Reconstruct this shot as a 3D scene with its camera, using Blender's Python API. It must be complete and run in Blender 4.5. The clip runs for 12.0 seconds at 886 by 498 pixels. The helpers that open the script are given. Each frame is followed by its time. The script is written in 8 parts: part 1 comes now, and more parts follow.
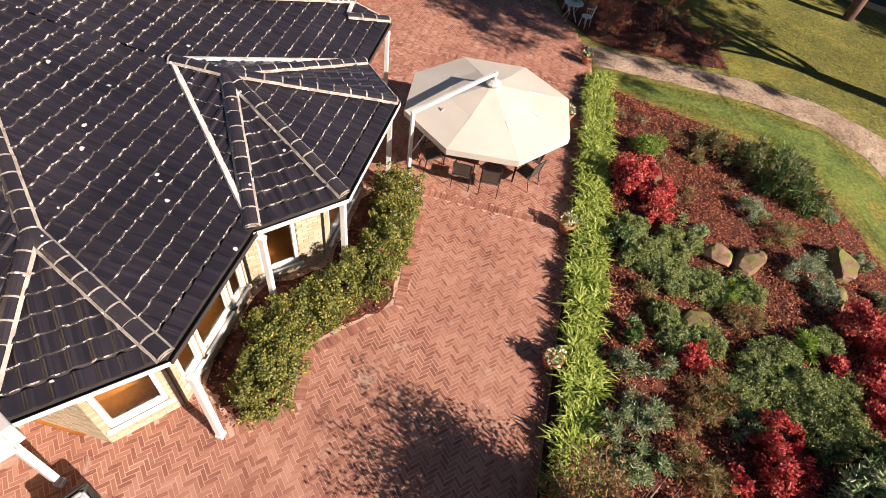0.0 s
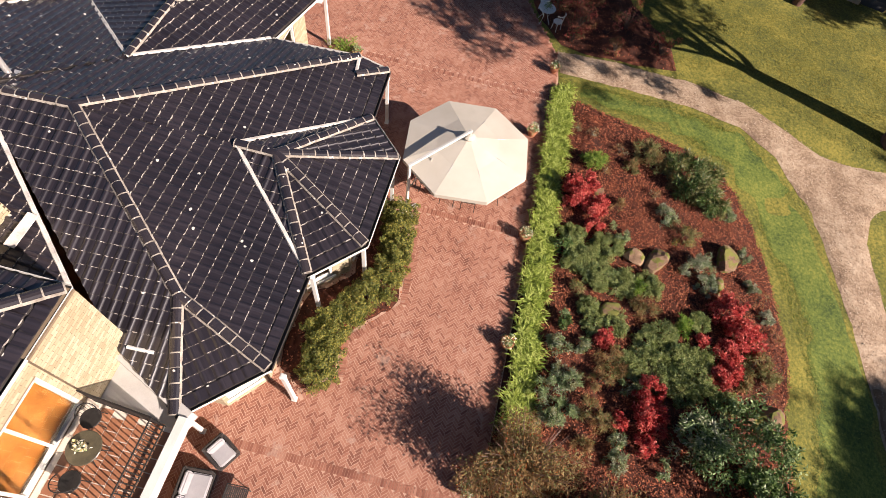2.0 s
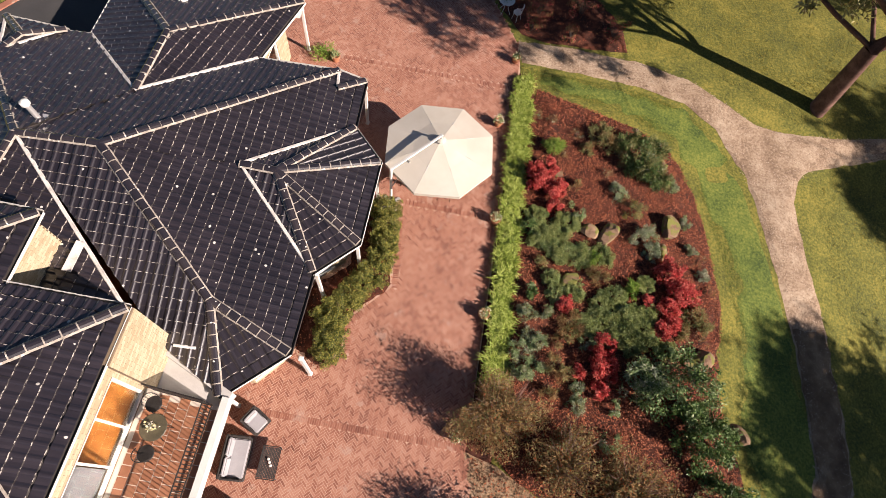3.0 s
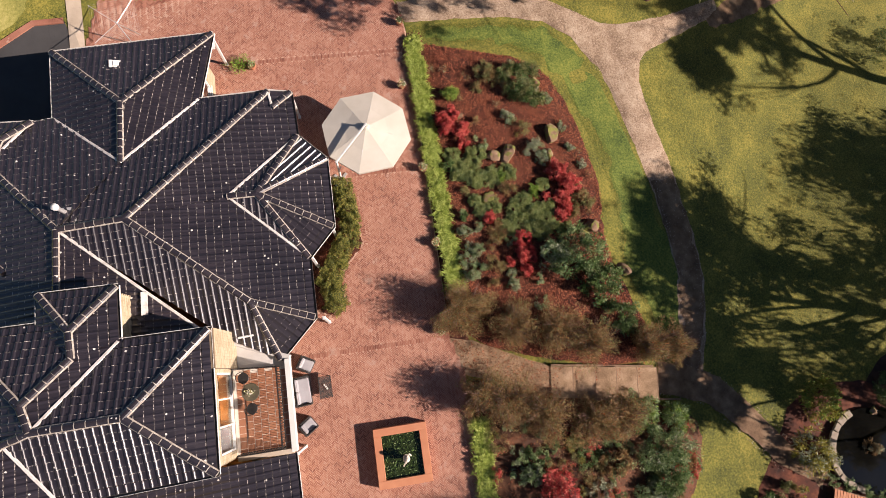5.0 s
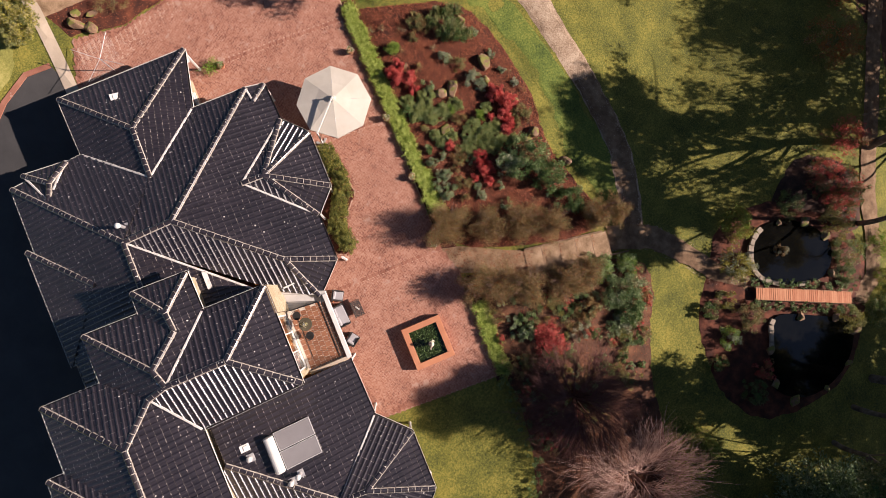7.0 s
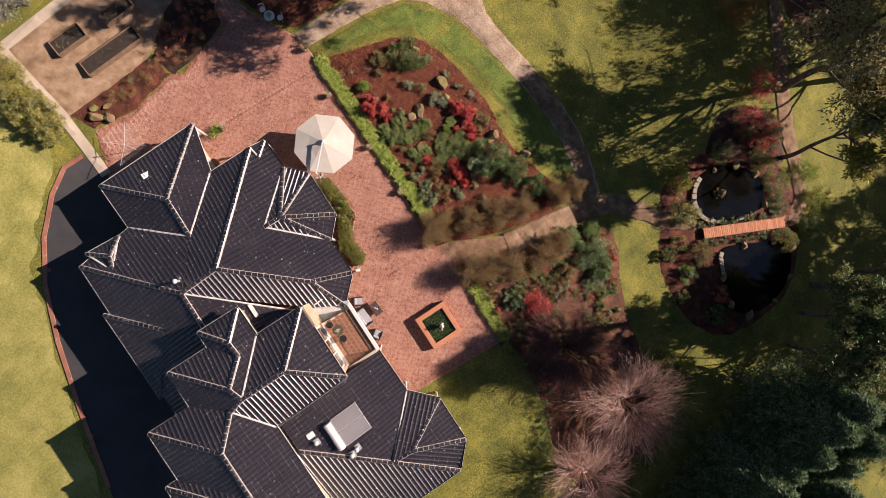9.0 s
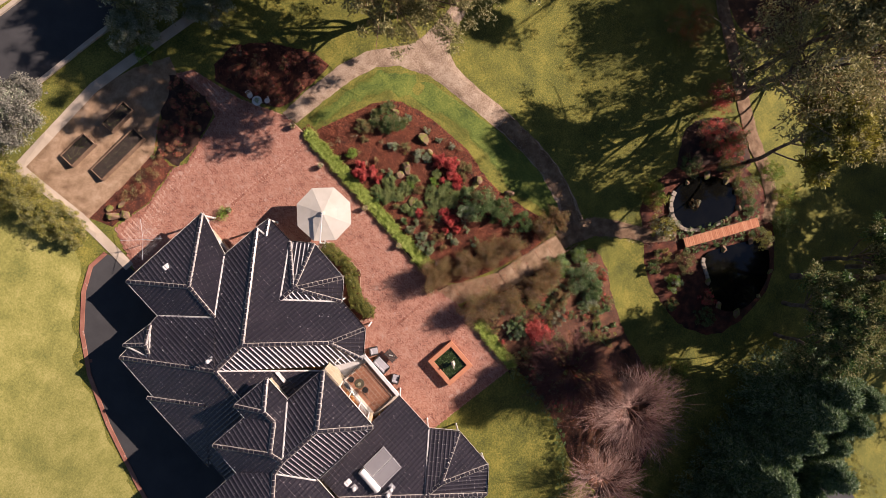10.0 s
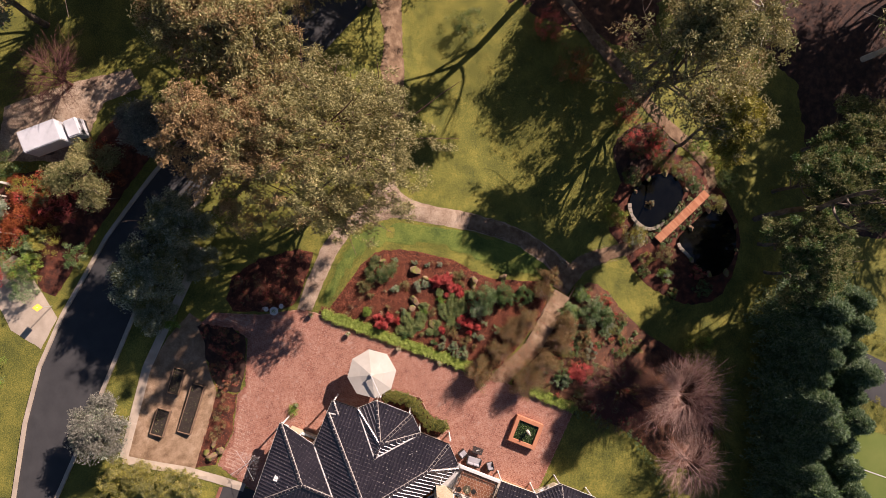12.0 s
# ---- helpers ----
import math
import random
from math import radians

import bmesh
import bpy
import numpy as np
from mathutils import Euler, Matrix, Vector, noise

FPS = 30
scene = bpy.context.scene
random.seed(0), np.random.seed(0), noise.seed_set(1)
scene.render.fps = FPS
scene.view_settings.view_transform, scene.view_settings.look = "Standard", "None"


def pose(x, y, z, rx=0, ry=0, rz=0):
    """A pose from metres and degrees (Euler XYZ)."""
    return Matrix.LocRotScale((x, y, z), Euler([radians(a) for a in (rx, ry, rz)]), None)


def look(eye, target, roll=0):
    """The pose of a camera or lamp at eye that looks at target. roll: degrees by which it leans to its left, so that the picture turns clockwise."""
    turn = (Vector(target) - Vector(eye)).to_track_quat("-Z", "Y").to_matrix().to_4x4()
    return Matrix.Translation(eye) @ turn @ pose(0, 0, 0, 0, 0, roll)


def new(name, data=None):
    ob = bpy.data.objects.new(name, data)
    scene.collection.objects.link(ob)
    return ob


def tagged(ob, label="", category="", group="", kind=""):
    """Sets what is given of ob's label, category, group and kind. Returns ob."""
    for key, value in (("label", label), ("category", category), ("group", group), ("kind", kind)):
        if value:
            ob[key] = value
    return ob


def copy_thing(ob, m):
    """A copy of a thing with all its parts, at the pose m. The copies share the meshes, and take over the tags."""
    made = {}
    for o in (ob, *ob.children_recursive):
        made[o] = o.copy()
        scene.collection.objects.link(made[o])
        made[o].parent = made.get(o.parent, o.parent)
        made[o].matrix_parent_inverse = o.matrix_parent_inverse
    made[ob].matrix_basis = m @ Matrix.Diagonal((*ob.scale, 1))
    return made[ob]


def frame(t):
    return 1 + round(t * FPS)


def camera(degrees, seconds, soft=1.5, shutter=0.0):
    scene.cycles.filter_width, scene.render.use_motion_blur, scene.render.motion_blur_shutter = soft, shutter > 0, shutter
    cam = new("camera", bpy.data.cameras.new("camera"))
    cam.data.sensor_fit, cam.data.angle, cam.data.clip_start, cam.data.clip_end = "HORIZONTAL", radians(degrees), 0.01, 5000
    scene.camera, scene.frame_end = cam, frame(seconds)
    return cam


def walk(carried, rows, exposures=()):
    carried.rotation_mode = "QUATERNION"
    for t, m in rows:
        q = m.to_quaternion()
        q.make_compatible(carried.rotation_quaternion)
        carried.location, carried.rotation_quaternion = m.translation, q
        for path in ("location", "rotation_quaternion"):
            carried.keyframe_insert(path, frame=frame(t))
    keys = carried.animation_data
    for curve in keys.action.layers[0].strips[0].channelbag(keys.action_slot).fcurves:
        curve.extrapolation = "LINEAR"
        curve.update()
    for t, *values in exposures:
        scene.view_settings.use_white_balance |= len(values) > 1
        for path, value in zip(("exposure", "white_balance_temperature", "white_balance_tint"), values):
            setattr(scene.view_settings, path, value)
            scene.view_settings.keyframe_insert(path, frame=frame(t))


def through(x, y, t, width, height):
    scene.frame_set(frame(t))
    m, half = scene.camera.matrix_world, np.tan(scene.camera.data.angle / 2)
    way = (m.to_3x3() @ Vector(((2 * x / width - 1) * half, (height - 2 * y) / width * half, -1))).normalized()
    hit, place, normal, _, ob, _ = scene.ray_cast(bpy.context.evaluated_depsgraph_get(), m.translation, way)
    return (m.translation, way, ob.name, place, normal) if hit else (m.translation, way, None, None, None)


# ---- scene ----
cam = camera(78.05, 12.0, 0.6)
PATH = [
    (0.0, -0.000, -0.000, 10.223, 40.634, -6.191, -0.501),
    (0.5, -0.086, -0.075, 11.766, 37.295, -6.302, 0.027),
    (1.0, -0.169, -0.105, 13.312, 34.573, -6.199, 0.528),
    (1.5, -0.256, -0.134, 14.863, 31.911, -5.945, 0.769),
    (2.0, -0.324, -0.168, 16.432, 29.610, -5.730, -1.150),
    (2.5, -0.350, -0.220, 18.043, 27.113, -5.383, -2.821),
    (3.0, -0.323, -0.386, 19.753, 24.801, -4.926, -5.082),
    (5.0, -0.863, 0.504, 27.677, 12.578, -4.895, -22.993),
    (5.5, -0.964, 0.473, 29.322, 10.510, -4.754, -27.181),
    (6.0, -1.086, 0.468, 31.024, 8.437, -4.632, -31.120),
    (6.5, -1.223, 0.415, 32.782, 6.415, -4.549, -34.451),
    (7.0, -1.425, 0.341, 34.581, 4.404, -4.419, -37.058),
    (9.0, -0.441, 1.615, 41.495, 1.864, -3.977, -47.587),
    (9.5, 1.291, 2.780, 43.262, 1.443, -3.503, -51.067),
    (10.0, 3.070, 4.100, 45.035, 1.262, -3.245, -55.116),
    (10.5, 5.021, 5.475, 46.857, 1.284, -3.053, -60.179),
    (11.0, 7.269, 6.727, 48.637, 1.282, -2.734, -66.788),
    (11.5, 9.826, 7.739, 50.381, 1.397, -2.388, -74.729),
    (12.0, 12.557, 8.578, 52.273, 1.601, -2.241, -82.743),
]
walk(cam, [(t, pose(x, y, z, rx, ry, rz)) for t, x, y, z, rx, ry, rz in PATH], [(0.0, 1.10, 6500, 13), (3.0, 1.02, 6500, 14), (7.0, 0.87, 6500, 17), (12.0, 0.88, 6500, 21)])

# ---- light ----
SUN_DIR = Vector((0.81, -0.58, 0.577)).normalized()   # towards the sun
world = bpy.data.worlds.new("world")
scene.world = world
world.use_nodes = True
wn = world.node_tree
wn.nodes.clear()
sky = wn.nodes.new("ShaderNodeTexSky")
sky.sky_type = "NISHITA"
sky.sun_disc = False
sky.ozone_density = 4.0
sky.dust_density = 0.4
sky.sun_elevation = math.asin(SUN_DIR.z)
sky.sun_rotation = math.atan2(SUN_DIR.x, SUN_DIR.y)
bg = wn.nodes.new("ShaderNodeBackground")
bg.inputs[1].default_value = 0.034
wo = wn.nodes.new("ShaderNodeOutputWorld")
wn.links.new(sky.outputs[0], bg.inputs[0])
wn.links.new(bg.outputs[0], wo.inputs[0])
sun_data = bpy.data.lights.new("sun", "SUN")
sun_data.energy = 5.0
sun_data.angle = radians(0.5)
sun_data.color = (1.0, 0.858, 0.752)
sun = new("sun", sun_data)
sun.matrix_world = look(SUN_DIR * 60, (0, 0, 0))

# ---- house axes: u to the east, v to the north of the house ----
TURN = radians(-14.5)
EU = Vector((math.cos(TURN), math.sin(TURN), 0))
EV = Vector((-math.sin(TURN), math.cos(TURN), 0))


def W(u, v, z=0.0):
    return EU * u + EV * v + Vector((0, 0, z))


def smooth(a, b, x):
    t = min(max((x - a) / (b - a), 0), 1)
    return t * t * (3 - 2 * t)


def ground_z(x, y):
    """The garden falls towards the pond and rises to the road."""
    return -1.8 * smooth(6, 19, 0.75 * x - 0.66 * y) + 1.4 * smooth(23, 35, y - 0.1 * x) - 0.6 * smooth(8.5, 17, x) * smooth(-4, 4, y) * (1 - smooth(11, 17, y)) - 1.5 * smooth(27, 42, 0.75 * x - 0.66 * y)


# ---- materials ----
def node(nt, kind, **values):
    n = nt.nodes.new(kind)
    for key, value in values.items():
        n.inputs[key].default_value = value
    return n


def surface(name, colours, scale=4.0, rough=0.8, bump=0.3, fine=40.0, metal=0.0, pieces=0.0, spots=None, coat=0.0, through=0.0, dots=None, spec=0.5, mottle=0.45, patchy=1.3):
    """A surface of two noises, coarse and fine, over a ramp of colours. pieces: how much the pieces differ from one another.
    spots: (colour, scale, threshold) of blotches such as moss. dots: (colour, scale, size) of round lichen patches. through: the share of light that leaves let through."""
    m = bpy.data.materials.new(name)
    m.use_nodes = True
    nt = m.node_tree
    p = nt.nodes["Principled BSDF"]
    link = nt.links.new
    geo = nt.nodes.new("ShaderNodeNewGeometry")
    coarse = node(nt, "ShaderNodeTexNoise", Scale=scale, Detail=5.0, Roughness=0.6)
    fine_n = node(nt, "ShaderNodeTexNoise", Scale=fine, Detail=4.0, Roughness=0.7)
    link(geo.outputs["Position"], coarse.inputs["Vector"])
    link(geo.outputs["Position"], fine_n.inputs["Vector"])
    mix = nt.nodes.new("ShaderNodeMath")
    mix.operation = "MULTIPLY_ADD"
    link(fine_n.outputs["Fac"], mix.inputs[0])
    mix.inputs[1].default_value = mottle
    half = nt.nodes.new("ShaderNodeMath")
    half.operation = "MULTIPLY_ADD"
    link(coarse.outputs["Fac"], half.inputs[0])
    half.inputs[1].default_value = patchy
    half.inputs[2].default_value = 0.5 - (patchy + mottle) / 2
    link(half.outputs[0], mix.inputs[2])
    value = mix.outputs[0]
    if pieces:
        info = nt.nodes.new("ShaderNodeObjectInfo")
        add = nt.nodes.new("ShaderNodeMath")
        add.operation = "ADD"
        link(info.outputs["Random"], add.inputs[0])
        link(geo.outputs["Random Per Island"], add.inputs[1])
        spread_ = nt.nodes.new("ShaderNodeMath")
        spread_.operation = "MULTIPLY"
        spread_.inputs[1].default_value = 917.3
        link(add.outputs[0], spread_.inputs[0])
        frac = nt.nodes.new("ShaderNodeTexWhiteNoise")
        frac.noise_dimensions = "1D"
        link(spread_.outputs[0], frac.inputs["W"])
        blend = nt.nodes.new("ShaderNodeMix")
        blend.data_type = "FLOAT"
        blend.inputs[0].default_value = pieces
        link(value, blend.inputs[2])
        link(frac.outputs["Value"], blend.inputs[3])
        value = blend.outputs[0]
    ramp = nt.nodes.new("ShaderNodeValToRGB")
    ramp.color_ramp.elements[0].position = 0.2
    ramp.color_ramp.elements[1].position = 0.8
    for i, c in enumerate(colours):
        if 0 < i < len(colours) - 1:
            e = ramp.color_ramp.elements.new(0.2 + 0.6 * i / (len(colours) - 1))
        else:
            e = ramp.color_ramp.elements[0 if i == 0 else len(ramp.color_ramp.elements) - 1]
        e.color = (*c, 1)
    link(value, ramp.inputs[0])
    colour = ramp.outputs[0]
    if spots:
        sc, ss, lim = spots
        sn = node(nt, "ShaderNodeTexNoise", Scale=ss, Detail=4.0, Roughness=0.65)
        link(geo.outputs["Position"], sn.inputs["Vector"])
        sr = nt.nodes.new("ShaderNodeMapRange")
        sr.inputs[1].default_value, sr.inputs[2].default_value = lim, lim + 0.06
        link(sn.outputs["Fac"], sr.inputs[0])
        sm = nt.nodes.new("ShaderNodeMix")
        sm.data_type = "RGBA"
        link(sr.outputs[0], sm.inputs[0])
        link(colour, sm.inputs[6])
        sm.inputs[7].default_value = (*sc, 1)
        colour = sm.outputs[2]
    if dots:
        dc, ds, dr = dots
        wob = node(nt, "ShaderNodeTexNoise", Scale=14.0, Detail=2.0)
        link(geo.outputs["Position"], wob.inputs["Vector"])
        vo = node(nt, "ShaderNodeTexVoronoi", Scale=ds)
        link(geo.outputs["Position"], vo.inputs["Vector"])
        near_ = nt.nodes.new("ShaderNodeMath")
        near_.operation = "MULTIPLY_ADD"
        link(wob.outputs["Fac"], near_.inputs[0])
        near_.inputs[1].default_value = 0.10
        link(vo.outputs["Distance"], near_.inputs[2])
        dm = nt.nodes.new("ShaderNodeMapRange")
        dm.inputs[1].default_value, dm.inputs[2].default_value = dr + 0.055, dr + 0.035
        link(near_.outputs[0], dm.inputs[0])
        dx_ = nt.nodes.new("ShaderNodeMix")
        dx_.data_type = "RGBA"
        link(dm.outputs[0], dx_.inputs[0])
        link(colour, dx_.inputs[6])
        dx_.inputs[7].default_value = (*dc, 1)
        colour = dx_.outputs[2]
    link(colour, p.inputs["Base Color"])
    p.inputs["Roughness"].default_value = rough
    p.inputs["Metallic"].default_value = metal
    p.inputs["Specular IOR Level"].default_value = spec
    p.inputs["Coat Weight"].default_value = coat
    p.inputs["Coat Roughness"].default_value = 0.2
    if bump:
        b = node(nt, "ShaderNodeBump", Strength=bump, Distance=0.02)
        link(mix.outputs[0], b.inputs["Height"])
        link(b.outputs[0], p.inputs["Normal"])
    if through:
        t = nt.nodes.new("ShaderNodeBsdfTranslucent")
        link(colour, t.inputs[0])
        s = nt.nodes.new("ShaderNodeMixShader")
        s.inputs[0].default_value = through
        out = nt.nodes["Material Output"]
        link(p.outputs[0], s.inputs[1])
        link(t.outputs[0], s.inputs[2])
        link(s.outputs[0], out.inputs[0])
    return m


M_LAWN = surface("lawn_grass", [(0.050, 0.059, 0.009), (0.130, 0.131, 0.018), (0.270, 0.228, 0.039)], 0.5, 0.95, 1.0, 9, mottle=1.35, patchy=0.9)
M_GREENLAWN = surface("fresh_lawn_grass", [(0.034, 0.062, 0.009), (0.100, 0.138, 0.019), (0.210, 0.225, 0.038)], 0.7, 0.95, 1.0, 9, mottle=1.3, patchy=0.9)
M_DRYLAWN = surface("dry_lawn_grass", [(0.14, 0.145, 0.030), (0.25, 0.235, 0.055), (0.37, 0.325, 0.10)], 0.4, 0.95, 0.9, 6, mottle=1.0)
M_PAVER = surface("paver_brick", [(0.17, 0.062, 0.040), (0.28, 0.113, 0.072), (0.35, 0.158, 0.103), (0.43, 0.225, 0.155)], 0.7, 0.85, 0.3, 60, pieces=0.42, spots=((0.40, 0.24, 0.18), 1.3, 0.60))
M_JOINT = surface("joint_sand", [(0.40, 0.24, 0.17), (0.58, 0.39, 0.29)], 1.0, 0.95, 0.2, 80)
M_TILE = surface("roof_tile", [(0.011, 0.0090, 0.0115), (0.0200, 0.0158, 0.0195), (0.034, 0.027, 0.032)], 0.5, 0.32, 0.15, 45, pieces=0.3, dots=((0.60, 0.57, 0.51), 1.9, 0.08), spec=0.75, coat=0.4)
M_CAP = surface("ridge_cap_glaze", [(0.014, 0.012, 0.015), (0.024, 0.020, 0.024), (0.045, 0.036, 0.036)], 1.5, 0.24, 0.1, 30, pieces=0.4, dots=((0.62, 0.60, 0.55), 3.2, 0.10), spec=0.9)
M_LICHEN = surface("lichen_edge", [(0.022, 0.018, 0.018), (0.05, 0.042, 0.040), (0.13, 0.115, 0.10)], 6.0, 0.8, 0.3, 30, spots=((0.52, 0.47, 0.41), 8.0, 0.52))
M_MORTAR = surface("ridge_mortar", [(0.15, 0.125, 0.10), (0.32, 0.28, 0.235), (0.46, 0.42, 0.36)], 5.0, 0.9, 0.6, 60, dots=((0.66, 0.63, 0.57), 6.0, 0.2))
M_FLASH = surface("valley_metal", [(0.36, 0.33, 0.30), (0.55, 0.52, 0.48), (0.66, 0.63, 0.58)], 3.0, 0.6, 0.3, 30)
M_WALL = surface("cream_brick", [(0.36, 0.285, 0.175), (0.44, 0.36, 0.235), (0.52, 0.44, 0.31)], 2.0, 0.85, 0.3, 70, pieces=0.5)
M_WALLJ = surface("pale_mortar", [(0.17, 0.12, 0.075), (0.25, 0.185, 0.12)], 3.0, 0.9, 0.2, 80)
M_WHITE = surface("white_paint", [(0.60, 0.585, 0.54), (0.72, 0.705, 0.665)], 1.5, 0.45, 0.05, 30)
M_GUTTER = surface("gutter_dark", [(0.03, 0.026, 0.025), (0.06, 0.05, 0.045)], 2.0, 0.5, 0.1, 40)
M_MULCH = surface("bark_mulch", [(0.022, 0.007, 0.004), (0.08, 0.022, 0.010), (0.18, 0.055, 0.025)], 1.6, 0.95, 1.0, 34)
# leaf litter with the tree shade put into its dark colour
M_SHADELITTER = surface("shaded_leaf_litter", [(0.012, 0.006, 0.004), (0.045, 0.020, 0.012), (0.11, 0.05, 0.028)], 1.6, 0.95, 1.0, 30)
M_LEAVES = surface("fallen_leaves", [(0.025, 0.011, 0.006), (0.08, 0.034, 0.016), (0.21, 0.09, 0.042)], 0.8, 0.95, 0.8, 24)
M_CHIP = surface("bark_chip", [(0.075, 0.017, 0.008), (0.20, 0.047, 0.019), (0.29, 0.074, 0.030), (0.42, 0.15, 0.07)], 1.2, 0.9, 0.0, 30, pieces=0.85)
M_DRYLEAF = surface("dry_leaf", [(0.11, 0.06, 0.03), (0.24, 0.14, 0.075), (0.38, 0.25, 0.14)], 1.2, 0.9, 0.0, 30, pieces=0.8)
M_GRAVEL = surface("gravel", [(0.175, 0.115, 0.073), (0.325, 0.232, 0.155), (0.47, 0.365, 0.262)], 0.9, 0.95, 1.0, 9, mottle=1.25)
M_DIRT = surface("trodden_gravel", [(0.085, 0.048, 0.024), (0.18, 0.11, 0.06), (0.31, 0.21, 0.125)], 1.4, 0.95, 1.0, 32)
M_TAN = surface("tan_gravel", [(0.14, 0.085, 0.045), (0.27, 0.175, 0.10), (0.40, 0.28, 0.18)], 1.2, 0.95, 1.0, 22, mottle=1.0)
M_PEBBLE = surface("loose_pebble", [(0.14, 0.092, 0.06), (0.28, 0.20, 0.14), (0.42, 0.32, 0.235), (0.54, 0.44, 0.35)], 1.0, 0.9, 0.0, 30, pieces=0.8)
M_STONE = surface("field_stone", [(0.075, 0.043, 0.026), (0.20, 0.120, 0.070), (0.32, 0.210, 0.130)], 1.8, 0.9, 0.8, 14, spots=((0.15, 0.15, 0.03), 2.2, 0.50))
M_KERBSTONE = surface("pale_edging_stone", [(0.24, 0.19, 0.14), (0.38, 0.32, 0.25)], 2.0, 0.9, 0.5, 24, spots=((0.12, 0.11, 0.05), 3.0, 0.58))
M_ASPHALT = surface("asphalt", [(0.035, 0.034, 0.034), (0.055, 0.053, 0.052)], 0.6, 0.9, 0.3, 60)
M_CONCRETE = surface("concrete", [(0.36, 0.29, 0.21), (0.52, 0.43, 0.33)], 0.8, 0.9, 0.3, 40)
M_CANVAS = surface("canvas", [(0.56, 0.515, 0.425), (0.64, 0.595, 0.505)], 1.0, 0.9, 0.1, 90, through=0.12)
M_SILVER = surface("aluminium", [(0.62, 0.60, 0.58), (0.72, 0.70, 0.68)], 2.0, 0.35, 0.03, 30, metal=0.6)
M_IRON = surface("dark_iron", [(0.015, 0.013, 0.012), (0.04, 0.035, 0.032)], 6.0, 0.5, 0.2, 60, metal=0.3)
M_SLING = surface("brown_sling", [(0.05, 0.038, 0.03), (0.09, 0.07, 0.055)], 4.0, 0.7, 0.2, 120)
M_CUSHION = surface("grey_cushion", [(0.30, 0.29, 0.30), (0.40, 0.39, 0.40)], 2.0, 0.95, 0.2, 100)
M_REFLECT = surface("grey_reflection", [(0.075, 0.075, 0.078), (0.11, 0.11, 0.115)], 3.0, 0.8, 0.1, 60)
M_WICKER = surface("dark_wicker", [(0.02, 0.016, 0.014), (0.06, 0.05, 0.045)], 8.0, 0.7, 0.8, 90)
M_TERRA = surface("terracotta", [(0.34, 0.13, 0.06), (0.48, 0.21, 0.11)], 4.0, 0.85, 0.2, 50)
M_RENDER = surface("terracotta_render", [(0.42, 0.16, 0.08), (0.52, 0.23, 0.12)], 1.2, 0.85, 0.25, 40)
M_WATERW = surface("weedy_water", [(0.008, 0.012, 0.005), (0.018, 0.028, 0.008), (0.03, 0.045, 0.012)], 5.0, 0.15, 0.3, 20)
M_WATER = surface("pond_water", [(0.002, 0.002, 0.002), (0.006, 0.006, 0.005)], 0.7, 0.06, 0.04, 12)
M_FLOORTILE = surface("terracotta_tile", [(0.26, 0.105, 0.052), (0.39, 0.175, 0.092)], 1.5, 0.5, 0.1, 40, pieces=0.4)
M_GROUT = surface("tile_grout", [(0.58, 0.50, 0.41), (0.68, 0.60, 0.50)], 3.0, 0.9, 0.1, 60)
M_TIMBER = surface("honey_timber", [(0.24, 0.075, 0.012), (0.34, 0.125, 0.026), (0.42, 0.175, 0.045)], 2.0, 0.3, 0.1, 16)
M_CAPPING = surface("grey_capping", [(0.42, 0.40, 0.37), (0.55, 0.53, 0.50)], 1.5, 0.8, 0.2, 30)
M_SLEEPER = surface("timber_sleeper", [(0.12, 0.07, 0.04), (0.28, 0.18, 0.11)], 3.0, 0.9, 0.5, 30)
M_PLANK = surface("bridge_plank", [(0.40, 0.140, 0.060), (0.54, 0.245, 0.125)], 2.0, 0.8, 0.3, 30, pieces=0.5)
M_REDBARK = surface("reddish_bark", [(0.055, 0.026, 0.019), (0.13, 0.066, 0.048), (0.22, 0.125, 0.095)], 2.0, 0.95, 0.9, 14)
M_TRUNK = surface("tree_bark", [(0.05, 0.035, 0.025), (0.13, 0.095, 0.07), (0.24, 0.19, 0.15)], 2.0, 0.95, 0.9, 14)
M_TWIG = surface("bare_twig", [(0.10, 0.05, 0.04), (0.24, 0.15, 0.12), (0.36, 0.26, 0.21)], 1.0, 0.9, 0.2, 20, pieces=0.5)
M_TWIGMID = surface("rosy_twig", [(0.11, 0.055, 0.042), (0.27, 0.155, 0.12), (0.46, 0.31, 0.25)], 1.0, 0.9, 0.2, 20, pieces=0.5)
M_TWIGRED = surface("red_twig", [(0.07, 0.025, 0.02), (0.15, 0.06, 0.045)], 1.0, 0.9, 0.2, 20, pieces=0.5)
M_PALE = surface("pale_bark", [(0.45, 0.40, 0.34), (0.66, 0.60, 0.52)], 1.5, 0.8, 0.3, 20)
M_PANEL = surface("solar_panel", [(0.16, 0.15, 0.15), (0.20, 0.19, 0.19)], 0.6, 0.25, 0.0, 20)
M_COURT = surface("court_turf", [(0.10, 0.14, 0.02), (0.15, 0.18, 0.035)], 0.3, 0.95, 0.2, 60)
M_VAN = surface("white_van_paint", [(0.55, 0.55, 0.56), (0.70, 0.70, 0.72)], 0.8, 0.3, 0.03, 12, coat=0.5)
M_SIGN = surface("yellow_sign", [(0.65, 0.38, 0.02), (0.75, 0.46, 0.04)], 3.0, 0.5, 0.0, 20)


def foliage(name, *colours, rough=0.6):
    return surface(name, colours, 2.6, rough, 0.0, 14, pieces=0.55, through=0.25, spec=0.32)


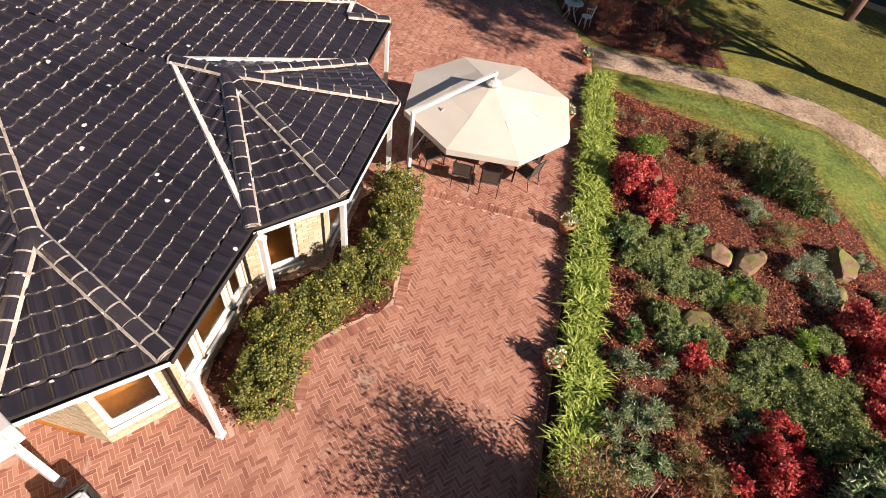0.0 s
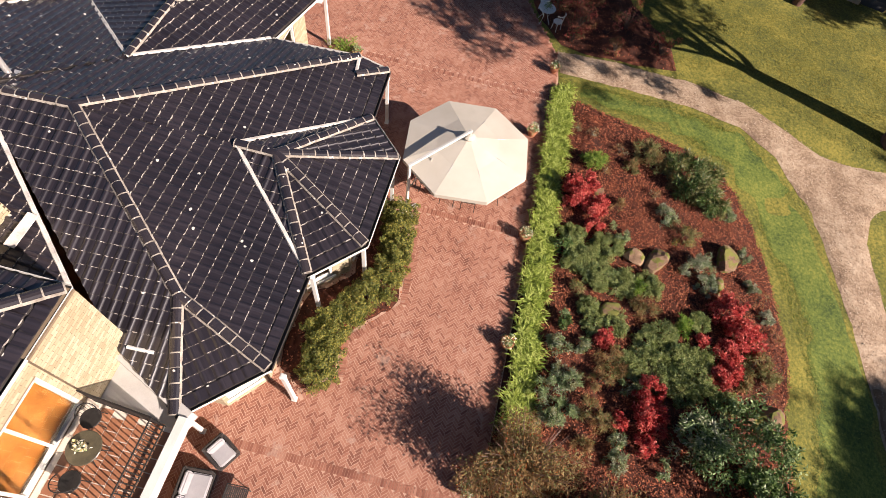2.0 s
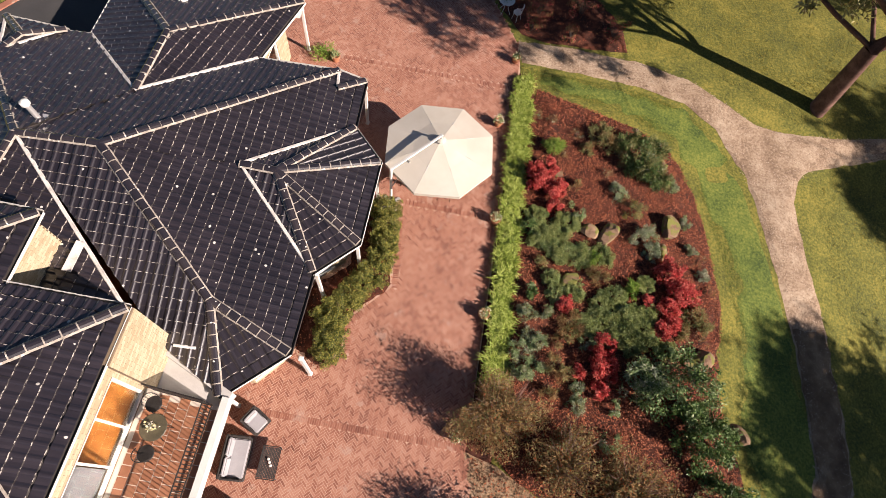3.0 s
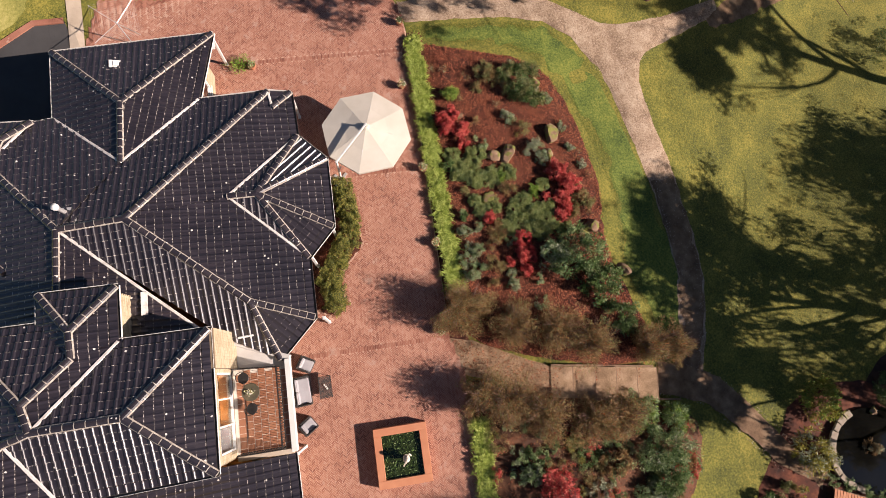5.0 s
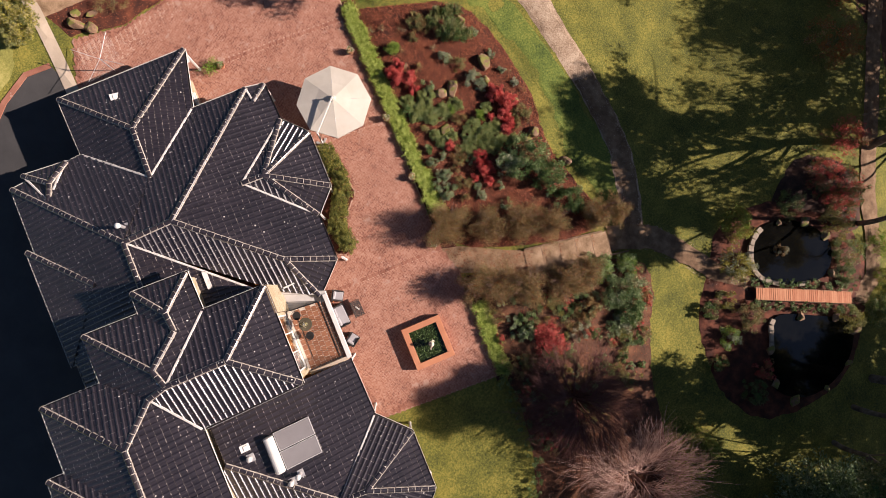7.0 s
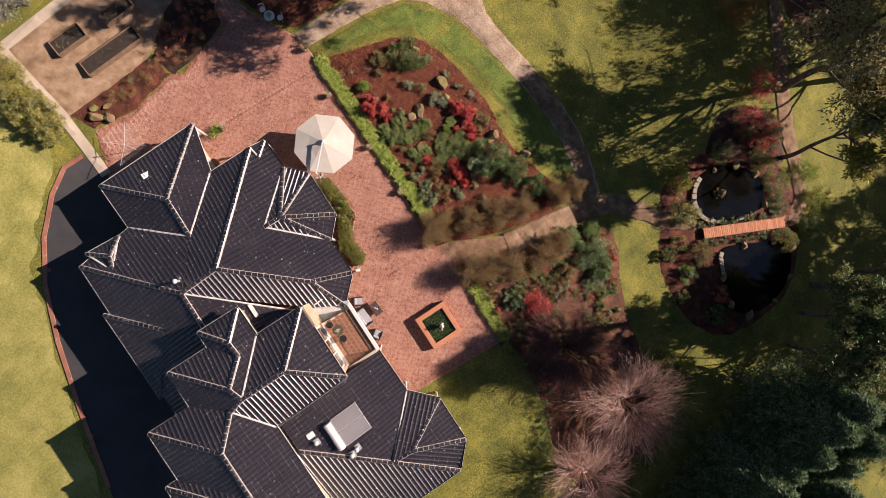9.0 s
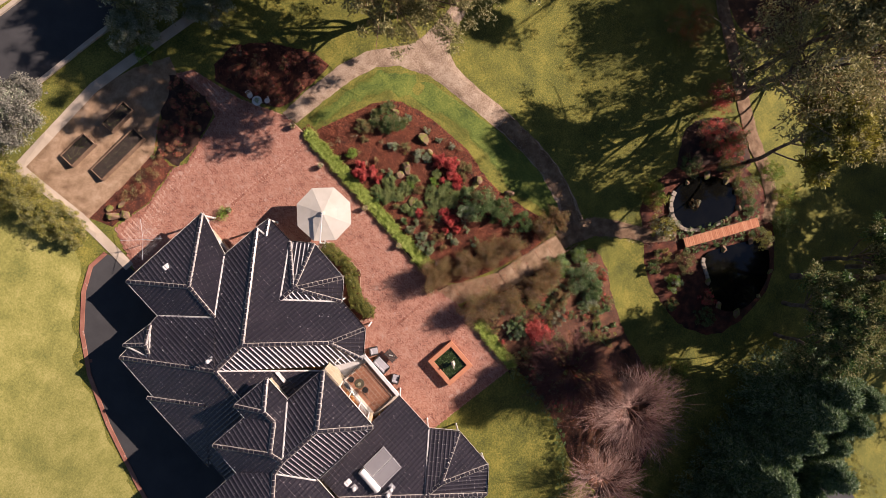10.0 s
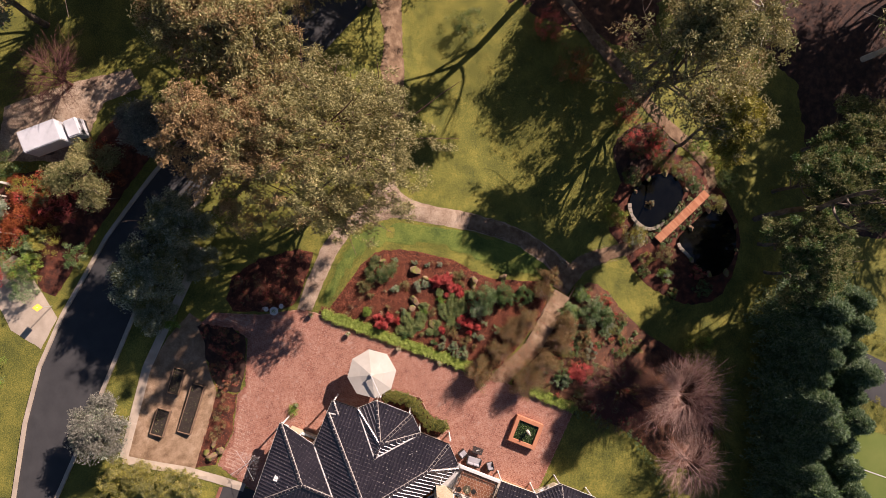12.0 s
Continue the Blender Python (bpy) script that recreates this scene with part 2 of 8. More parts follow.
L_HEDGE = foliage("strap_leaf", (0.125, 0.185, 0.022), (0.32, 0.40, 0.065), (0.54, 0.60, 0.17))
L_SHRUB = foliage("glossy_shrub_leaf", (0.052, 0.072, 0.018), (0.160, 0.180, 0.042), (0.42, 0.37, 0.085), rough=0.45)
L_GREEN = foliage("groundcover_leaf", (0.075, 0.128, 0.050), (0.200, 0.285, 0.115), (0.430, 0.510, 0.250))
L_MAT = foliage("mat_leaf", (0.105, 0.140, 0.038), (0.255, 0.305, 0.090), (0.50, 0.52, 0.22))
L_GREY = foliage("grey_leaf", (0.118, 0.159, 0.098), (0.298, 0.338, 0.220), (0.595, 0.595, 0.436))
L_OLIVE = foliage("olive_leaf", (0.079, 0.099, 0.032), (0.198, 0.209, 0.070), (0.397, 0.356, 0.159))
L_BROWN = foliage("brown_leaf", (0.127, 0.072, 0.036), (0.270, 0.171, 0.072), (0.432, 0.270, 0.109))
L_RED = foliage("red_leaf", (0.276, 0.025, 0.028), (0.621, 0.086, 0.078), (0.750, 0.265, 0.201))
L_REDDARK = foliage("dark_red_leaf", (0.140, 0.017, 0.017), (0.364, 0.049, 0.045), (0.560, 0.140, 0.105))
L_LIME = foliage("lime_leaf", (0.08, 0.16, 0.018), (0.20, 0.32, 0.045), (0.36, 0.45, 0.09))
L_DARK = foliage("dark_green_leaf", (0.027, 0.061, 0.016), (0.074, 0.135, 0.034), (0.203, 0.284, 0.088), rough=0.4)
L_EUC = foliage("gum_leaf", (0.155, 0.145, 0.058), (0.315, 0.285, 0.115), (0.54, 0.475, 0.22))
L_EUCB = foliage("brown_gum_leaf", (0.175, 0.115, 0.050), (0.355, 0.235, 0.108), (0.54, 0.375, 0.185))
L_SILVER = foliage("silver_leaf", (0.10, 0.10, 0.075), (0.24, 0.23, 0.18), (0.38, 0.36, 0.29))
L_CONIFER = foliage("conifer_spray", (0.055, 0.095, 0.045), (0.150, 0.220, 0.110), (0.33, 0.40, 0.24))
L_YELLOW = foliage("yellow_leaf", (0.14, 0.13, 0.016), (0.30, 0.27, 0.042), (0.47, 0.41, 0.09))
L_ORANGE = foliage("orange_leaf", (0.192, 0.042, 0.012), (0.360, 0.090, 0.024), (0.456, 0.156, 0.042))
L_FLOWER = foliage("pale_flower", (0.7, 0.62, 0.42), (0.8, 0.76, 0.65), (0.8, 0.65, 0.2))

glass = bpy.data.materials.new("window_glass")
glass.use_nodes = True
gp = glass.node_tree.nodes["Principled BSDF"]
gp.inputs["Base Color"].default_value = (0.85, 0.88, 0.88, 1)
gp.inputs["Roughness"].default_value = 0.02
gp.inputs["Transmission Weight"].default_value = 1.0
gp.inputs["IOR"].default_value = 1.3


# ---- mesh helpers ----
class Geo:
    """Gathers vertices and faces with material numbers for one mesh."""

    def __init__(self):
        self.v, self.f, self.m = [], [], []

    def add(self, verts, faces, mat=0):
        o = len(self.v)
        self.v += [tuple(p) for p in verts]
        self.f += [tuple(i + o for i in q) for q in faces]
        self.m += [mat] * len(faces)

    def box(self, centre, size, turn=0.0, mat=0, tilt=None, taper=1.0):
        sx, sy, sz = (s / 2 for s in size)
        pts = []
        rot = Matrix.Rotation(turn, 3, "Z")
        if tilt:
            rot = rot @ Euler(tilt).to_matrix()
        for z, k in ((-sz, 1.0), (sz, taper)):
            for x, y in ((-sx, -sy), (sx, -sy), (sx, sy), (-sx, sy)):
                pts.append(Vector(centre) + rot @ Vector((x * k, y * k, z)))
        self.add(pts, [(3, 2, 1, 0), (4, 5, 6, 7), (0, 1, 5, 4), (1, 2, 6, 5), (2, 3, 7, 6), (3, 0, 4, 7)], mat)

    def tube(self, path, radii, sides=6, mat=0, caps=True):
        path = [Vector(p) for p in path]
        if not isinstance(radii, (list, tuple)):
            radii = [radii] * len(path)
        o = []
        for i, p in enumerate(path):
            d = path[min(i + 1, len(path) - 1)] - path[max(i - 1, 0)]
            d = d.normalized() if d.length > 1e-9 else Vector((0, 0, 1))
            side = d.cross(Vector((0, 0, 1)) if abs(d.z) < 0.95 else Vector((1, 0, 0))).normalized()
            up = side.cross(d)
            o += [p + (side * math.cos(a) + up * math.sin(a)) * radii[i] for a in (2 * math.pi * k / sides for k in range(sides))]
        fs = []
        for i in range(len(path) - 1):
            for k in range(sides):
                a, b = i * sides + k, i * sides + (k + 1) % sides
                fs.append((a, b, b + sides, a + sides))
        if caps:
            fs.append(tuple(range(sides))[::-1])
            fs.append(tuple((len(path) - 1) * sides + k for k in range(sides)))
        self.add(o, fs, mat)

    def lathe(self, profile, sides=14, centre=(0, 0, 0), mat=0, cap=True):
        o = [(centre[0] + r * math.cos(2 * math.pi * k / sides), centre[1] + r * math.sin(2 * math.pi * k / sides), centre[2] + z) for r, z in profile for k in range(sides)]
        fs = []
        for i in range(len(profile) - 1):
            for k in range(sides):
                a, b = i * sides + k, i * sides + (k + 1) % sides
                fs.append((a, b, b + sides, a + sides))
        if cap:
            fs.append(tuple(range(sides))[::-1])
        self.add(o, fs, mat)

    def prism(self, pts, z0, z1, mat=0):
        n = len(pts)
        v = [(p[0], p[1], z0) for p in pts] + [(p[0], p[1], z1) for p in pts]
        self.add(v, [tuple(range(n))[::-1], tuple(range(n, 2 * n))] + [(i, (i + 1) % n, n + (i + 1) % n, n + i) for i in range(n)], mat)

    def mesh(self, name, mats, smooth_faces=False):
        me = bpy.data.meshes.new(name)
        me.from_pydata(self.v, [], self.f)
        for m in mats if isinstance(mats, (list, tuple)) else [mats]:
            me.materials.append(m)
        me.polygons.foreach_set("material_index", self.m)
        if smooth_faces:
            me.polygons.foreach_set("use_smooth", [True] * len(self.f))
        me.update()
        return me


def part(name, geo, mats, parent=None, label="", smooth_faces=False, at=None):
    me = geo if isinstance(geo, bpy.types.Mesh) else geo.mesh(name, mats, smooth_faces)
    ob = new(name, me)
    if parent is not None:
        ob.parent = parent
    if at is not None:
        ob.matrix_basis = at
    if label:
        tagged(ob, label)
    return ob


def thing(name, at, label, category, group="", kind=""):
    ob = new(name)
    ob.empty_display_size = 0.1
    ob.matrix_basis = at
    return tagged(ob, label, category, group, kind)


def soft(me, width=0.01, segments=1):
    """Rounds the edges of a mesh."""
    bm = bmesh.new()
    bm.from_mesh(me)
    bmesh.ops.recalc_face_normals(bm, faces=bm.faces)
    bmesh.ops.bevel(bm, geom=[e for e in bm.edges if len(e.link_faces) == 2 and e.calc_face_angle(0) > 0.5], offset=width, segments=segments, affect="EDGES", clamp_overlap=True)
    bm.to_mesh(me)
    bm.free()
    return me


def quads(name, V, mats, index=None):
    """A mesh of loose four-cornered pieces from an array (n, 4, 3)."""
    n = len(V)
    me = bpy.data.meshes.new(name)
    me.vertices.add(n * 4)
    me.vertices.foreach_set("co", V.astype(np.float32).ravel())
    me.loops.add(n * 4)
    me.loops.foreach_set("vertex_index", np.arange(n * 4, dtype=np.int32))
    me.polygons.add(n)
    me.polygons.foreach_set("loop_start", np.arange(0, n * 4, 4, dtype=np.int32))
    me.polygons.foreach_set("loop_total", np.full(n, 4, dtype=np.int32))
    for m in mats if isinstance(mats, (list, tuple)) else [mats]:
        me.materials.append(m)
    if index is not None:
        me.polygons.foreach_set("material_index", index.astype(np.int32))
    me.polygons.foreach_set("use_smooth", np.zeros(n, bool))
    me.update(calc_edges=True)
    me.validate()
    return me


def leaf_quads(rng, P, length, width, out=None, spread=1.0, face=1.1, point=0.6):
    """Leaves at the points P: each a rhomb that leans outwards (point) and turns its face outwards (face) or lies anyhow."""
    n = len(P)
    d = rng.normal(size=(n, 3))
    if out is not None:
        d = d * spread + out * point
    d /= np.linalg.norm(d, axis=1)[:, None] + 1e-9
    r = rng.normal(size=(n, 3))
    if out is not None:
        r = r * 0.6 + out * face
    s = np.cross(d, r)
    s /= np.linalg.norm(s, axis=1)[:, None] + 1e-9
    le = length * rng.uniform(0.6, 1.3, n)[:, None]
    wi = width * rng.uniform(0.6, 1.3, n)[:, None]
    nrm = np.cross(d, s) * le * 0.12
    return np.stack([P, P + d * le * 0.5 + s * wi * 0.5 + nrm, P + d * le, P + d * le * 0.5 - s * wi * 0.5 + nrm], axis=1)


def blob_points(rng, n, centre, radii, shell=0.55, lump=0.25, low=-0.3):
    """Points in the outer part of a lumpy ellipsoid, and the ways out of it."""
    d = rng.normal(size=(n * 2, 3))
    d /= np.linalg.norm(d, axis=1)[:, None]
    d = d[d[:, 2] > low][:n]
    ph = rng.uniform(0, 6.28, 6)
    w = 1 + lump * (np.sin(d[:, 0] * 4.1 + ph[0]) * np.sin(d[:, 1] * 3.7 + ph[1]) + 0.7 * np.sin(d[:, 2] * 6.3 + d[:, 0] * 5 + ph[2]) * np.sin(d[:, 1] * 7.1 + ph[3]))
    r = (shell + (1 - shell) * rng.uniform(0, 1, len(d)) ** 0.6) * w
    return np.asarray(centre) + d * np.asarray(radii) * r[:, None], d


# ---- ground ----
def inside(x, y, poly):
    """Which of the points lie in the polygon."""
    x, y = np.asarray(x, float), np.asarray(y, float)
    r = np.zeros(x.shape, bool)
    for (x0, y0), (x1, y1) in zip(poly, poly[1:] + poly[:1]):
        if y0 == y1:
            continue
        r ^= ((y0 > y) != (y1 > y)) & (x < (x1 - x0) * (y - y0) / (y1 - y0) + x0)
    return r


def edge_distance(x, y, poly):
    d = 1e9
    for (x0, y0), (x1, y1) in zip(poly, poly[1:] + poly[:1]):
        ex, ey = x1 - x0, y1 - y0
        t = min(max(((x - x0) * ex + (y - y0) * ey) / (ex * ex + ey * ey + 1e-9), 0), 1)
        d = min(d, math.hypot(x - x0 - t * ex, y - y0 - t * ey))
    return d


def finer(poly, step=0.5, wobble=0.0):
    """The outline with more corners, a little uneven."""
    out = []
    for (x0, y0), (x1, y1) in zip(poly, poly[1:] + poly[:1]):
        n = max(1, int(math.hypot(x1 - x0, y1 - y0) / step))
        for i in range(n):
            x, y = x0 + (x1 - x0) * i / n, y0 + (y1 - y0) * i / n
            out.append((x + wobble * noise.noise((x * 1.7, y * 1.7, 3)), y + wobble * noise.noise((x * 1.7, y * 1.7, 9))))
    return out


def rounded(poly, times=2):
    """Corner cutting, for outlines that are curves."""
    for _ in range(times):
        out = []
        for (x0, y0), (x1, y1) in zip(poly, poly[1:] + poly[:1]):
            out += [(0.75 * x0 + 0.25 * x1, 0.75 * y0 + 0.25 * y1), (0.25 * x0 + 0.75 * x1, 0.25 * y0 + 0.75 * y1)]
        poly = out
    return poly


from mathutils import geometry


def drape(poly, dz, mound=0.0, step=0.6, wobble=0.08, rough=0.0):
    """A sheet over the ground with the outline poly."""
    edge = finer(poly, 0.4, wobble)
    xs = np.arange(min(p[0] for p in edge), max(p[0] for p in edge), step)
    ys = np.arange(min(p[1] for p in edge), max(p[1] for p in edge), step)
    gx, gy = (a.ravel() for a in np.meshgrid(xs, ys))
    ok = inside(gx, gy, edge)
    pts = [Vector(p) for p in edge] + [Vector((x, y)) for x, y in zip(gx[ok], gy[ok]) if edge_distance(x, y, edge) > step * 0.4]
    n = len(edge)
    vs, es, fs, *_ = geometry.delaunay_2d_cdt(pts, [(i, (i + 1) % n) for i in range(n)], [], 1, 1e-4)
    g = Geo()
    out = []
    for v in vs:
        d = edge_distance(v.x, v.y, edge)
        z = ground_z(v.x, v.y) + dz + mound * smooth(0, 1.2, d) * (1 + 0.5 * noise.noise((v.x * 0.8, v.y * 0.8, 0))) + rough * noise.noise((v.x * 3, v.y * 3, 5))
        out.append((v.x, v.y, z if d > 0.02 else z - 0.04))
    g.add(out, [f if (vs[f[1]] - vs[f[0]]).cross(vs[f[2]] - vs[f[0]]) > 0 else f[::-1] for f in fs])
    return g


def bed_height(x, y, poly):
    """Heights of points on a mounded bed."""
    edge = np.array(finer(poly, 0.4, 0.15))
    nxt = np.roll(edge, -1, 0)
    d = np.full(len(x), 9.0)
    for (x0, y0), (x1, y1) in zip(edge, nxt):
        t = np.clip(((x - x0) * (x1 - x0) + (y - y0) * (y1 - y0)) / ((x1 - x0) ** 2 + (y1 - y0) ** 2 + 1e-9), 0, 1)
        d = np.minimum(d, np.hypot(x - x0 - t * (x1 - x0), y - y0 - t * (y1 - y0)))
    k = np.clip(d / 1.2, 0, 1)
    k = k * k * (3 - 2 * k)
    return np.array([ground_z(a, b) + 0.12 * c * (1 + 0.5 * noise.noise((a * 0.8, b * 0.8, 0))) + 0.05 * noise.noise((a * 3, b * 3, 5)) for a, b, c in zip(x, y, k)])


def strip(line, width):
    """The outline of a way along a line."""
    a, b = [], []
    for i, p in enumerate(line):
        q, r = Vector(line[max(i - 1, 0)][:2]), Vector(line[min(i + 1, len(line) - 1)][:2])
        d = (r - q).normalized()
        w = width[i] if isinstance(width, (list, tuple)) else width
        a.append((p[0] - d.y * w / 2, p[1] + d.x * w / 2))
        b.append((p[0] + d.y * w / 2, p[1] - d.x * w / 2))
    return a + b[::-1]


def sheet(name, geo, mat, label, category):
    ob = part(name, geo, mat)
    return tagged(ob, label, category, kind="structure")


axis = [-420, -300, -200, -140, -100, -80] + list(np.arange(-64, 64.1, 1.6)) + [80, 100, 140, 200, 300, 420]
g = Geo()
g.add([(x, y, ground_z(x, y) - 0.05 + (0.02 * noise.noise((x * 0.5, y * 0.5, 1)) if abs(x) < 70 else 0)) for y in axis for x in axis],
      [(j * len(axis) + i, j * len(axis) + i + 1, (j + 1) * len(axis) + i + 1, (j + 1) * len(axis) + i) for j in range(len(axis) - 1) for i in range(len(axis) - 1)])
sheet("ground", g, M_LAWN, "mown lawn, olive green with dry patches", "lawn")

BED_EAST = rounded([(6.9, 16.9), (8.9, 15.85), (10.5, 14.95), (12.2, 14.05), (13.35, 12.8), (13.7, 11.2), (13.75, 9.6), (13.6, 7.8), (13.4, 6.0), (13.0, 4.5), (12.4, 3.4), (12.0, 1.3), (12.2, -2.0), (12.7, -4.2), (10.0, -3.9), (6.5, -2.0), (3.0, 0.4), (3.2, 2.6)], 1)
BED_SOUTH = rounded([(2.0, -1.0), (4.0, -2.5), (6.1, -3.6), (10.5, -6.0), (12.9, -7.7), (12.8, -9.6), (10.3, -12.0), (8.6, -14.4), (7.4, -17.2), (5.5, -20.5), (1.0, -22.5), (-4.4, -21.5), (-3.4, -16.8), (-1.3, -13.6), (0.2, -10.5), (0.7, -7.8), (1.9, -3.5)], 1)
BED_GATE = rounded([(10.2, 26.0), (13.2, 18.8), (9.9, 19.2), (7.4, 19.8), (6.6, 21.2), (6.1, 23.2), (5.9, 26.4)], 1)
BED_WEST = [(4.6, 29.0), (4.5, 25.5), (3.7, 24.1), (1.2, 23.75), (-1.5, 23.9), (-1.8, 25.8), (0.0, 26.7), (1.4, 27.3), (3.0, 27.9)]
BED_ROCKS = [(-1.6, 24.2), (-5.2, 24.1), (-8.3, 25.2), (-8.7, 26.9), (-5.0, 26.4), (-1.7, 26.1)]
BED_POND = rounded([(18.5, -9.3), (16.9, -11.0), (14.6, -12.6), (13.3, -14.0), (12.4, -16.3), (11.8, -18.6), (12.8, -21.6), (15.6, -22.8), (19.8, -23.4), (24.2, -20.9), (27.3, -16.6), (25.6, -11.8), (22.0, -9.6)], 1)
BED_FAR = rounded([(22.6, -10.6), (25.0, -9.4), (27.2, -9.0), (29.0, -10.6), (30.0, -12.6), (29.0, -14.6), (27.0, -16.2), (25.6, -13.6)], 1)
BED_HEDGE = rounded([(-11.2, 31.6), (-12.6, 32.6), (-16.0, 33.4), (-21.5, 34.6), (-23.0, 32.6), (-19.5, 30.6), (-16.8, 30.2), (-14.2, 31.6)], 1)
TRACK_EAST = strip([(24.9, 12.6), (27.2, 12.9), (31.4, 13.9), (35.2, 14.3), (38.5, 15.2), (46.0, 18.0)], [0.9, 1.5, 2.3, 1.7, 2.6, 3.0])
BED_VERGE = rounded([(4.6, 41.4), (8, 39.9), (12, 38.2), (17.6, 35.4), (22, 33.0), (24.6, 35.8), (21.5, 39.0), (17.6, 40.6), (15.5, 48.0), (7.0, 49.0), (9.5, 45.0)], 1)
# the far and west beds get a darker colour that paints their shade
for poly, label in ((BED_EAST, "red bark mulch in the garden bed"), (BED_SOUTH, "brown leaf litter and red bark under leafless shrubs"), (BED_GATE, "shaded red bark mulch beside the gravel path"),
                    (BED_WEST, "mulch bed beside the brick patio, coloured dark for the shade on it"), (BED_ROCKS, "bark mulch round loose rocks"), (BED_POND, "dark mulch round the pond"), (BED_FAR, "leaf litter under the trees, coloured dark for their shade"), (BED_VERGE, "red-brown leaf litter under verge shrubs"), (BED_HEDGE, "bare trodden earth along the hedge"), (TRACK_EAST, "brown leaf litter on a track under the trees")):
    sheet("garden_bed", drape(poly, 0.0, 0.02 if poly in (BED_HEDGE, TRACK_EAST) else 0.05 if poly is BED_POND else 0.12, 0.5, 0.15, 0.05), M_DIRT if poly in (BED_HEDGE, TRACK_EAST) else M_SHADELITTER if poly in (BED_FAR, BED_WEST) else M_LEAVES if poly is BED_SOUTH else M_MULCH, label, "garden bed")

sheet("garden_bed", drape(strip([(7.0, 17.6), (3.2, 2.3), (2.5, 0.4)], 1.1), -0.012, 0.0, 0.5, 0.0), M_MULCH, "mulch strip under the strap-leaf border", "garden bed")
sheet("garden_bed", drape(strip([(2.1, -3.0), (0.5, -8.0)], 1.0), -0.012, 0.0, 0.5, 0.0), M_MULCH, "mulch strip under the short border", "garden bed")
PATH_EDGE = [(6.9, 18.3), (9.6, 17.6), (12.7, 16.6), (14.5, 15.7), (15.8, 14.3), (16.4, 12.4), (16.7, 10.8), (16.6, 9.0), (16.5, 6.4), (16.4, 4.3), (16.1, 1.8), (15.5, -0.5), (14.1, -3.3), (13.0, -5.0), (14.4, -6.1), (15.4, -4.6), (16.9, -1.7), (17.7, 1.0), (18.2, 4.8), (18.3, 7.7), (18.6, 10.4), (19.2, 11.5), (20.4, 12.1), (22.5, 12.4), (26.0, 13.0), (26.0, 13.9), (22.2, 13.7), (19.3, 14.0), (17.9, 14.5), (16.8, 15.5), (15.4, 16.9), (13.0, 18.2), (9.5, 19.2), (6.9, 19.7)]
WALK_LINE = [(11.7, -5.2), (13.0, -5.9), (14.6, -7.2), (15.8, -9.4), (16.9, -11.9), (18.2, -13.9)]
LAWN = [(6.6, 18.0), (9.2, 17.4), (12.4, 16.4), (14.2, 15.5), (15.5, 14.1), (16.1, 12.4), (16.4, 10.8), (16.2, 8.0), (16.2, 4.0), (16.0, 0.0), (14.6, -3.6), (13.0, -4.5), (12.5, 1.0), (13.9, 4.5), (14.1, 8.0), (14.0, 11.5), (13.0, 14.0), (10.9, 15.3), (7.6, 16.8)]
sheet("lawn", drape([(p[0] + 0.25 * (p[0] > 14), p[1]) for p in LAWN], -0.03, 0.0, 0.6, 0.25), M_GREENLAWN, "fresh green mown grass round the garden bed", "lawn")
sheet("gravel_path", drape(PATH_EDGE, 0.0, 0.02, 0.4, 0.10), M_GRAVEL, "curving path of pale crushed gravel with a fork", "path")
# brown overlay that paints the tree shade on the lower path
sheet("gravel_path", drape(strip([(17.3, 4.6), (17.0, 2.0), (16.3, -0.8), (15.0, -3.6), (13.6, -5.6)], [1.5, 1.6, 1.5, 1.4, 1.5]), 0.035, 0.0, 0.4, 0.22), M_DIRT, "brown strip on the lower path, its shade put into the colour", "path")
sheet("gravel_path", drape(strip(WALK_LINE, [1.6, 1.7, 1.6, 1.4, 1.2, 1.1]), 0.085, 0.0, 0.4, 0.16), M_DIRT, "gravel walk down to the bridge", "path")
sheet("gravel_path", drape([(2.25, 0.95), (3.3, 0.35), (6.4, -2.35), (5.9, -4.0), (4.2, -2.5), (2.25, -1.0)], 0.03, 0.0, 0.5, 0.08), M_TAN, "tan gravel landing beside the brick patio", "path")
sheet("lawn", drape([(-11.0, 26.5), (-10.6, 34.5), (-30.0, 36.0), (-60.0, 36.0), (-60.0, -20.0), (-33.6, -8.0), (-27.3, 6.0), (-24.1, 12.1), (-21.6, 16.7), (-19.2, 20.2), (-16.7, 22.7), (-13.9, 24.4), (-12.0, 25.2)], -0.012, 0.0, 2.0, 0.0), M_DRYLAWN, "sunlit pale yellow-green lawn beside the driveway", "lawn")
# dark sheet that paints in the deep shade below the evergreens
sheet("leaf_litter", drape([(36.0, -28.0), (42.0, -21.0), (48.0, -16.0), (62.0, -16.0), (62.0, -55.0), (21.0, -45.0), (21.0, -33.0), (28.0, -30.0)], -0.02, 0.0, 1.6, 0.3), M_SHADELITTER, "leaf litter under the evergreen trees, coloured dark for their shade", "leaf litter")
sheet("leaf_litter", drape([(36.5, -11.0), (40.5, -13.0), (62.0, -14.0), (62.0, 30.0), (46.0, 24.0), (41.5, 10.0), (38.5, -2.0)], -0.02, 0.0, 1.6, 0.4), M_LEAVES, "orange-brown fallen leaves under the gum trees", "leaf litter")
KITCHEN = [(-8.9, 26.9), (-8.1, 33.0), (-0.4, 32.2), (3.0, 30.8), (5.4, 29.3), (4.4, 27.8), (1.1, 27.3), (-1.7, 26.0), (-5.0, 26.3)]
sheet("gravel_yard", drape(KITCHEN, 0.01, 0.0, 0.6, 0.05), M_TAN, "gravel kitchen garden with raised beds", "gravel")
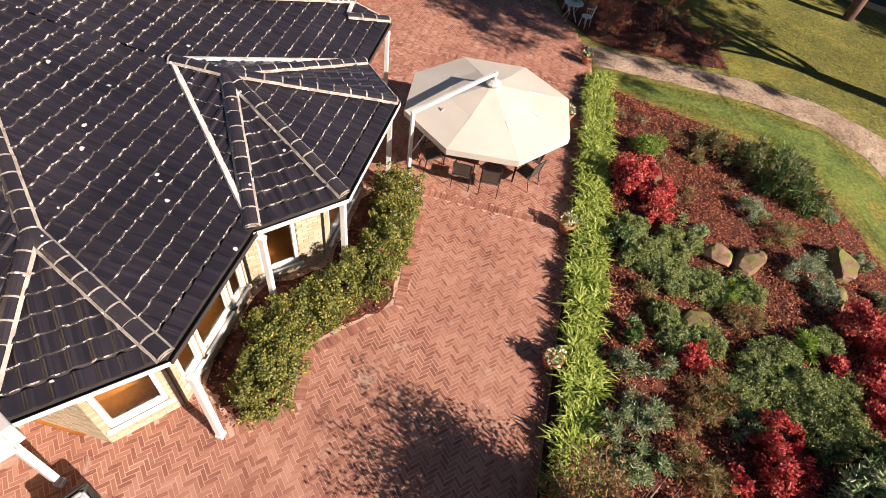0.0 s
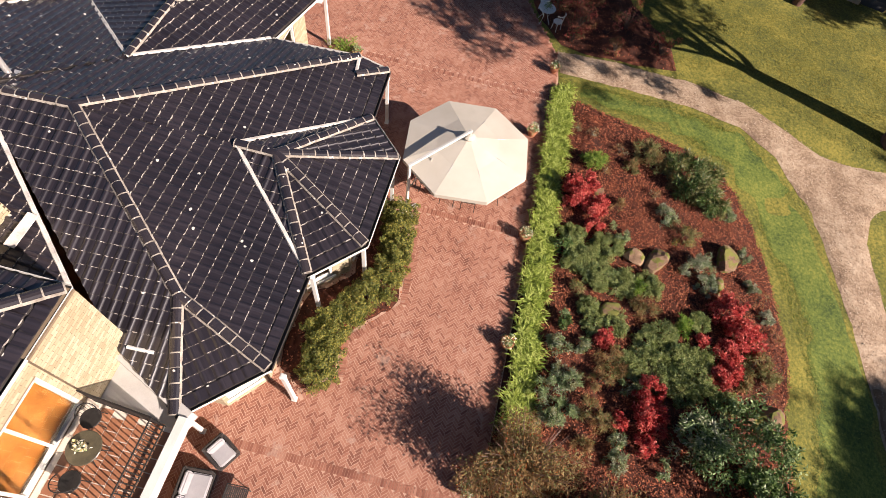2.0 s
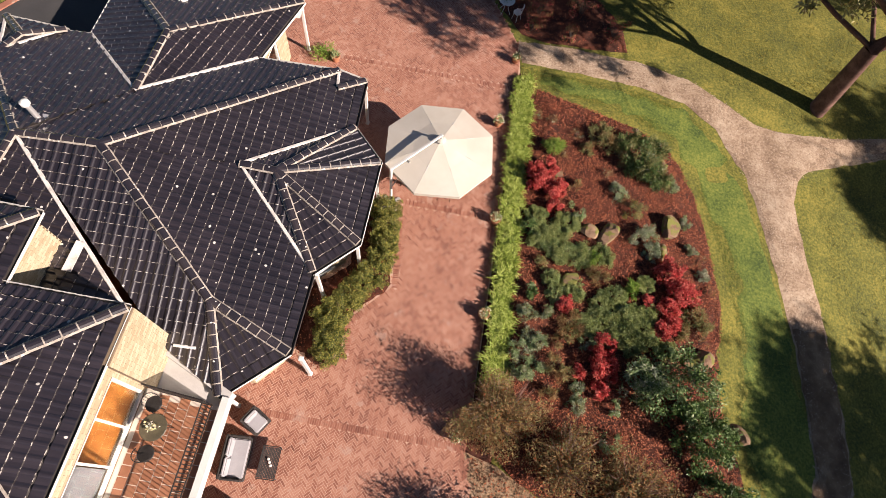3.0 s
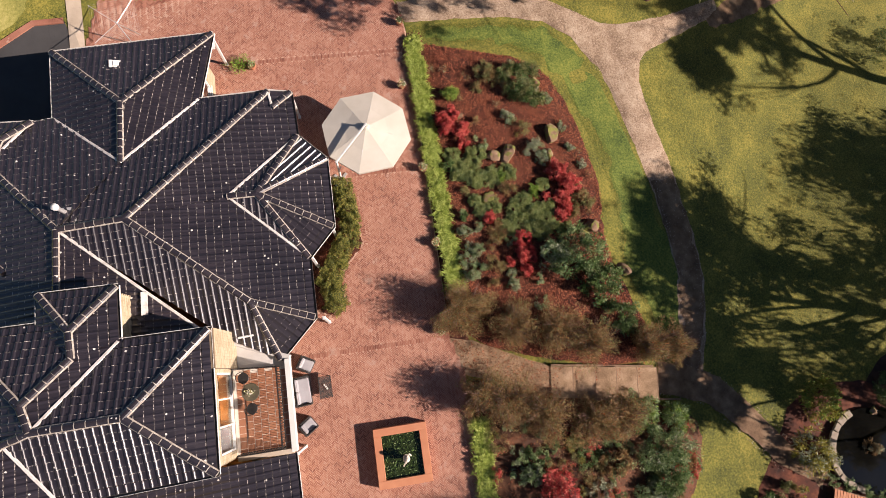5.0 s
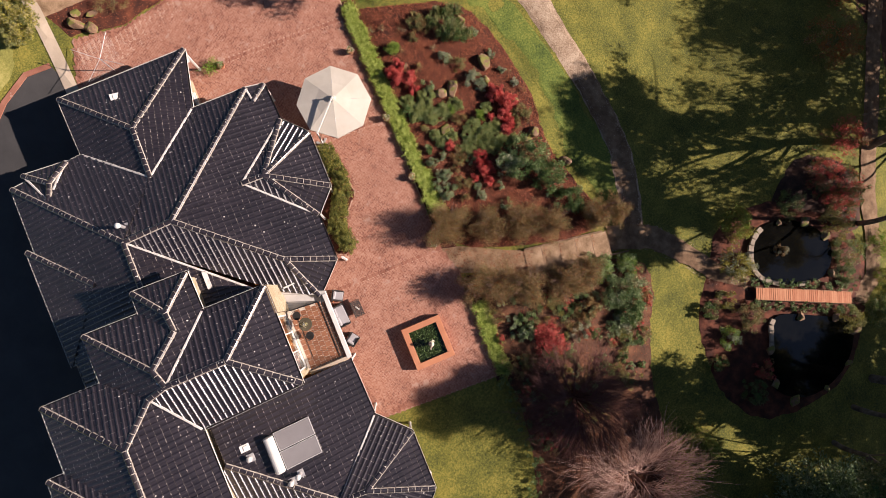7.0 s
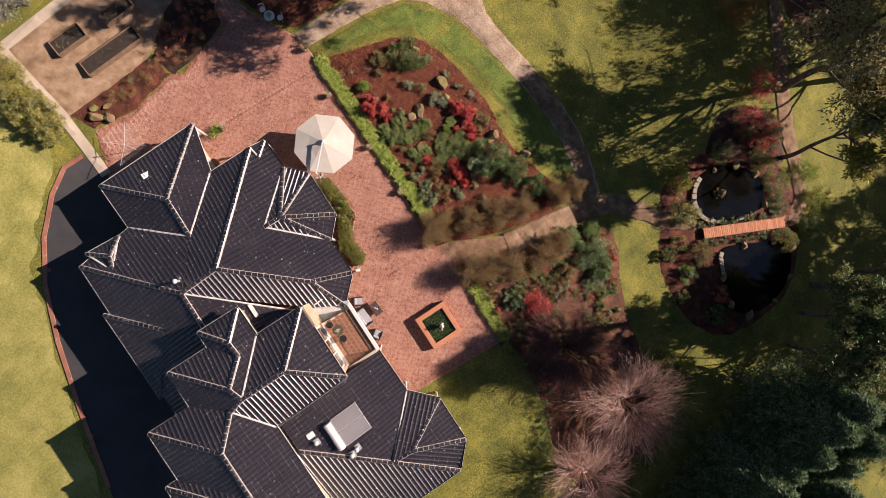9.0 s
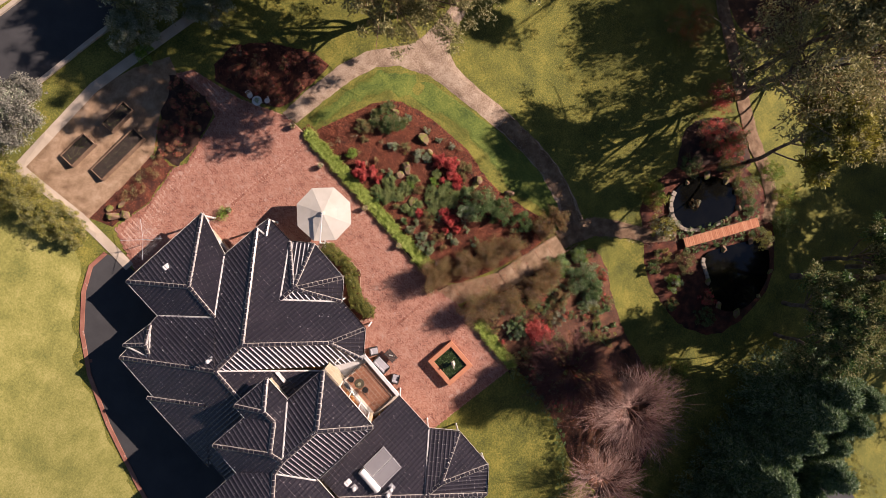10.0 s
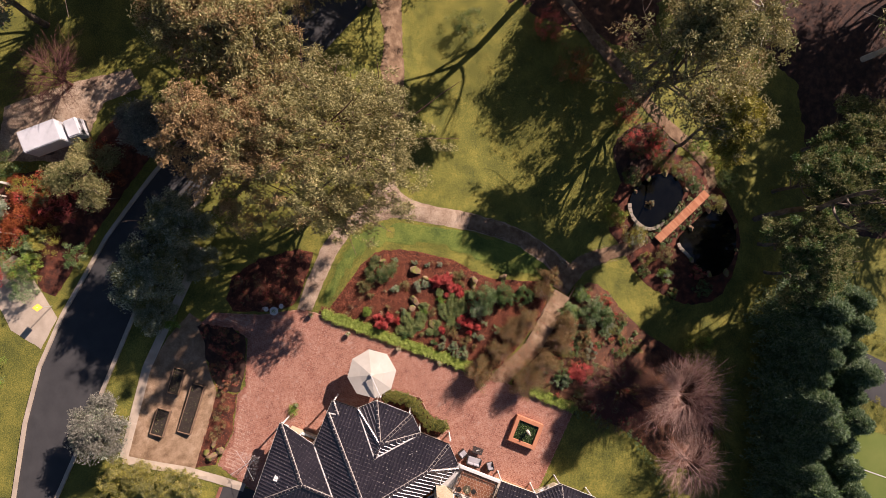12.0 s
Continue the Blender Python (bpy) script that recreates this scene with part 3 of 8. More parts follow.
DRIVE = [(-10.2, 22.6), (-10.3, 24.4), (-11.8, 24.7), (-13.8, 24.0), (-16.5, 22.3), (-18.9, 19.9), (-21.3, 16.4), (-23.8, 11.9), (-26.9, 5.8), (-33, -8), (-14, -14), (-12, 4), (-11, 16)]
sheet("driveway", drape(DRIVE, 0.0, 0.0, 1.5, 0.0), M_ASPHALT, "dark asphalt driveway beside the house", "driveway")
ROAD = [(-60, 42.5), (-20, 42.3), (-12.7, 42.0), (-6.1, 42.0), (-1.0, 41.5), (3.8, 40.2), (11.4, 37.3), (17.6, 34.1), (26, 29.5), (40, 22), (38, 17), (24, 25), (17.5, 29.2), (11.6, 31.8), (5.1, 33.8), (-1.3, 35.4), (-7.6, 37.0), (-12.3, 38.3), (-20, 38.6), (-60, 38.6)]
sheet("road", drape(ROAD, 0.0, 0.0, 2.0, 0.0), M_ASPHALT, "asphalt road with concrete kerbs", "road")
sheet("lay_by", drape([(17.8, 41.0), (23.5, 39.4), (25.4, 36.2), (27.0, 37.5), (24.8, 43.0), (22.0, 48.0), (17.0, 48.0)], 0.0, 0.0, 1.0, 0.2), M_GRAVEL, "pale gravel lay-by at the roadside", "gravel")
sheet("crossover", drape([(3.6, 40.6), (0.6, 41.6), (2.0, 44.5), (6.5, 47.5), (9.0, 45.0)], 0.012, 0.0, 1.0, 0.1), M_CONCRETE, "concrete driveway entrance at the kerb", "driveway")


def kerb(line, label, mat=M_CONCRETE, width=0.32, high=0.13):
    g = Geo()
    edge = finer([p for p in line], 0.8)
    edge = edge[:-max(1, int(math.dist(line[-1], line[0]) / 0.8))]
    ps = strip(edge, width)
    n = len(edge)
    a, b = ps[:n], ps[n:][::-1]
    v = []
    for (x0, y0), (x1, y1) in zip(a, b):
        z0, z1 = ground_z(x0, y0), ground_z(x1, y1)
        v += [(x0, y0, z0 - 0.15), (x0, y0, z0 + high), (x1, y1, z1 + high), (x1, y1, z1 - 0.15)]
    g.add(v, [(4 * i + k, 4 * i + k + 1, 4 * i + k + 5, 4 * i + k + 4) for i in range(n - 1) for k in range(3)])
    ob = part("kerb", g, mat)
    return tagged(ob, label, "kerb", kind="structure")


kerb(ROAD[1:9], "pale concrete kerb along the road")
kerb(ROAD[11:19], "concrete kerb along the verge")
kerb(DRIVE[1:9], "red brick edging along the driveway", M_PAVER, 0.3, 0.03)
for line in ([(-18.2, 20.7), (-15.4, 17.6)], [(-24.7, 10.0), (-18.6, 8.6)]):
    sheet("brick_band", drape(strip(line, 0.28), 0.012, 0.0, 0.4, 0.0), M_PAVER, "red brick band set across the asphalt driveway", "brick band")

# concrete strips that frame the kitchen garden
for line in ([(-8.3, 33.0), (-9.0, 27.5), (-10.2, 22.3)], [(-8.2, 33.0), (0.0, 32.2), (11.5, 29.0)]):
    sheet("garden_edging", drape(strip(line, 0.75), 0.05, 0.0, 0.6, 0.0), M_CONCRETE, "pale concrete edging strip", "edging")

# ---- brick patio ----
HOUSE_LINE = [(-5.58, 2.45), (-7.2, 2.45), (-7.2, -2.6), (-6.1, -2.6), (-6.1, -6.3), (-4.6, -7.9), (-4.6, -10.9), (-6, -12.2), (-18, -12.2), (-18, 12.8), (-14.4, 13.6), (-14.4, 17.1), (-8.5, 17.1), (-8.5, 13.6), (-4.9, 13.6), (-4.9, 11.7), (-3.6, 10.35), (-3.6, 7.55), (-4.8, 6.2), (-4.8, 3.45)]
SHRUB_LINE = [(-3.72, 3.3), (-2.85, 4.05), (-3.1, 5.2), (-1.68, 6.85), (-2.05, 10.0), (-2.85, 10.6), (-3.6, 10.35), (-3.6, 7.55), (-4.9, 6.2), (-4.8, 3.85), (-3.98, 3.46)]
PATIO = [(6.75, 17.9), (2.95, 3.4), (2.3, 0.9), (2.3, -0.9), (1.75, -3.2), (0.55, -7.7), (-7.2, -5.2), (-12, 10), (-12.5, 16), (-10.0, 22.3), (-8.3, 25.0), (-5.2, 24.0), (-1.7, 24.1), (-0.9, 23.5), (3.6, 23.9), (4.4, 25.4), (4.5, 28.2), (5.6, 27.4), (5.9, 23.1), (6.5, 20.8), (6.9, 19.4)]


def to_uv(x, y):
    return x * EU.x + y * EU.y, x * EV.x + y * EV.y


patio_uv = [to_uv(*p) for p in PATIO]
patio = sheet("patio", drape(PATIO, 0.0, 0.0, 0.5, 0.0), M_JOINT, "herringbone brick patio, weathered red clay pavers", "patio")
BL, BW = 0.2361, 0.0787
BANDS = [(1.55, -5.2, 2.2), (10.65, -2.1, 2.4), (17.7, -7.4, 4.2)]
OCCUPIED = [HOUSE_LINE, SHRUB_LINE]
cells = []
c45 = math.sqrt(0.5)
reach = 440
ii, jj = np.meshgrid(np.arange(-reach, reach), np.arange(-95, 95))
for cu, cv, along in ((1.5, 0.5, 0), (0.5, 2.5, 1)):
    a = (ii + 3 * jj + cu) * BW
    b = (ii - 3 * jj + cv) * BW
    u, v = (a - b) * c45, (a + b) * c45 + 8.0
    cells.append(np.stack([u.ravel(), v.ravel(), np.full(u.size, math.pi / 4 + along * math.pi / 2)], 1))
cells = np.concatenate(cells)
keep = inside(cells[:, 0], cells[:, 1], patio_uv)
for poly in OCCUPIED:
    keep &= ~inside(cells[:, 0], cells[:, 1], poly)
for bv, u0, u1 in BANDS:
    keep &= ~((abs(cells[:, 1] - bv) < 0.10) & (cells[:, 0] > u0) & (cells[:, 0] < u1))
# a soldier course follows the shrub bed and the bed's inner corner
course = []
for (u0, v0), (u1, v1) in zip(SHRUB_LINE[:5], SHRUB_LINE[1:6]):
    du, dv = u1 - u0, v1 - v0
    ln = math.hypot(du, dv)
    du, dv = du / ln, dv / ln
    nu, nv = dv, -du
    for k in range(int(ln / BW) + 1):
        course.append((u0 + du * (k + 0.5) * BW + nu * 0.085, v0 + dv * (k + 0.5) * BW + nv * 0.085, math.atan2(nv, nu)))
course = np.array(course)
dist = np.full(len(cells), 9.0)
for (u0, v0), (u1, v1) in zip(SHRUB_LINE[:5], SHRUB_LINE[1:6]):
    t = np.clip(((cells[:, 0] - u0) * (u1 - u0) + (cells[:, 1] - v0) * (v1 - v0)) / ((u1 - u0) ** 2 + (v1 - v0) ** 2), 0, 1)
    dist = np.minimum(dist, np.hypot(cells[:, 0] - u0 - t * (u1 - u0), cells[:, 1] - v0 - t * (v1 - v0)))
keep &= dist > 0.14
rows = [cells[keep], course]
for bv, u0, u1 in BANDS:
    us = np.arange(u0 + 0.05, u1, BW)
    for off in (0.0,):
        band = np.stack([us, np.full(len(us), bv + off), np.full(len(us), math.pi / 2)], 1)
        rows.append(band[inside(band[:, 0], band[:, 1], patio_uv)])
bricks = np.concatenate(rows)
proud = np.arange(len(bricks)) >= keep.sum()     # border courses lie a little higher than the cut field
near = np.where((bricks[:, 0] > -3.3) & (bricks[:, 0] < -0.6) & (bricks[:, 1] > 1.9) & (bricks[:, 1] < 4.2) & ~proud)[0][:300]
single = np.zeros(len(bricks), bool)
single[near] = True
rng = np.random.default_rng(5)


def brick_boxes(cells, top):
    """Five faces for each brick: the top and four slanting sides."""
    n = len(cells)
    out = []
    ca, sa = np.cos(cells[:, 2]), np.sin(cells[:, 2])
    hl, hw, e = BL / 2 - 0.004, BW / 2 - 0.004, 0.003
    corner = lambda l, w, z: np.stack([cells[:, 0] + ca * l - sa * w, cells[:, 1] + sa * l + ca * w, z], 1)
    lo = np.full(n, -0.02)
    T = [corner(sl * (hl - e), sw * (hw - e), top) for sl, sw in ((-1, -1), (1, -1), (1, 1), (-1, 1))]
    B = [corner(sl * hl, sw * hw, lo) for sl, sw in ((-1, -1), (1, -1), (1, 1), (-1, 1))]
    out.append(np.stack(T, 1))
    for k in range(4):
        out.append(np.stack([B[k], B[(k + 1) % 4], T[(k + 1) % 4], T[k]], 1))
    return T, B


rest = bricks[~single]
T, B = brick_boxes(rest, 0.004 + 0.007 * proud[~single] + rng.uniform(-0.003, 0.003, len(rest)))
verts = np.stack(T + B, 1)                      # (n, 8, 3) in house axes
wx = verts[..., 0] * EU.x + verts[..., 1] * EV.x
wy = verts[..., 0] * EU.y + verts[..., 1] * EV.y
rise = np.array([ground_z(float(x), float(y)) for x, y in zip(wx.mean(1), wy.mean(1))])
verts = np.stack([wx, wy, verts[..., 2] + rise[:, None]], -1)
n = len(rest)
face = np.array([(0, 1, 2, 3), (4, 5, 1, 0), (5, 6, 2, 1), (6, 7, 3, 2), (7, 4, 0, 3)], np.int32)
me = bpy.data.meshes.new("bricks")
me.vertices.add(n * 8)
me.vertices.foreach_set("co", verts.astype(np.float32).ravel())
me.loops.add(n * 20)
me.loops.foreach_set("vertex_index", (face[None] + (np.arange(n, dtype=np.int32) * 8)[:, None, None]).ravel())
me.polygons.add(n * 5)
me.polygons.foreach_set("loop_start", np.arange(0, n * 20, 4, dtype=np.int32))
me.polygons.foreach_set("loop_total", np.full(n * 5, 4, np.int32))
me.materials.append(M_PAVER)
me.polygons.foreach_set("use_smooth", np.zeros(n * 5, bool))
me.update(calc_edges=True)
field = part("brick_field", me, None, patio)
tagged(field, "weathered red clay pavers laid herringbone", kind="stuff")
g = Geo()
g.box((0, 0, -0.008), (BL - 0.008, BW - 0.008, 0.024), taper=0.96)
one = g.mesh("brick", M_PAVER)
for u, v, a in bricks[single]:
    p = W(u, v, 0)
    part("brick", one, None, patio, at=Matrix.Translation((p.x, p.y, rng.uniform(-0.002, 0.003))) @ Matrix.Rotation(a + TURN, 4, "Z"))

g = Geo()
shrub_world = [tuple(W(u, v)[:2]) for u, v in SHRUB_LINE]
sheet("garden_bed", drape(shrub_world, 0.02, 0.05, 0.4, 0.03, 0.03), M_MULCH, "narrow mulch bed between house and patio", "garden bed")


# ---- house ----
house = thing("house", Matrix.Identity(4), "cream brick house with dark tiled hip roof and white posts", "house")
ZE, TAN, ZU = 2.6, 0.28, 5.55


def hgt(d, z=ZE):
    return z + TAN * d


def rise(d):
    """Heights on the steeper upper roof."""
    return ZU + 0.36 * d


M_NE, M_NIN, M_V, M_C = (-4.3, 14.28, ZE), (-4.2, 11.95, ZE), (-4.2, 5.9, ZE), (-4.2, 3.15, ZE)
M_C2, HIP2 = (-5.85, 1.5, ZE), (-6.83, 4.13, hgt(2.63))
RM2, RN = (-11.33, 8.1, hgt(7.1)), (-14.0, 7.95, hgt(7.0))
N_EAVE, N_KINK = (-5.33, 14.28, hgt(1.08)), (-5.2, 13.42, hgt(1.0))      # where the long hip meets the northern eave, and the foot of the small corner hip
G1, G2, GR, VT = (-2.95, 10.65, ZE), (-2.95, 7.26, ZE), (-6.14, 8.95, hgt(3.24)), (-7.4, 8.95, hgt(3.2))
NW, A_S, A_IN = (-19.2, 13.4, hgt(0.9)), (-15.2, 14.0, ZE), (-8.6, 14.28, hgt(0.4))
A_E, A_W, A_T, A_R = (-7.8, 17.85, ZE), (-15.3, 17.5, ZE), (-11.78, 14.0, hgt(3.65)), (-11.83, 11.05, hgt(3.65))
VAL, CUT = (-7.9, 2.2, hgt(0.7)), (-7.75, 2.6, hgt(1.1))
W_S, RN_S = (-19.2, -4.0, hgt(0.9)), (-14.0, -4.0, hgt(7.0))
VAL_S = (-9.6, 1.5, hgt(2.4))
S_NE, S_A, S_B = (-5.6, -2.5, ZE), (-5.5, -5.95, ZE), (-5.4, -12.7, ZE)
S_NW, S_T = (-13.2, -2.5, hgt(7.7)), (-13.2, -4.9, hgt(7.7))
S1A, S1B, S1T, S1V = (-3.9, -7.65, ZE), (-3.9, -11.1, ZE), (-7.3, -9.4, hgt(3.4)), (-8.8, -9.3, hgt(3.35))
W3A, W3B, W3T = (-19.65, 9.8, hgt(0.75)), (-19.55, 3.0, hgt(0.75)), (-16.5, 6.6, hgt(4.0))
WA, WB, WC, WD = (-18.44, 13.95, hgt(0.7)), (-16.03, 13.85, hgt(0.7)), (-17.05, 12.85, hgt(2.3)), (-17.4, 11.95, hgt(2.3))
U2, U2E, U2T = (-7.90, 2.93, ZU), (-7.90, -2.45, ZU), (-10.71, 0.08, rise(2.8))
UC, U1, U1T, UK = (-11.21, 2.93, ZU), (-11.26, 5.08, ZU), (-12.72, 3.46, rise(1.53)), (-12.64, 2.45, rise(1.53))
U1W, U1S = (-14.12, 5.10, ZU), (-14.12, 3.96, ZU)
U3W, U3S, P3, PJ = (-17.02, 3.96, ZU), (-17.02, 1.40, ZU), (-14.06, 0.99, rise(2.97)), (-13.77, 0.05, rise(2.82))
U4W, U4S, SA, R4 = (-20.03, 1.40, ZU), (-20.03, -2.05, ZU), (-14.83, -0.22, rise(2.1)), (-16.43, -2.02, rise(3.5))
US1, US2, RB = (-13.28, -2.64, ZU), (-13.13, -13.79, ZU), (-16.43, -5.44, rise(3.5))
U5W, U5S, R5, UR = (-20.92, -2.05, ZU), (-20.92, -13.79, ZU), (-16.85, -5.87, rise(3.95)), (-16.85, -13.63, rise(3.95))
US_MID = (-13.21, -5.50, ZU)
# slope polygons: the eave runs between the first two corners; the second value tells which are drawn bright in the sun
SLOPES = [
    (M_NE, M_NIN, VT, RM2, N_EAVE), (M_V, M_C, HIP2, RM2, VT),
    (G1, GR, M_NIN)[::2] + (GR,), (M_NIN, VT, GR), (G1, G2, GR), (G2, M_V, GR), (M_V, VT, GR),
    (M_C, M_C2, HIP2), (M_C2, CUT, RN, RM2, HIP2),
    (A_IN, N_EAVE, RM2, RN, A_R), (NW, A_S, A_R, RN),
    (A_E, A_IN, A_R, A_T), (A_W, A_E, A_T), (A_S, A_W, A_T, A_R),
    (W_S, NW, RN, RN_S), (W3B, W3A, W3T), (WA, WB, WC), (WB, WD, WC), (WD, WA, WC),
    (VAL, VAL_S, RN), (VAL_S, (-9.6, -2.5, hgt(2.4)), RN_S, RN),
    (S_NE, S_A, S1V, S_T, S_NW), (S_B, (-20.0, -12.7, ZE), S_T, S1V),
    (S_A, S1A, S1T, S1V), (S1A, S1B, S1T), (S1B, S_B, S1V, S1T),
    (U2, U2E, U2T), (UC, U2, U2T, PJ), (U2E, US1, SA, PJ, U2T),
    (U1, UC, UK, U1T), (UC, PJ, P3, UK), (U1W, U1, U1T), (U1S, U1W, U1T, UK),
    (U3W, U1S, UK, P3), (U3S, U3W, P3, PJ, SA), (U4W, U3S, SA, R4), (U4S, U4W, R4, RB),
    (U5W, U4S, RB, R5), (U5S, U5W, R5, UR), (US1, US_MID, RB, R4, SA), (US_MID, US2, UR, R5, RB),
]
GAUGE, TW = 0.33, 0.30
PROFILE = [(0.0, 0.004), (0.022, 0.016), (0.045, 0.034), (0.068, 0.043), (0.092, 0.043), (0.115, 0.034), (0.138, 0.016), (0.16, 0.004), (0.23, 0.0), (0.30, 0.004)]


def clip(poly, a, b):
    """Keeps the part of a polygon (x, y, h) to the left of the line a-b."""
    out = []
    side = lambda p: (b[0] - a[0]) * (p[1] - a[1]) - (b[1] - a[1]) * (p[0] - a[0])
    for p, q in zip(poly, poly[1:] + poly[:1]):
        sp, sq = side(p), side(q)
        if sp >= 0:
            out.append(p)
        if (sp >= 0) != (sq >= 0):
            t = sp / (sp - sq)
            out.append(tuple(p[i] + (q[i] - p[i]) * t for i in range(3)))
    return out


def slope_frame(pts):
    a, b = pts[0], pts[1]
    level = abs(b.z - a.z) < 0.3
    x = b - a
    x.z = 0
    x.normalize()
    nrm = Vector((0, 0, 0))
    for i in range(1, len(pts) - 1):
        nrm += (pts[i] - pts[0]).cross(pts[i + 1] - pts[0])
    nrm.normalize()
    if nrm.z < 0:
        nrm = -nrm
    x = (x - nrm * x.dot(nrm)).normalized() if level else Vector((0, 0, 1)).cross(nrm).normalized()
    y = nrm.cross(x)
    if y.z < 0:
        x, y = -x, -y
    return a, x, y, nrm


def tile_shape():
    """One tile: its rolled top and its lichened lower lip, in the slope's plane."""
    top, lip = [], []
    for (x0, h0), (x1, h1) in zip(PROFILE, PROFILE[1:]):
        top.append([(x0, 0, h0 + 0.030), (x1, 0, h1 + 0.030), (x1, GAUGE + 0.01, h1), (x0, GAUGE + 0.01, h0)])
        lip.append([(x0, -0.001, h0), (x1, -0.001, h1), (x1, -0.001, h1 + 0.030), (x0, -0.001, h0 + 0.030)])
        lip.append([(x0, 0.0, h0 + 0.0315), (x1, 0.0, h1 + 0.0315), (x1, 0.016, h1 + 0.0300), (x0, 0.016, h0 + 0.0300)])
    return top, lip


TOP, LIP = tile_shape()
g = Geo()
for q in TOP:
    g.add(q, [(0, 1, 2, 3)], 0)
for q in LIP:
    g.add(q, [(0, 1, 2, 3)], 1)
tile_mesh = g.mesh("roof_tile", [M_TILE, M_LICHEN])
rnd = random.Random(3)


def lay_tiles(corners, loose=0):
    """Tiles one slope of the roof; the first loose whole tiles become pieces of their own."""
    pts = [W(*p) for p in corners]
    a, x, y, nrm = slope_frame(pts)
    flat = [((p - a).dot(x), (p - a).dot(y)) for p in pts]
    area = sum(p[0] * q[1] - p[1] * q[0] for p, q in zip(flat, flat[1:] + flat[:1]))
    if area < 0:
        flat = flat[::-1]
    mid = (sum(p[0] for p in flat) / len(flat), sum(p[1] for p in flat) / len(flat))
    g = Geo()
    deck = Geo()
    low = [a + x * p[0] + y * p[1] + nrm * -0.02 for p in flat]
    deck.add(low + [p - Vector((0, 0, 0.12)) for p in low], [tuple(range(len(low))), tuple(range(len(low), 2 * len(low)))[::-1]] + [(i, (i + 1) % len(low), len(low) + (i + 1) % len(low), len(low) + i) for i in range(len(low))])
    roof = part("roof_slope", deck, M_GUTTER, house)
    x0, x1 = min(p[0] for p in flat), max(p[0] for p in flat)
    y1 = max(p[1] for p in flat)
    edges = list(zip(flat, flat[1:] + flat[:1]))
    loosened = []
    for r in range(int(y1 / GAUGE) + 1):
        for c in range(int(x0 / TW) - 1, int(x1 / TW) + 2):
            ox, oy = c * TW, r * GAUGE - 0.05 * (r == 0)
            box = [(ox, oy), (ox + TW, oy), (ox + TW, oy + GAUGE), (ox, oy + GAUGE)]
            sides = [[(e[1][0] - e[0][0]) * (p[1] - e[0][1]) - (e[1][1] - e[0][1]) * (p[0] - e[0][0]) for p in box] for e in edges]
            if any(max(s) <= 0 for s in sides):
                continue
            jit = rnd.uniform(-0.004, 0.006)
            whole = all(min(s) >= -0.02 for s in sides)
            if whole and loose and r < 9:
                loosened.append((r, c, jit))
                continue
            for polys, m in ((TOP, 0), (LIP, 1)):
                for q in polys:
                    pl = [(p[0] + ox, p[1] + oy, p[2] + jit) for p in q]
                    if not whole:
                        for e in edges:
                            if len(pl) > 2:
                                pl = clip(pl, *e)
                        if len(pl) < 3:
                            continue
                    g.add([a + x * p[0] + y * p[1] + nrm * p[2] for p in pl], [tuple(range(len(pl)))], m)
    frame_m = Matrix((x, y, nrm)).transposed().to_4x4()
    for i, (r, c, jit) in enumerate(loosened):
        p = a + x * (c * TW) + y * (r * GAUGE) + nrm * jit
        if i < loose:
            part("roof_tile", tile_mesh, None, roof, at=Matrix.Translation(p) @ frame_m)
        else:
            for polys, m in ((TOP, 0), (LIP, 1)):
                for q in polys:
                    g.add([p + x * k[0] + y * k[1] + nrm * k[2] for k in q], [(0, 1, 2, 3)], m)
    tiles = part("tile_field", g, [M_TILE, M_LICHEN], roof)
    tagged(tiles, "charcoal concrete tiles with pale lichen along the laps", kind="stuff")


for i, s in enumerate(SLOPES):
    lay_tiles(s, 250 if i == 1 else 0)


# ---- ridge and hip caps, valleys, gutters ----
def cap_mesh():
    g = Geo()
    arc = [(math.cos(t) * 0.13, math.sin(t) * 0.085) for t in (math.pi * k / 6 for k in range(7))]
    for y0, y1, s, m in ((0.0, 0.034, 1.06, 1), (0.034, 0.40, 1.0, 0)):
        pts = [(px * s, y, pz * s + 0.01) for y in (y0, y1) for px, pz in arc]
        g.add(pts, [(k, k + 1, 8 + k, 7 + k) for k in range(6)], m)
        g.add([pts[0], pts[6], pts[3]], [(0, 1, 2)], m)
    for s in (-1, 1):
        g.add([(s * 0.119, 0, 0.036), (s * 0.119, 0.4, 0.036), (s * 0.160, 0.4, -0.012), (s * 0.160, 0, -0.012)], [(0, 1, 2, 3)], 1)
    return g.mesh("ridge_cap", [M_CAP, M_MORTAR])


cap = cap_mesh()
caps = part("ridge_line", Geo().mesh("ridge_line", M_MORTAR), None, house)


def ridge(a, b, lift=0.05):
    a, b = W(*a), W(*b)
    if a.z > b.z:
        a, b = b, a
    d = b - a
    n = max(1, round(d.length / 0.38))
    y = d.normalized()
    x = y.cross(Vector((0, 0, 1))).normalized()
    z = x.cross(y)
    m = Matrix((x, y, z)).transposed().to_4x4()
    for i in range(n):
        k = Matrix.Diagonal((1, d.length / n / 0.38, 1, 1))
        part("ridge_cap", cap, None, caps, at=Matrix.Translation(a + d * (i / n) + z * (lift + rnd.uniform(-0.006, 0.006))) @ m @ Matrix.Rotation(rnd.uniform(-0.02, 0.02), 4, "Z") @ k)


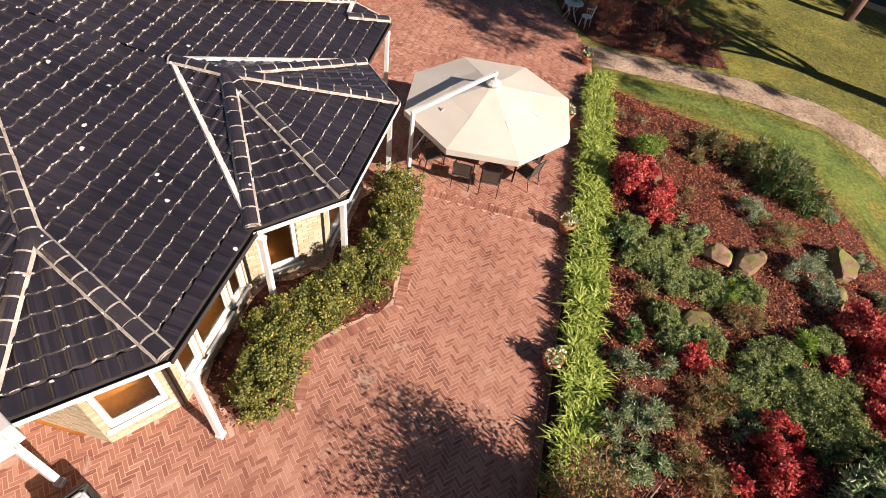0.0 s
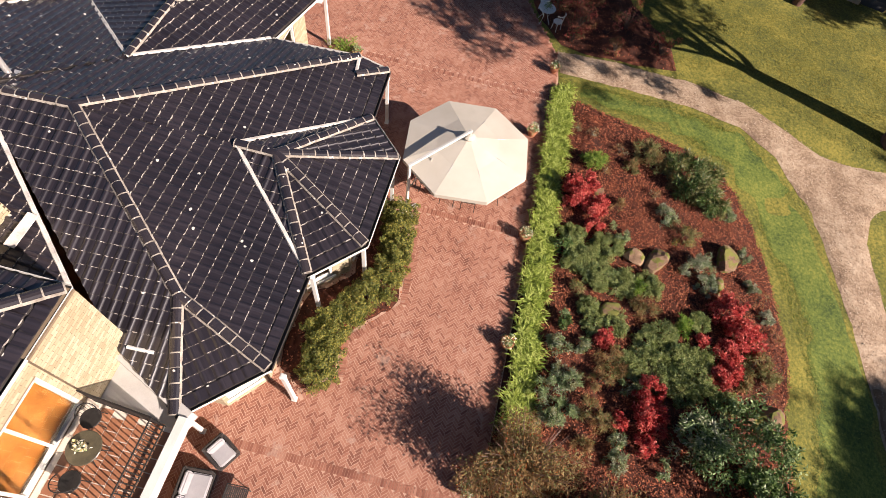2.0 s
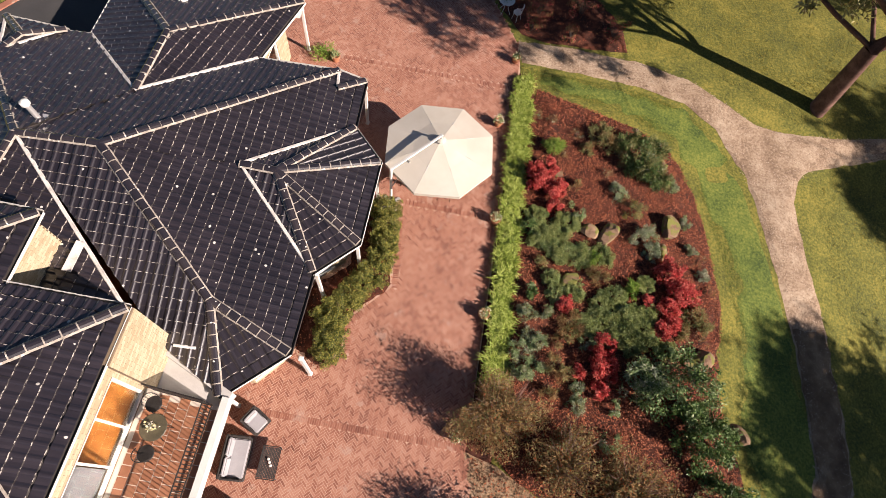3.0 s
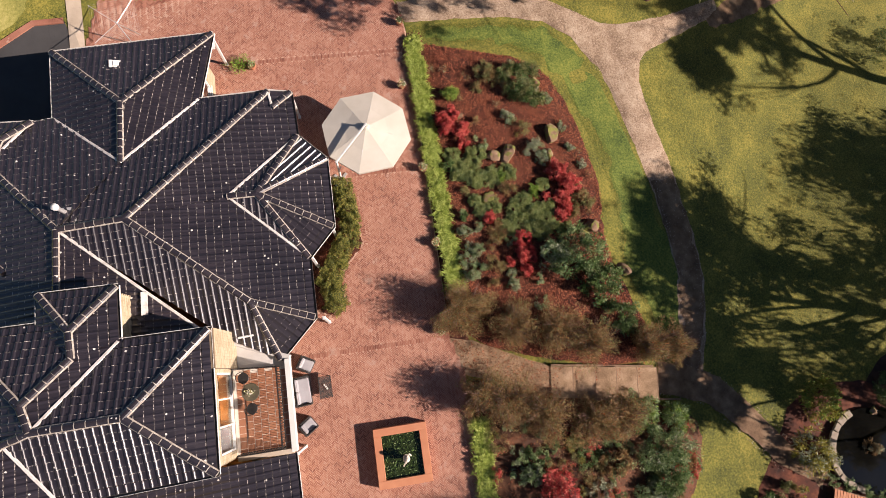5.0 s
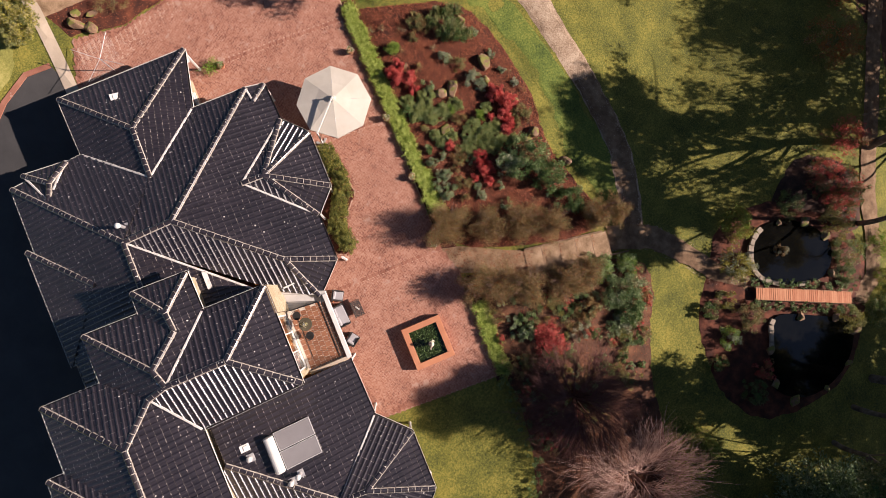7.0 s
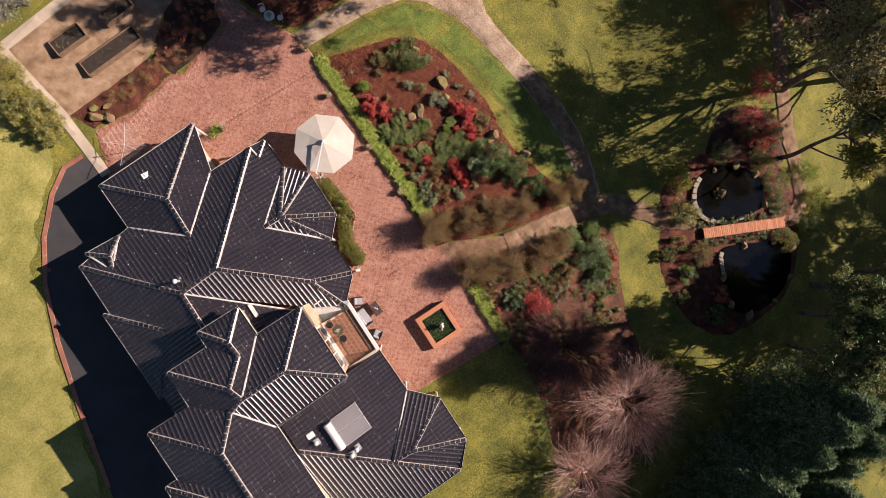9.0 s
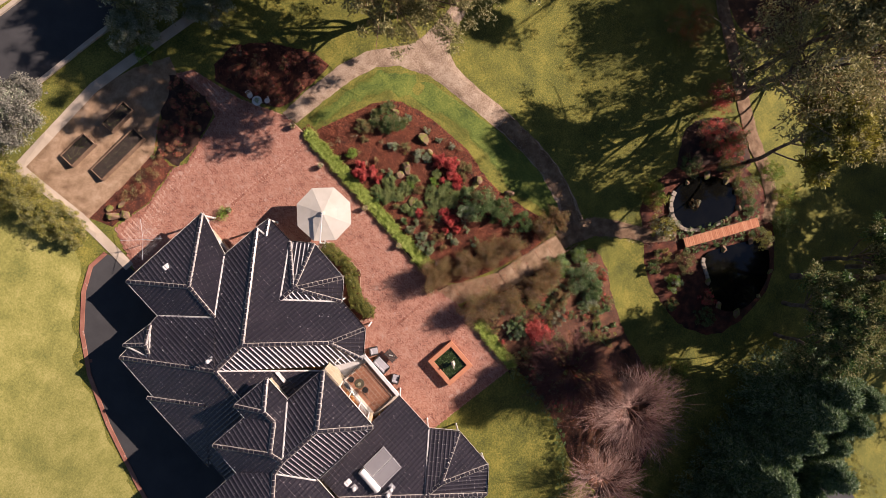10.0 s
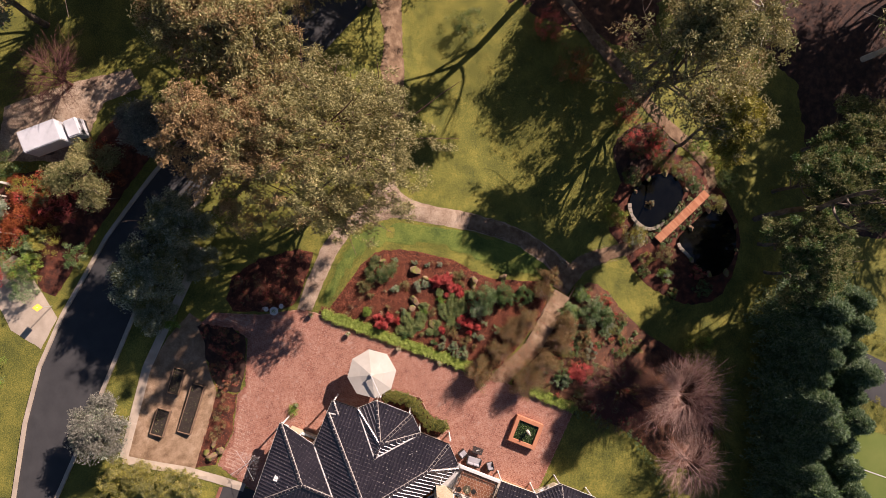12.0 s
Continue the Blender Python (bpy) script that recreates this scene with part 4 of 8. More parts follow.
for a, b in ((M_NE, N_KINK), (N_EAVE, RM2), (RM2, HIP2), (HIP2, M_C), (HIP2, M_C2), (RM2, RN), (NW, RN), (RN, RN_S), (GR, G1), (GR, G2), (GR, VT), (GR, M_V), (GR, M_NIN), (A_E, A_T), (A_W, A_T), (A_T, A_R),
             (W3A, W3T), (WA, WC), (WB, WC), (WC, WD), (S_B, S1V), (S1V, S_T), (S1T, S1A), (S1T, S1B), (S1T, S1V), (U2, U2T), (U2E, U2T), (U2T, PJ), (U1, U1T), (U1W, U1T), (U1T, UK), (UK, P3),
             (U3W, P3), (P3, PJ), (PJ, SA), (SA, R4), (U4W, R4), (R4, RB), (RB, R5), (U5W, R5), (R5, UR)):
    ridge(a, b)


def bead(a, b, width, mat, lift, name, wob=0.02, n_per=6):
    """A wavering band of pointing or flashing along a line of the roof."""
    a, b = W(*a), W(*b)
    d = b - a
    side = d.cross(Vector((0, 0, 1))).normalized()
    n = max(2, int(d.length * n_per))
    g = Geo()
    v = []
    for i in range(n + 1):
        p = a + d * (i / n) + Vector((0, 0, lift))
        w = width * (1 + rnd.uniform(-0.08, 0.08))
        o = side * rnd.uniform(-wob, wob)
        v += [p + o - side * w / 2 - Vector((0, 0, 0.03)), p + o - side * w * 0.3 + Vector((0, 0, 0.012)), p + o + side * w * 0.3 + Vector((0, 0, 0.012)), p + o + side * w / 2 - Vector((0, 0, 0.03))]
    g.add(v, [(4 * i + k, 4 * i + k + 1, 4 * i + k + 5, 4 * i + k + 4) for i in range(n) for k in range(3)])
    return part(name, g, mat, house)


for a, b in ((M_NIN, VT), (M_V, VT), (N_EAVE, N_KINK), (A_IN, A_R), (A_S, A_R), (VAL, RN), (S_A, S1V), (UC, PJ), (US1, SA), (WB, WD), (WA, WD)):
    bead(a, b, 0.13, M_FLASH, 0.085, "valley_flashing", 0.004, 3)


def gutter(a, b, face=0):
    """A gutter along an eave: a pale outer face over a dark trough, with the fascia and soffit behind it."""
    a, b = W(*a), W(*b)
    d = (b - a).normalized()
    out = Vector((d.y, -d.x, 0))
    g = Geo()
    prof = [(0.0, -0.02), (0.0, -0.09), (0.09, -0.09), (0.095, 0.0), (0.105, 0.0), (0.105, -0.10), (0.0, -0.10)]
    v = [p + out * o + Vector((0, 0, z)) for p in (a - d * 0.03, b + d * 0.03) for o, z in prof]
    n = len(prof)
    g.add(v, [(k, k + 1, n + k + 1, n + k) for k in range(2)], 1)
    g.add(v, [(k, k + 1, n + k + 1, n + k) for k in range(2, n - 1)], face)
    part("gutter", g, [M_WHITE, M_GUTTER], house)
    g = Geo()
    v = [p + out * o + Vector((0, 0, z)) for p in (a, b) for o, z in ((-0.005, -0.05), (-0.005, -0.2), (-0.03, -0.2), (-0.75, -0.2), (-0.75, -0.18), (-0.03, -0.16), (-0.03, -0.05))]
    g.add(v, [(k, (k + 1) % 7, 7 + (k + 1) % 7, 7 + k) for k in range(7)] + [tuple(range(7))[::-1], tuple(range(7, 14))])
    part("fascia", g, M_WHITE, house)


for a, b in ((M_NIN, M_NE), (G1, M_NIN), (G2, G1), (M_V, G2), (M_C, M_V), (M_C2, M_C), (M_NE, N_EAVE), (N_EAVE, A_IN), (A_IN, A_E), (A_E, A_W), (A_W, A_S), (A_S, NW), (NW, W_S), (S_A, S_NE), (S1A, S_A), (S1B, S1A), (S_B, S1B), ((-20.0, -12.7, ZE), S_B),
             (U2E, U2), (U2, UC), (UC, U1), (U1, U1W), (U1W, U1S), (U1S, U3W), (U3W, U3S), (U3S, U4W), (U4W, U4S), (U4S, U5W), (U5W, U5S), (US1, U2E), (US2, US1), (W3A, W3B), (WB, WA)):
    gutter(a, b, 1 if (a, b) in ((M_C, M_V), (M_NIN, M_NE)) else 0)


# ---- walls with openings ----
def wall(a, b, z0, z1, openings=(), thick=0.22, brickwork=False, name="wall"):
    """A wall from a to b (house axes) whose outer face looks to the right of a-b. openings: (from, to, sill, head, kind) in metres along it."""
    A, B = W(*a), W(*b)
    d = (B - A)
    ln = d.length
    d.normalize()
    inn = Vector((-d.y, d.x, 0))
    g = Geo()

    def slab(s0, s1, h0, h1):
        if s1 - s0 > 0.005 and h1 - h0 > 0.005:
            q = [A + d * s0, A + d * s1, A + d * s1 + inn * thick, A + d * s0 + inn * thick]
            g.prism(q, h0, h1)

    s = 0.0
    for o0, o1, sill, head, kind in openings:
        slab(s, o0, z0, z1)
        slab(o0, o1, z0, sill)
        slab(o0, o1, head, z1)
        s = o1
    slab(s, ln, z0, z1)
    w = part(name, g, M_WALLJ, house)
    # brick faces stand proud of the mortar
    bg_ = Geo()
    rows_ = int((z1 - z0) / 0.086)
    for r in range(rows_):
        h = z0 + r * 0.086
        off = 0.12 if r % 2 else 0.0
        k = -1
        while k * 0.24 + off < ln:
            s0, s1 = max(k * 0.24 + off + 0.005, 0.0), min(k * 0.24 + off + 0.235, ln)
            k += 1
            if s1 - s0 < 0.04:
                continue
            pieces = [(s0, s1)]
            for o0, o1, sill, head, kind in openings:
                if h + 0.08 > sill and h < head:
                    pieces = [(max(p0, q0), min(p1, q1)) for p0, p1 in pieces for q0, q1 in ((-9, o0), (o1, 99)) if min(p1, q1) - max(p0, q0) > 0.02]
            for p0, p1 in pieces:
                e = 0.006 + rnd.uniform(-0.002, 0.002)
                v = [A + d * p0 - inn * e + Vector((0, 0, h + 0.005)), A + d * p1 - inn * e + Vector((0, 0, h + 0.005)), A + d * p1 - inn * e + Vector((0, 0, h + 0.081)), A + d * p0 - inn * e + Vector((0, 0, h + 0.081))]
                v += [p + inn * 0.02 for p in v]
                if brickwork and brickwork[0] > 0 and p1 - p0 > 0.2:
                    brickwork[0] -= 1
                    q = Geo()
                    q.add(v, [(0, 1, 2, 3), (1, 0, 4, 5), (2, 1, 5, 6), (3, 2, 6, 7), (0, 3, 7, 4)])
                    part("wall_brick", q, M_WALL, w)
                else:
                    bg_.add(v, [(0, 1, 2, 3), (1, 0, 4, 5), (2, 1, 5, 6), (3, 2, 6, 7), (0, 3, 7, 4)])
    if bg_.f:
        tagged(part("brickwork", bg_, M_WALL, w), "cream brick courses with pale mortar", kind="stuff")
    for o0, o1, sill, head, kind in openings:
        win = part("window" if kind != "door" else "glazed_door", Geo().mesh("leafless", M_WHITE), None, house)
        fr = Geo()
        mid = inn * (thick * 0.3)
        for s0, s1, h0, h1 in ((o0, o0 + 0.09, sill, head), (o1 - 0.09, o1, sill, head), (o0, o1, sill, sill + 0.09), (o0, o1, head - 0.09, head)):
            q = [A + d * s0 + mid - inn * 0.05, A + d * s1 + mid - inn * 0.05, A + d * s1 + mid + inn * 0.05, A + d * s0 + mid + inn * 0.05]
            fr.prism(q, h0, h1)
        n = max(1, round((o1 - o0) / 1.15))
        for k in range(1, n):
            c = o0 + (o1 - o0) * k / n
            q = [A + d * (c - 0.035) + mid - inn * 0.045, A + d * (c + 0.035) + mid - inn * 0.045, A + d * (c + 0.035) + mid + inn * 0.045, A + d * (c - 0.035) + mid + inn * 0.045]
            fr.prism(q, sill, head)
        part("window_frame", fr, M_WHITE, win)
        for k in range(n):
            c0, c1 = o0 + (o1 - o0) * k / n + 0.05, o0 + (o1 - o0) * (k + 1) / n - 0.05
            pg = Geo()
            pg.prism([A + d * c0 + mid - inn * 0.004, A + d * c1 + mid - inn * 0.004, A + d * c1 + mid + inn * 0.004, A + d * c0 + mid + inn * 0.004], sill + 0.06, head - 0.06)
            pane = part("pane", pg, glass, win)
            pane.visible_shadow = False
        if kind != "door":
            sg = Geo()
            sg.prism([A + d * (o0 - 0.08) - inn * 0.06, A + d * (o1 + 0.08) - inn * 0.06, A + d * (o1 + 0.08) + inn * 0.04, A + d * (o0 - 0.08) + inn * 0.04], sill - 0.07, sill)
            part("window_sill", sg, M_WHITE, win)
    return w


ZW = ZE - 0.16
wall((-4.75, 3.47), (-4.75, 6.1), 0, ZW, [(0.19, 0.79, 0.42, 2.28, "window"), (0.83, 1.97, 0.42, 2.28, "window"), (2.01, 2.57, 0.42, 2.28, "window")])
wall((-4.95, 6.2), (-3.65, 7.55), 0, ZW, [(0.45, 1.3, 0.3, 2.2, "window")])
wall((-3.65, 7.55), (-3.65, 10.35), 0, ZW, [(0.4, 2.4, 0.2, 2.15, "window")])
wall((-3.65, 10.35), (-4.95, 11.7), 0, ZW, [(0.4, 1.5, 0.3, 2.2, "window")])
wall((-4.95, 11.7), (-4.95, 13.6), 0, ZW, [(0.4, 1.5, 0.2, 2.15, "window")])
wall((-4.95, 13.6), (-8.55, 13.6), 0, ZW, [(0.8, 2.6, 0.2, 2.15, "window")])
wall((-8.55, 13.6), (-8.55, 17.1), 0, ZW, [(0.9, 2.4, 0.8, 2.1, "window")])
wall((-8.55, 17.1), (-14.4, 17.1), 0, ZW, [(1.5, 3.0, 0.9, 2.1, "window")])
wall((-14.4, 17.1), (-14.4, 13.6), 0, ZW)
wall((-14.4, 13.6), (-18.5, 12.9), 0, ZW)
wall((-18.5, 12.9), (-18.5, -3.8), 0, ZW)
wall((-5.58, 2.45), (-4.78, 3.45), 0, ZW, [(0.12, 1.12, 0.42, 2.2, "window")])
wall((-7.25, 2.45), (-5.58, 2.45), 0, ZW)
wall((-7.25, -2.6), (-7.25, 2.45), 0, 2.3, [(0.6, 2.2, 0.05, 2.1, "door"), (2.6, 4.2, 0.05, 2.1, "door")])
wall((-6.15, -2.6), (-7.25, -2.6), 0, ZW)
wall((-6.15, -6.3), (-6.15, -2.6), 0, ZW, [(0.8, 2.4, 0.8, 2.1, "window")])
wall((-4.6, -7.95), (-6.15, -6.3), 0, ZW, [(0.6, 1.6, 0.5, 2.1, "window")])
wall((-4.6, -10.8), (-4.6, -7.95), 0, ZW, [(0.5, 2.3, 0.3, 2.1, "window")])
wall((-6.0, -12.0), (-4.6, -10.8), 0, ZW)
wall((-18.5, -12.0), (-6.0, -12.0), 0, ZW)
# floor inside, honey timber near the windows
g = Geo()
g.prism([W(u, v) for u, v in ((-18.4, -11.9), (-6.1, -11.9), (-6.1, -2.7), (-7.4, -2.7), (-7.4, 2.4), (-6.1, 2.4), (-5.1, 3.6), (-5.1, 6.2), (-3.8, 7.6), (-3.8, 10.3), (-5.1, 11.6), (-5.1, 13.4), (-8.7, 13.4), (-8.7, 16.9), (-14.3, 16.9), (-14.3, 13.4), (-18.4, 12.7))], 0.0, 0.05)
part("timber_floor", g, M_TIMBER, house, "honey coloured timber floor seen through the windows")

# upper storey
BRICKS = [280]
ZB = 2.65
wall((-8.05, 1.75), (-8.05, 2.75), ZB, ZU - 0.12)
wall((-7.75, 1.40), (-7.75, 2.95), 2.3, ZU - 0.02, brickwork=BRICKS, thick=0.3)
wall((-7.75, 2.95), (-8.3, 2.95), ZB, ZU - 0.1)
wall((-7.95, -2.25), (-7.95, 1.42), ZB, ZU - 0.1, [(0.3, 3.5, ZB + 0.03, ZB + 2.1, "door")])
wall((-8.2, 2.75), (-11.5, 2.75), 3.0, ZU - 0.1)
wall((-11.5, 2.75), (-11.5, 4.95), 3.2, ZU - 0.1)
wall((-11.5, 4.95), (-14.1, 4.95), 3.4, ZU - 0.1)
wall((-14.1, 4.95), (-14.1, 3.8), 3.4, ZU - 0.1)
wall((-14.1, 3.8), (-17.05, 3.8), 3.0, ZU - 0.1)
wall((-17.05, 3.8), (-17.05, 1.25), 3.0, ZU - 0.1)
wall((-17.05, 1.25), (-20.1, 1.25), 0.0, ZU - 0.1)
wall((-20.1, 1.25), (-20.1, -2.25), 0.0, ZU - 0.1)
wall((-20.1, -2.25), (-21.0, -2.25), 0.0, ZU - 0.1)
wall((-21.0, -2.25), (-21.0, -13.8), 0.0, ZU - 0.1)
wall((-13.5, -2.3), (-8.0, -2.3), ZB, ZU - 0.1)
wall((-13.5, -13.8), (-13.5, -2.3), 3.0, ZU - 0.1)
g = Geo()
g.prism([W(u, v) for u, v in ((-11.4, -2.2), (-8.2, -2.2), (-8.2, 2.6), (-11.4, 2.6))], ZB - 0.03, ZB + 0.01)
part("timber_floor", g, M_TIMBER, house, "honey coloured timber floor behind the balcony doors")

# grey panel put in for the reflection on this door's glass
g = Geo()
g.box(W(-8.16, -1.45, ZB + 1.06), (0.03, 0.98, 2.0), TURN)
part("blind", g, M_REFLECT, house, "grey panel added behind a balcony door for the reflection in its glass")

# balcony deck, tiles, parapet
g = Geo()
g.prism([W(u, v) for u, v in ((-7.95, -2.4), (-5.6, -2.4), (-5.6, 1.2), (-7.75, 1.36), (-7.95, 1.36))], 2.35, ZB - 0.006)
part("balcony_deck", g, M_GROUT, house)
g = Geo()
g.box((0, 0, 0), (0.286, 0.286, 0.012))
ftile = g.mesh("floor_tile", M_FLOORTILE)
deck = part("tiled_floor", Geo().mesh("tiled_floor", M_GROUT), None, house)
for i in range(7):
    for j in range(13):
        u, v = -7.65 + i * 0.31, -2.15 + j * 0.31 + 0.155 * (i % 2)
        if v < 1.18 and u < -5.75:
            part("floor_tile", ftile, None, deck, at=Matrix.Translation(W(u, v, ZB)) @ Matrix.Rotation(TURN, 4, "Z"))
g = Geo()
g.box(W(-5.57, -0.45, 2.62), (0.24, 3.9, 0.36), TURN)
part("parapet", soft(g.mesh("parapet", M_WHITE), 0.015), None, house, "white rendered balcony parapet")
d = Vector((2.2, -0.93, 0))
g = Geo()
g.prism([W(*p) for p in ((-7.8, 1.37), (-5.62, 1.21), (-5.46, 1.48), (-7.74, 2.42), (-7.8, 2.42))], 2.2, 2.46)
part("ledge", g, M_CAPPING, house, "pale rendered ledge outside the balcony rail")
g = Geo()
g.box(W(-6.62, 2.02, 2.50), (d.length + 0.1, 0.24, 0.44), TURN + math.atan2(d.y, d.x))
part("parapet", soft(g.mesh("parapet", M_CAPPING), 0.015), None, house, "pale capping on the angled parapet")
g = Geo()
g.box(W(-6.75, -2.36, 2.66), (2.3, 0.2, 0.25), TURN)
part("parapet", soft(g.mesh("parapet", M_CONCRETE), 0.015), None, house, "pale capping beside the tiled roof")


def railing(a, b, name="balcony_rail"):
    a, b = W(*a), W(*b)
    d = b - a
    r = part(name, Geo().mesh("rail", M_IRON), None, house, "dark iron balcony railing with upright bars")
    for h in (0.12, 0.98):
        g = Geo()
        g.tube([a + Vector((0, 0, h)), b + Vector((0, 0, h))], 0.022, 6)
        part("rail", g, M_IRON, r)
    g = Geo()
    g.tube([Vector((0, 0, 0.0)), Vector((0, 0, 0.98))], 0.015, 4)
    bar = g.mesh("bar", M_IRON)
    n = int(d.length / 0.11)
    for i in range(n + 1):
        part("bar", bar, None, r, at=Matrix.Translation(a + d * (i / n)))


railing((-5.9, -2.15, ZB), (-5.9, 1.2, ZB))
railing((-7.7, 1.34, ZB), (-5.9, 1.2, ZB))
railing((-7.7, -2.15, ZB), (-5.9, -2.15, ZB))
g = Geo()
g.tube([W(-7.5, 2.66, 3.02), W(-6.85, 2.7, 2.98)], 0.05, 8)
part("spout", g, M_WHITE, house, "white pipe beside the upper wall")
g = Geo()
g.box(W(-10.95, 4.55, 3.86), (0.26, 1.0, 0.03), TURN, tilt=(0, math.atan(TAN), 0))
part("apron_flashing", soft(g.mesh("apron_flashing", M_FLASH), 0.006), None, house, "pale metal flashing at the foot of the dormer wall")

# verandah posts
for u, v in ((-3.06, 10.6), (-3.06, 7.4), (-4.12, 5.98), (-3.85, 3.1), (-5.95, 1.62), (-4.3, 14.2), (-7.86, 17.7), (-5.55, -2.55), (-5.5, -5.85), (-4.0, -7.75), (-4.0, -11.0)):
    g = Geo()
    g.box((0, 0, 1.17), (0.115, 0.115, 2.34))
    g.box((0, 0, 0.05), (0.15, 0.15, 0.1))
    g.box((0, 0, 2.27), (0.15, 0.15, 0.12))
    part("verandah_post", soft(g.mesh("verandah_post", M_WHITE), 0.008), None, house, at=Matrix.Translation(W(u, v)) @ Matrix.Rotation(TURN, 4, "Z"))

# ---- things on the roof ----
def on_slope(u, v, base_z, facing):
    """A pose on an eastern (facing 0) or other slope of the common pitch."""
    return Matrix.Translation(W(u, v, base_z)) @ Matrix.Rotation(TURN + facing, 4, "Z") @ Matrix.Rotation(math.atan(TAN), 4, "Y")


zs = lambda u: hgt(-5.5 - u)
heater = thing("solar_water_heater", on_slope(-9.9, -5.45, zs(-9.9) + 0.1, 0), "solar water heater with white tank and grey panels on roof tiles", "solar heater")
for k in (-1, 1):
    g = Geo()
    g.box((0.25, k * 0.53, 0.04), (2.0, 1.02, 0.08))
    p = part("collector", soft(g.mesh("collector", M_SILVER), 0.01), None, heater)
    g = Geo()
    g.box((0.25, k * 0.53, 0.085), (1.92, 0.95, 0.012))
    part("collector_glass", g, M_PANEL, p)
g = Geo()
g.tube([(-1.05, -1.0, 0.26), (-1.05, -0.96, 0.26), (-1.05, 0.96, 0.26), (-1.05, 1.0, 0.26)], [0.2, 0.27, 0.27, 0.2], 16)
part("tank", g, M_WHITE, heater, smooth_faces=False)
g = Geo()
g.box((-1.05, 0, 0.03), (0.4, 1.9, 0.06))
part("tank_cradle", g, M_SILVER, heater)
for u, v, zz, tall in ((-13.75, 8.75, hgt(6.0), 0.75), (-12.0, -5.1, zs(-12.0), 0.25), (-10.1, -7.0, zs(-10.1), 0.6), (-10.6, -7.2, zs(-10.6), 0.3)):
    f = thing("roof_vent", Matrix.Translation(W(u, v, zz + 0.03)), "white metal vent pipe with a cowl on dark roof tiles", "vent pipe", "vents on the roof")
    g = Geo()
    g.box((0, 0, 0.02), (0.42, 0.42, 0.03), TURN)
    part("flashing", g, M_SILVER, f)
    g = Geo()
    g.lathe([(0.09, -0.05), (0.09, tall)], 12)
    part("pipe", g, M_SILVER, f)
    g = Geo()
    g.lathe([(0.10, tall - 0.02), (0.15, tall), (0.15, tall + 0.10), (0.06, tall + 0.16), (0.0, tall + 0.17)], 12)
    part("cowl", g, M_WHITE, f)
for u, v, zz in ((-16.3, -2.75, rise(3.0) - 0.05), (-12.25, 16.35, hgt(1.3)), (-12.1, -4.5, zs(-12.1))):
    g = Geo()
    g.box((0, 0, 0.03), (0.5, 0.38, 0.04))
    g.box((0.05, 0, 0.07), (0.3, 0.26, 0.07), taper=0.8)
    tagged(part("roof_cowl", soft(g.mesh("roof_cowl", M_WHITE), 0.01), None, at=on_slope(u, v, zz + 0.03, 0)), "small pale metal flashing box on the roof tiles", "roof vent")


# ---- things on the patio ----
def flat(x, y, turn=0.0, z=0.0):
    return Matrix.Translation((x, y, z)) @ Matrix.Rotation(turn, 4, "Z")


# cantilever umbrella
UX, UY = 2.15, 11.78
umb = thing("cantilever_umbrella", flat(UX, UY), "large octagonal cream canvas umbrella on a white cantilever frame", "umbrella")
g = Geo()
R, ZR, ZT = 2.22, 2.28, 2.86
ring = [(R * math.cos(a), R * math.sin(a), ZR) for a in (radians(22.5 + 45 * k - 8) for k in range(8))]
hub_r = 0.12
inner = [(hub_r * p[0] / R, hub_r * p[1] / R, ZT - 0.02) for p in ring]
mid = [((0.5 * p[0]), 0.5 * p[1], ZR + 0.5 * (ZT - ZR) - 0.03) for p in ring]
g.add(ring + mid + inner, [(k, (k + 1) % 8, 8 + (k + 1) % 8, 8 + k) for k in range(8)] + [(8 + k, 8 + (k + 1) % 8, 16 + (k + 1) % 8, 16 + k) for k in range(8)])
g.add([(p[0] * s, p[1] * s, p[2]) for s, p in [(1.0, q) for q in ring]] + [(p[0] * 0.995, p[1] * 0.995, ZR - 0.17) for p in ring], [(k + 8, (k + 1) % 8 + 8, (k + 1) % 8, k) for k in range(8)])
canopy = part("canopy", g, M_CANVAS, umb, "cream canvas canopy with a short valance")
g = Geo()
g.lathe([(0.16, ZT - 0.03), (0.20, ZT + 0.05), (0.10, ZT + 0.12), (0.0, ZT + 0.13)], 10)
part("vent", g, M_CANVAS, canopy, "small gathered canvas vent cap")
for k in range(8):
    g = Geo()
    p = ring[k]
    g.tube([(0, 0, ZT - 0.05), (p[0] * 0.99, p[1] * 0.99, ZR - 0.02)], 0.014, 5)
    part("rib", g, M_SILVER, umb)
PX, PY = 0.22 - UX, 10.72 - UY
g = Geo()
g.box((PX, PY, 1.31), (0.09, 0.09, 2.62), 0.6)
part("pole", soft(g.mesh("pole", M_WHITE), 0.012), None, umb)
g = Geo()
dx, dy = -PX, -PY
ln = math.hypot(dx, dy, ZT + 0.30 - 2.60)
g.box((PX / 2, PY / 2, (ZT + 0.30 + 2.60) / 2), (ln + 0.1, 0.085, 0.085), math.atan2(dy, dx), tilt=(0, -math.atan2(ZT + 0.30 - 2.60, math.hypot(dx, dy)), 0))
part("arm", soft(g.mesh("arm", M_WHITE), 0.01), None, umb, "white metal cantilever arm")
g = Geo()
g.tube([(0, 0, ZT + 0.34), (0, 0, ZT - 0.15)], 0.05, 8)
part("hub", g, M_SILVER, umb)
g = Geo()
g.tube([(PX, PY, 1.3), (PX * 0.62, PY * 0.62, 2.52)], 0.02, 5)
part("strut", g, M_SILVER, umb)
g = Geo()
g.box((PX, PY, 0.03), (0.9, 0.14, 0.06), 0.6)
g.box((PX, PY, 0.032), (0.14, 0.9, 0.06), 0.6)
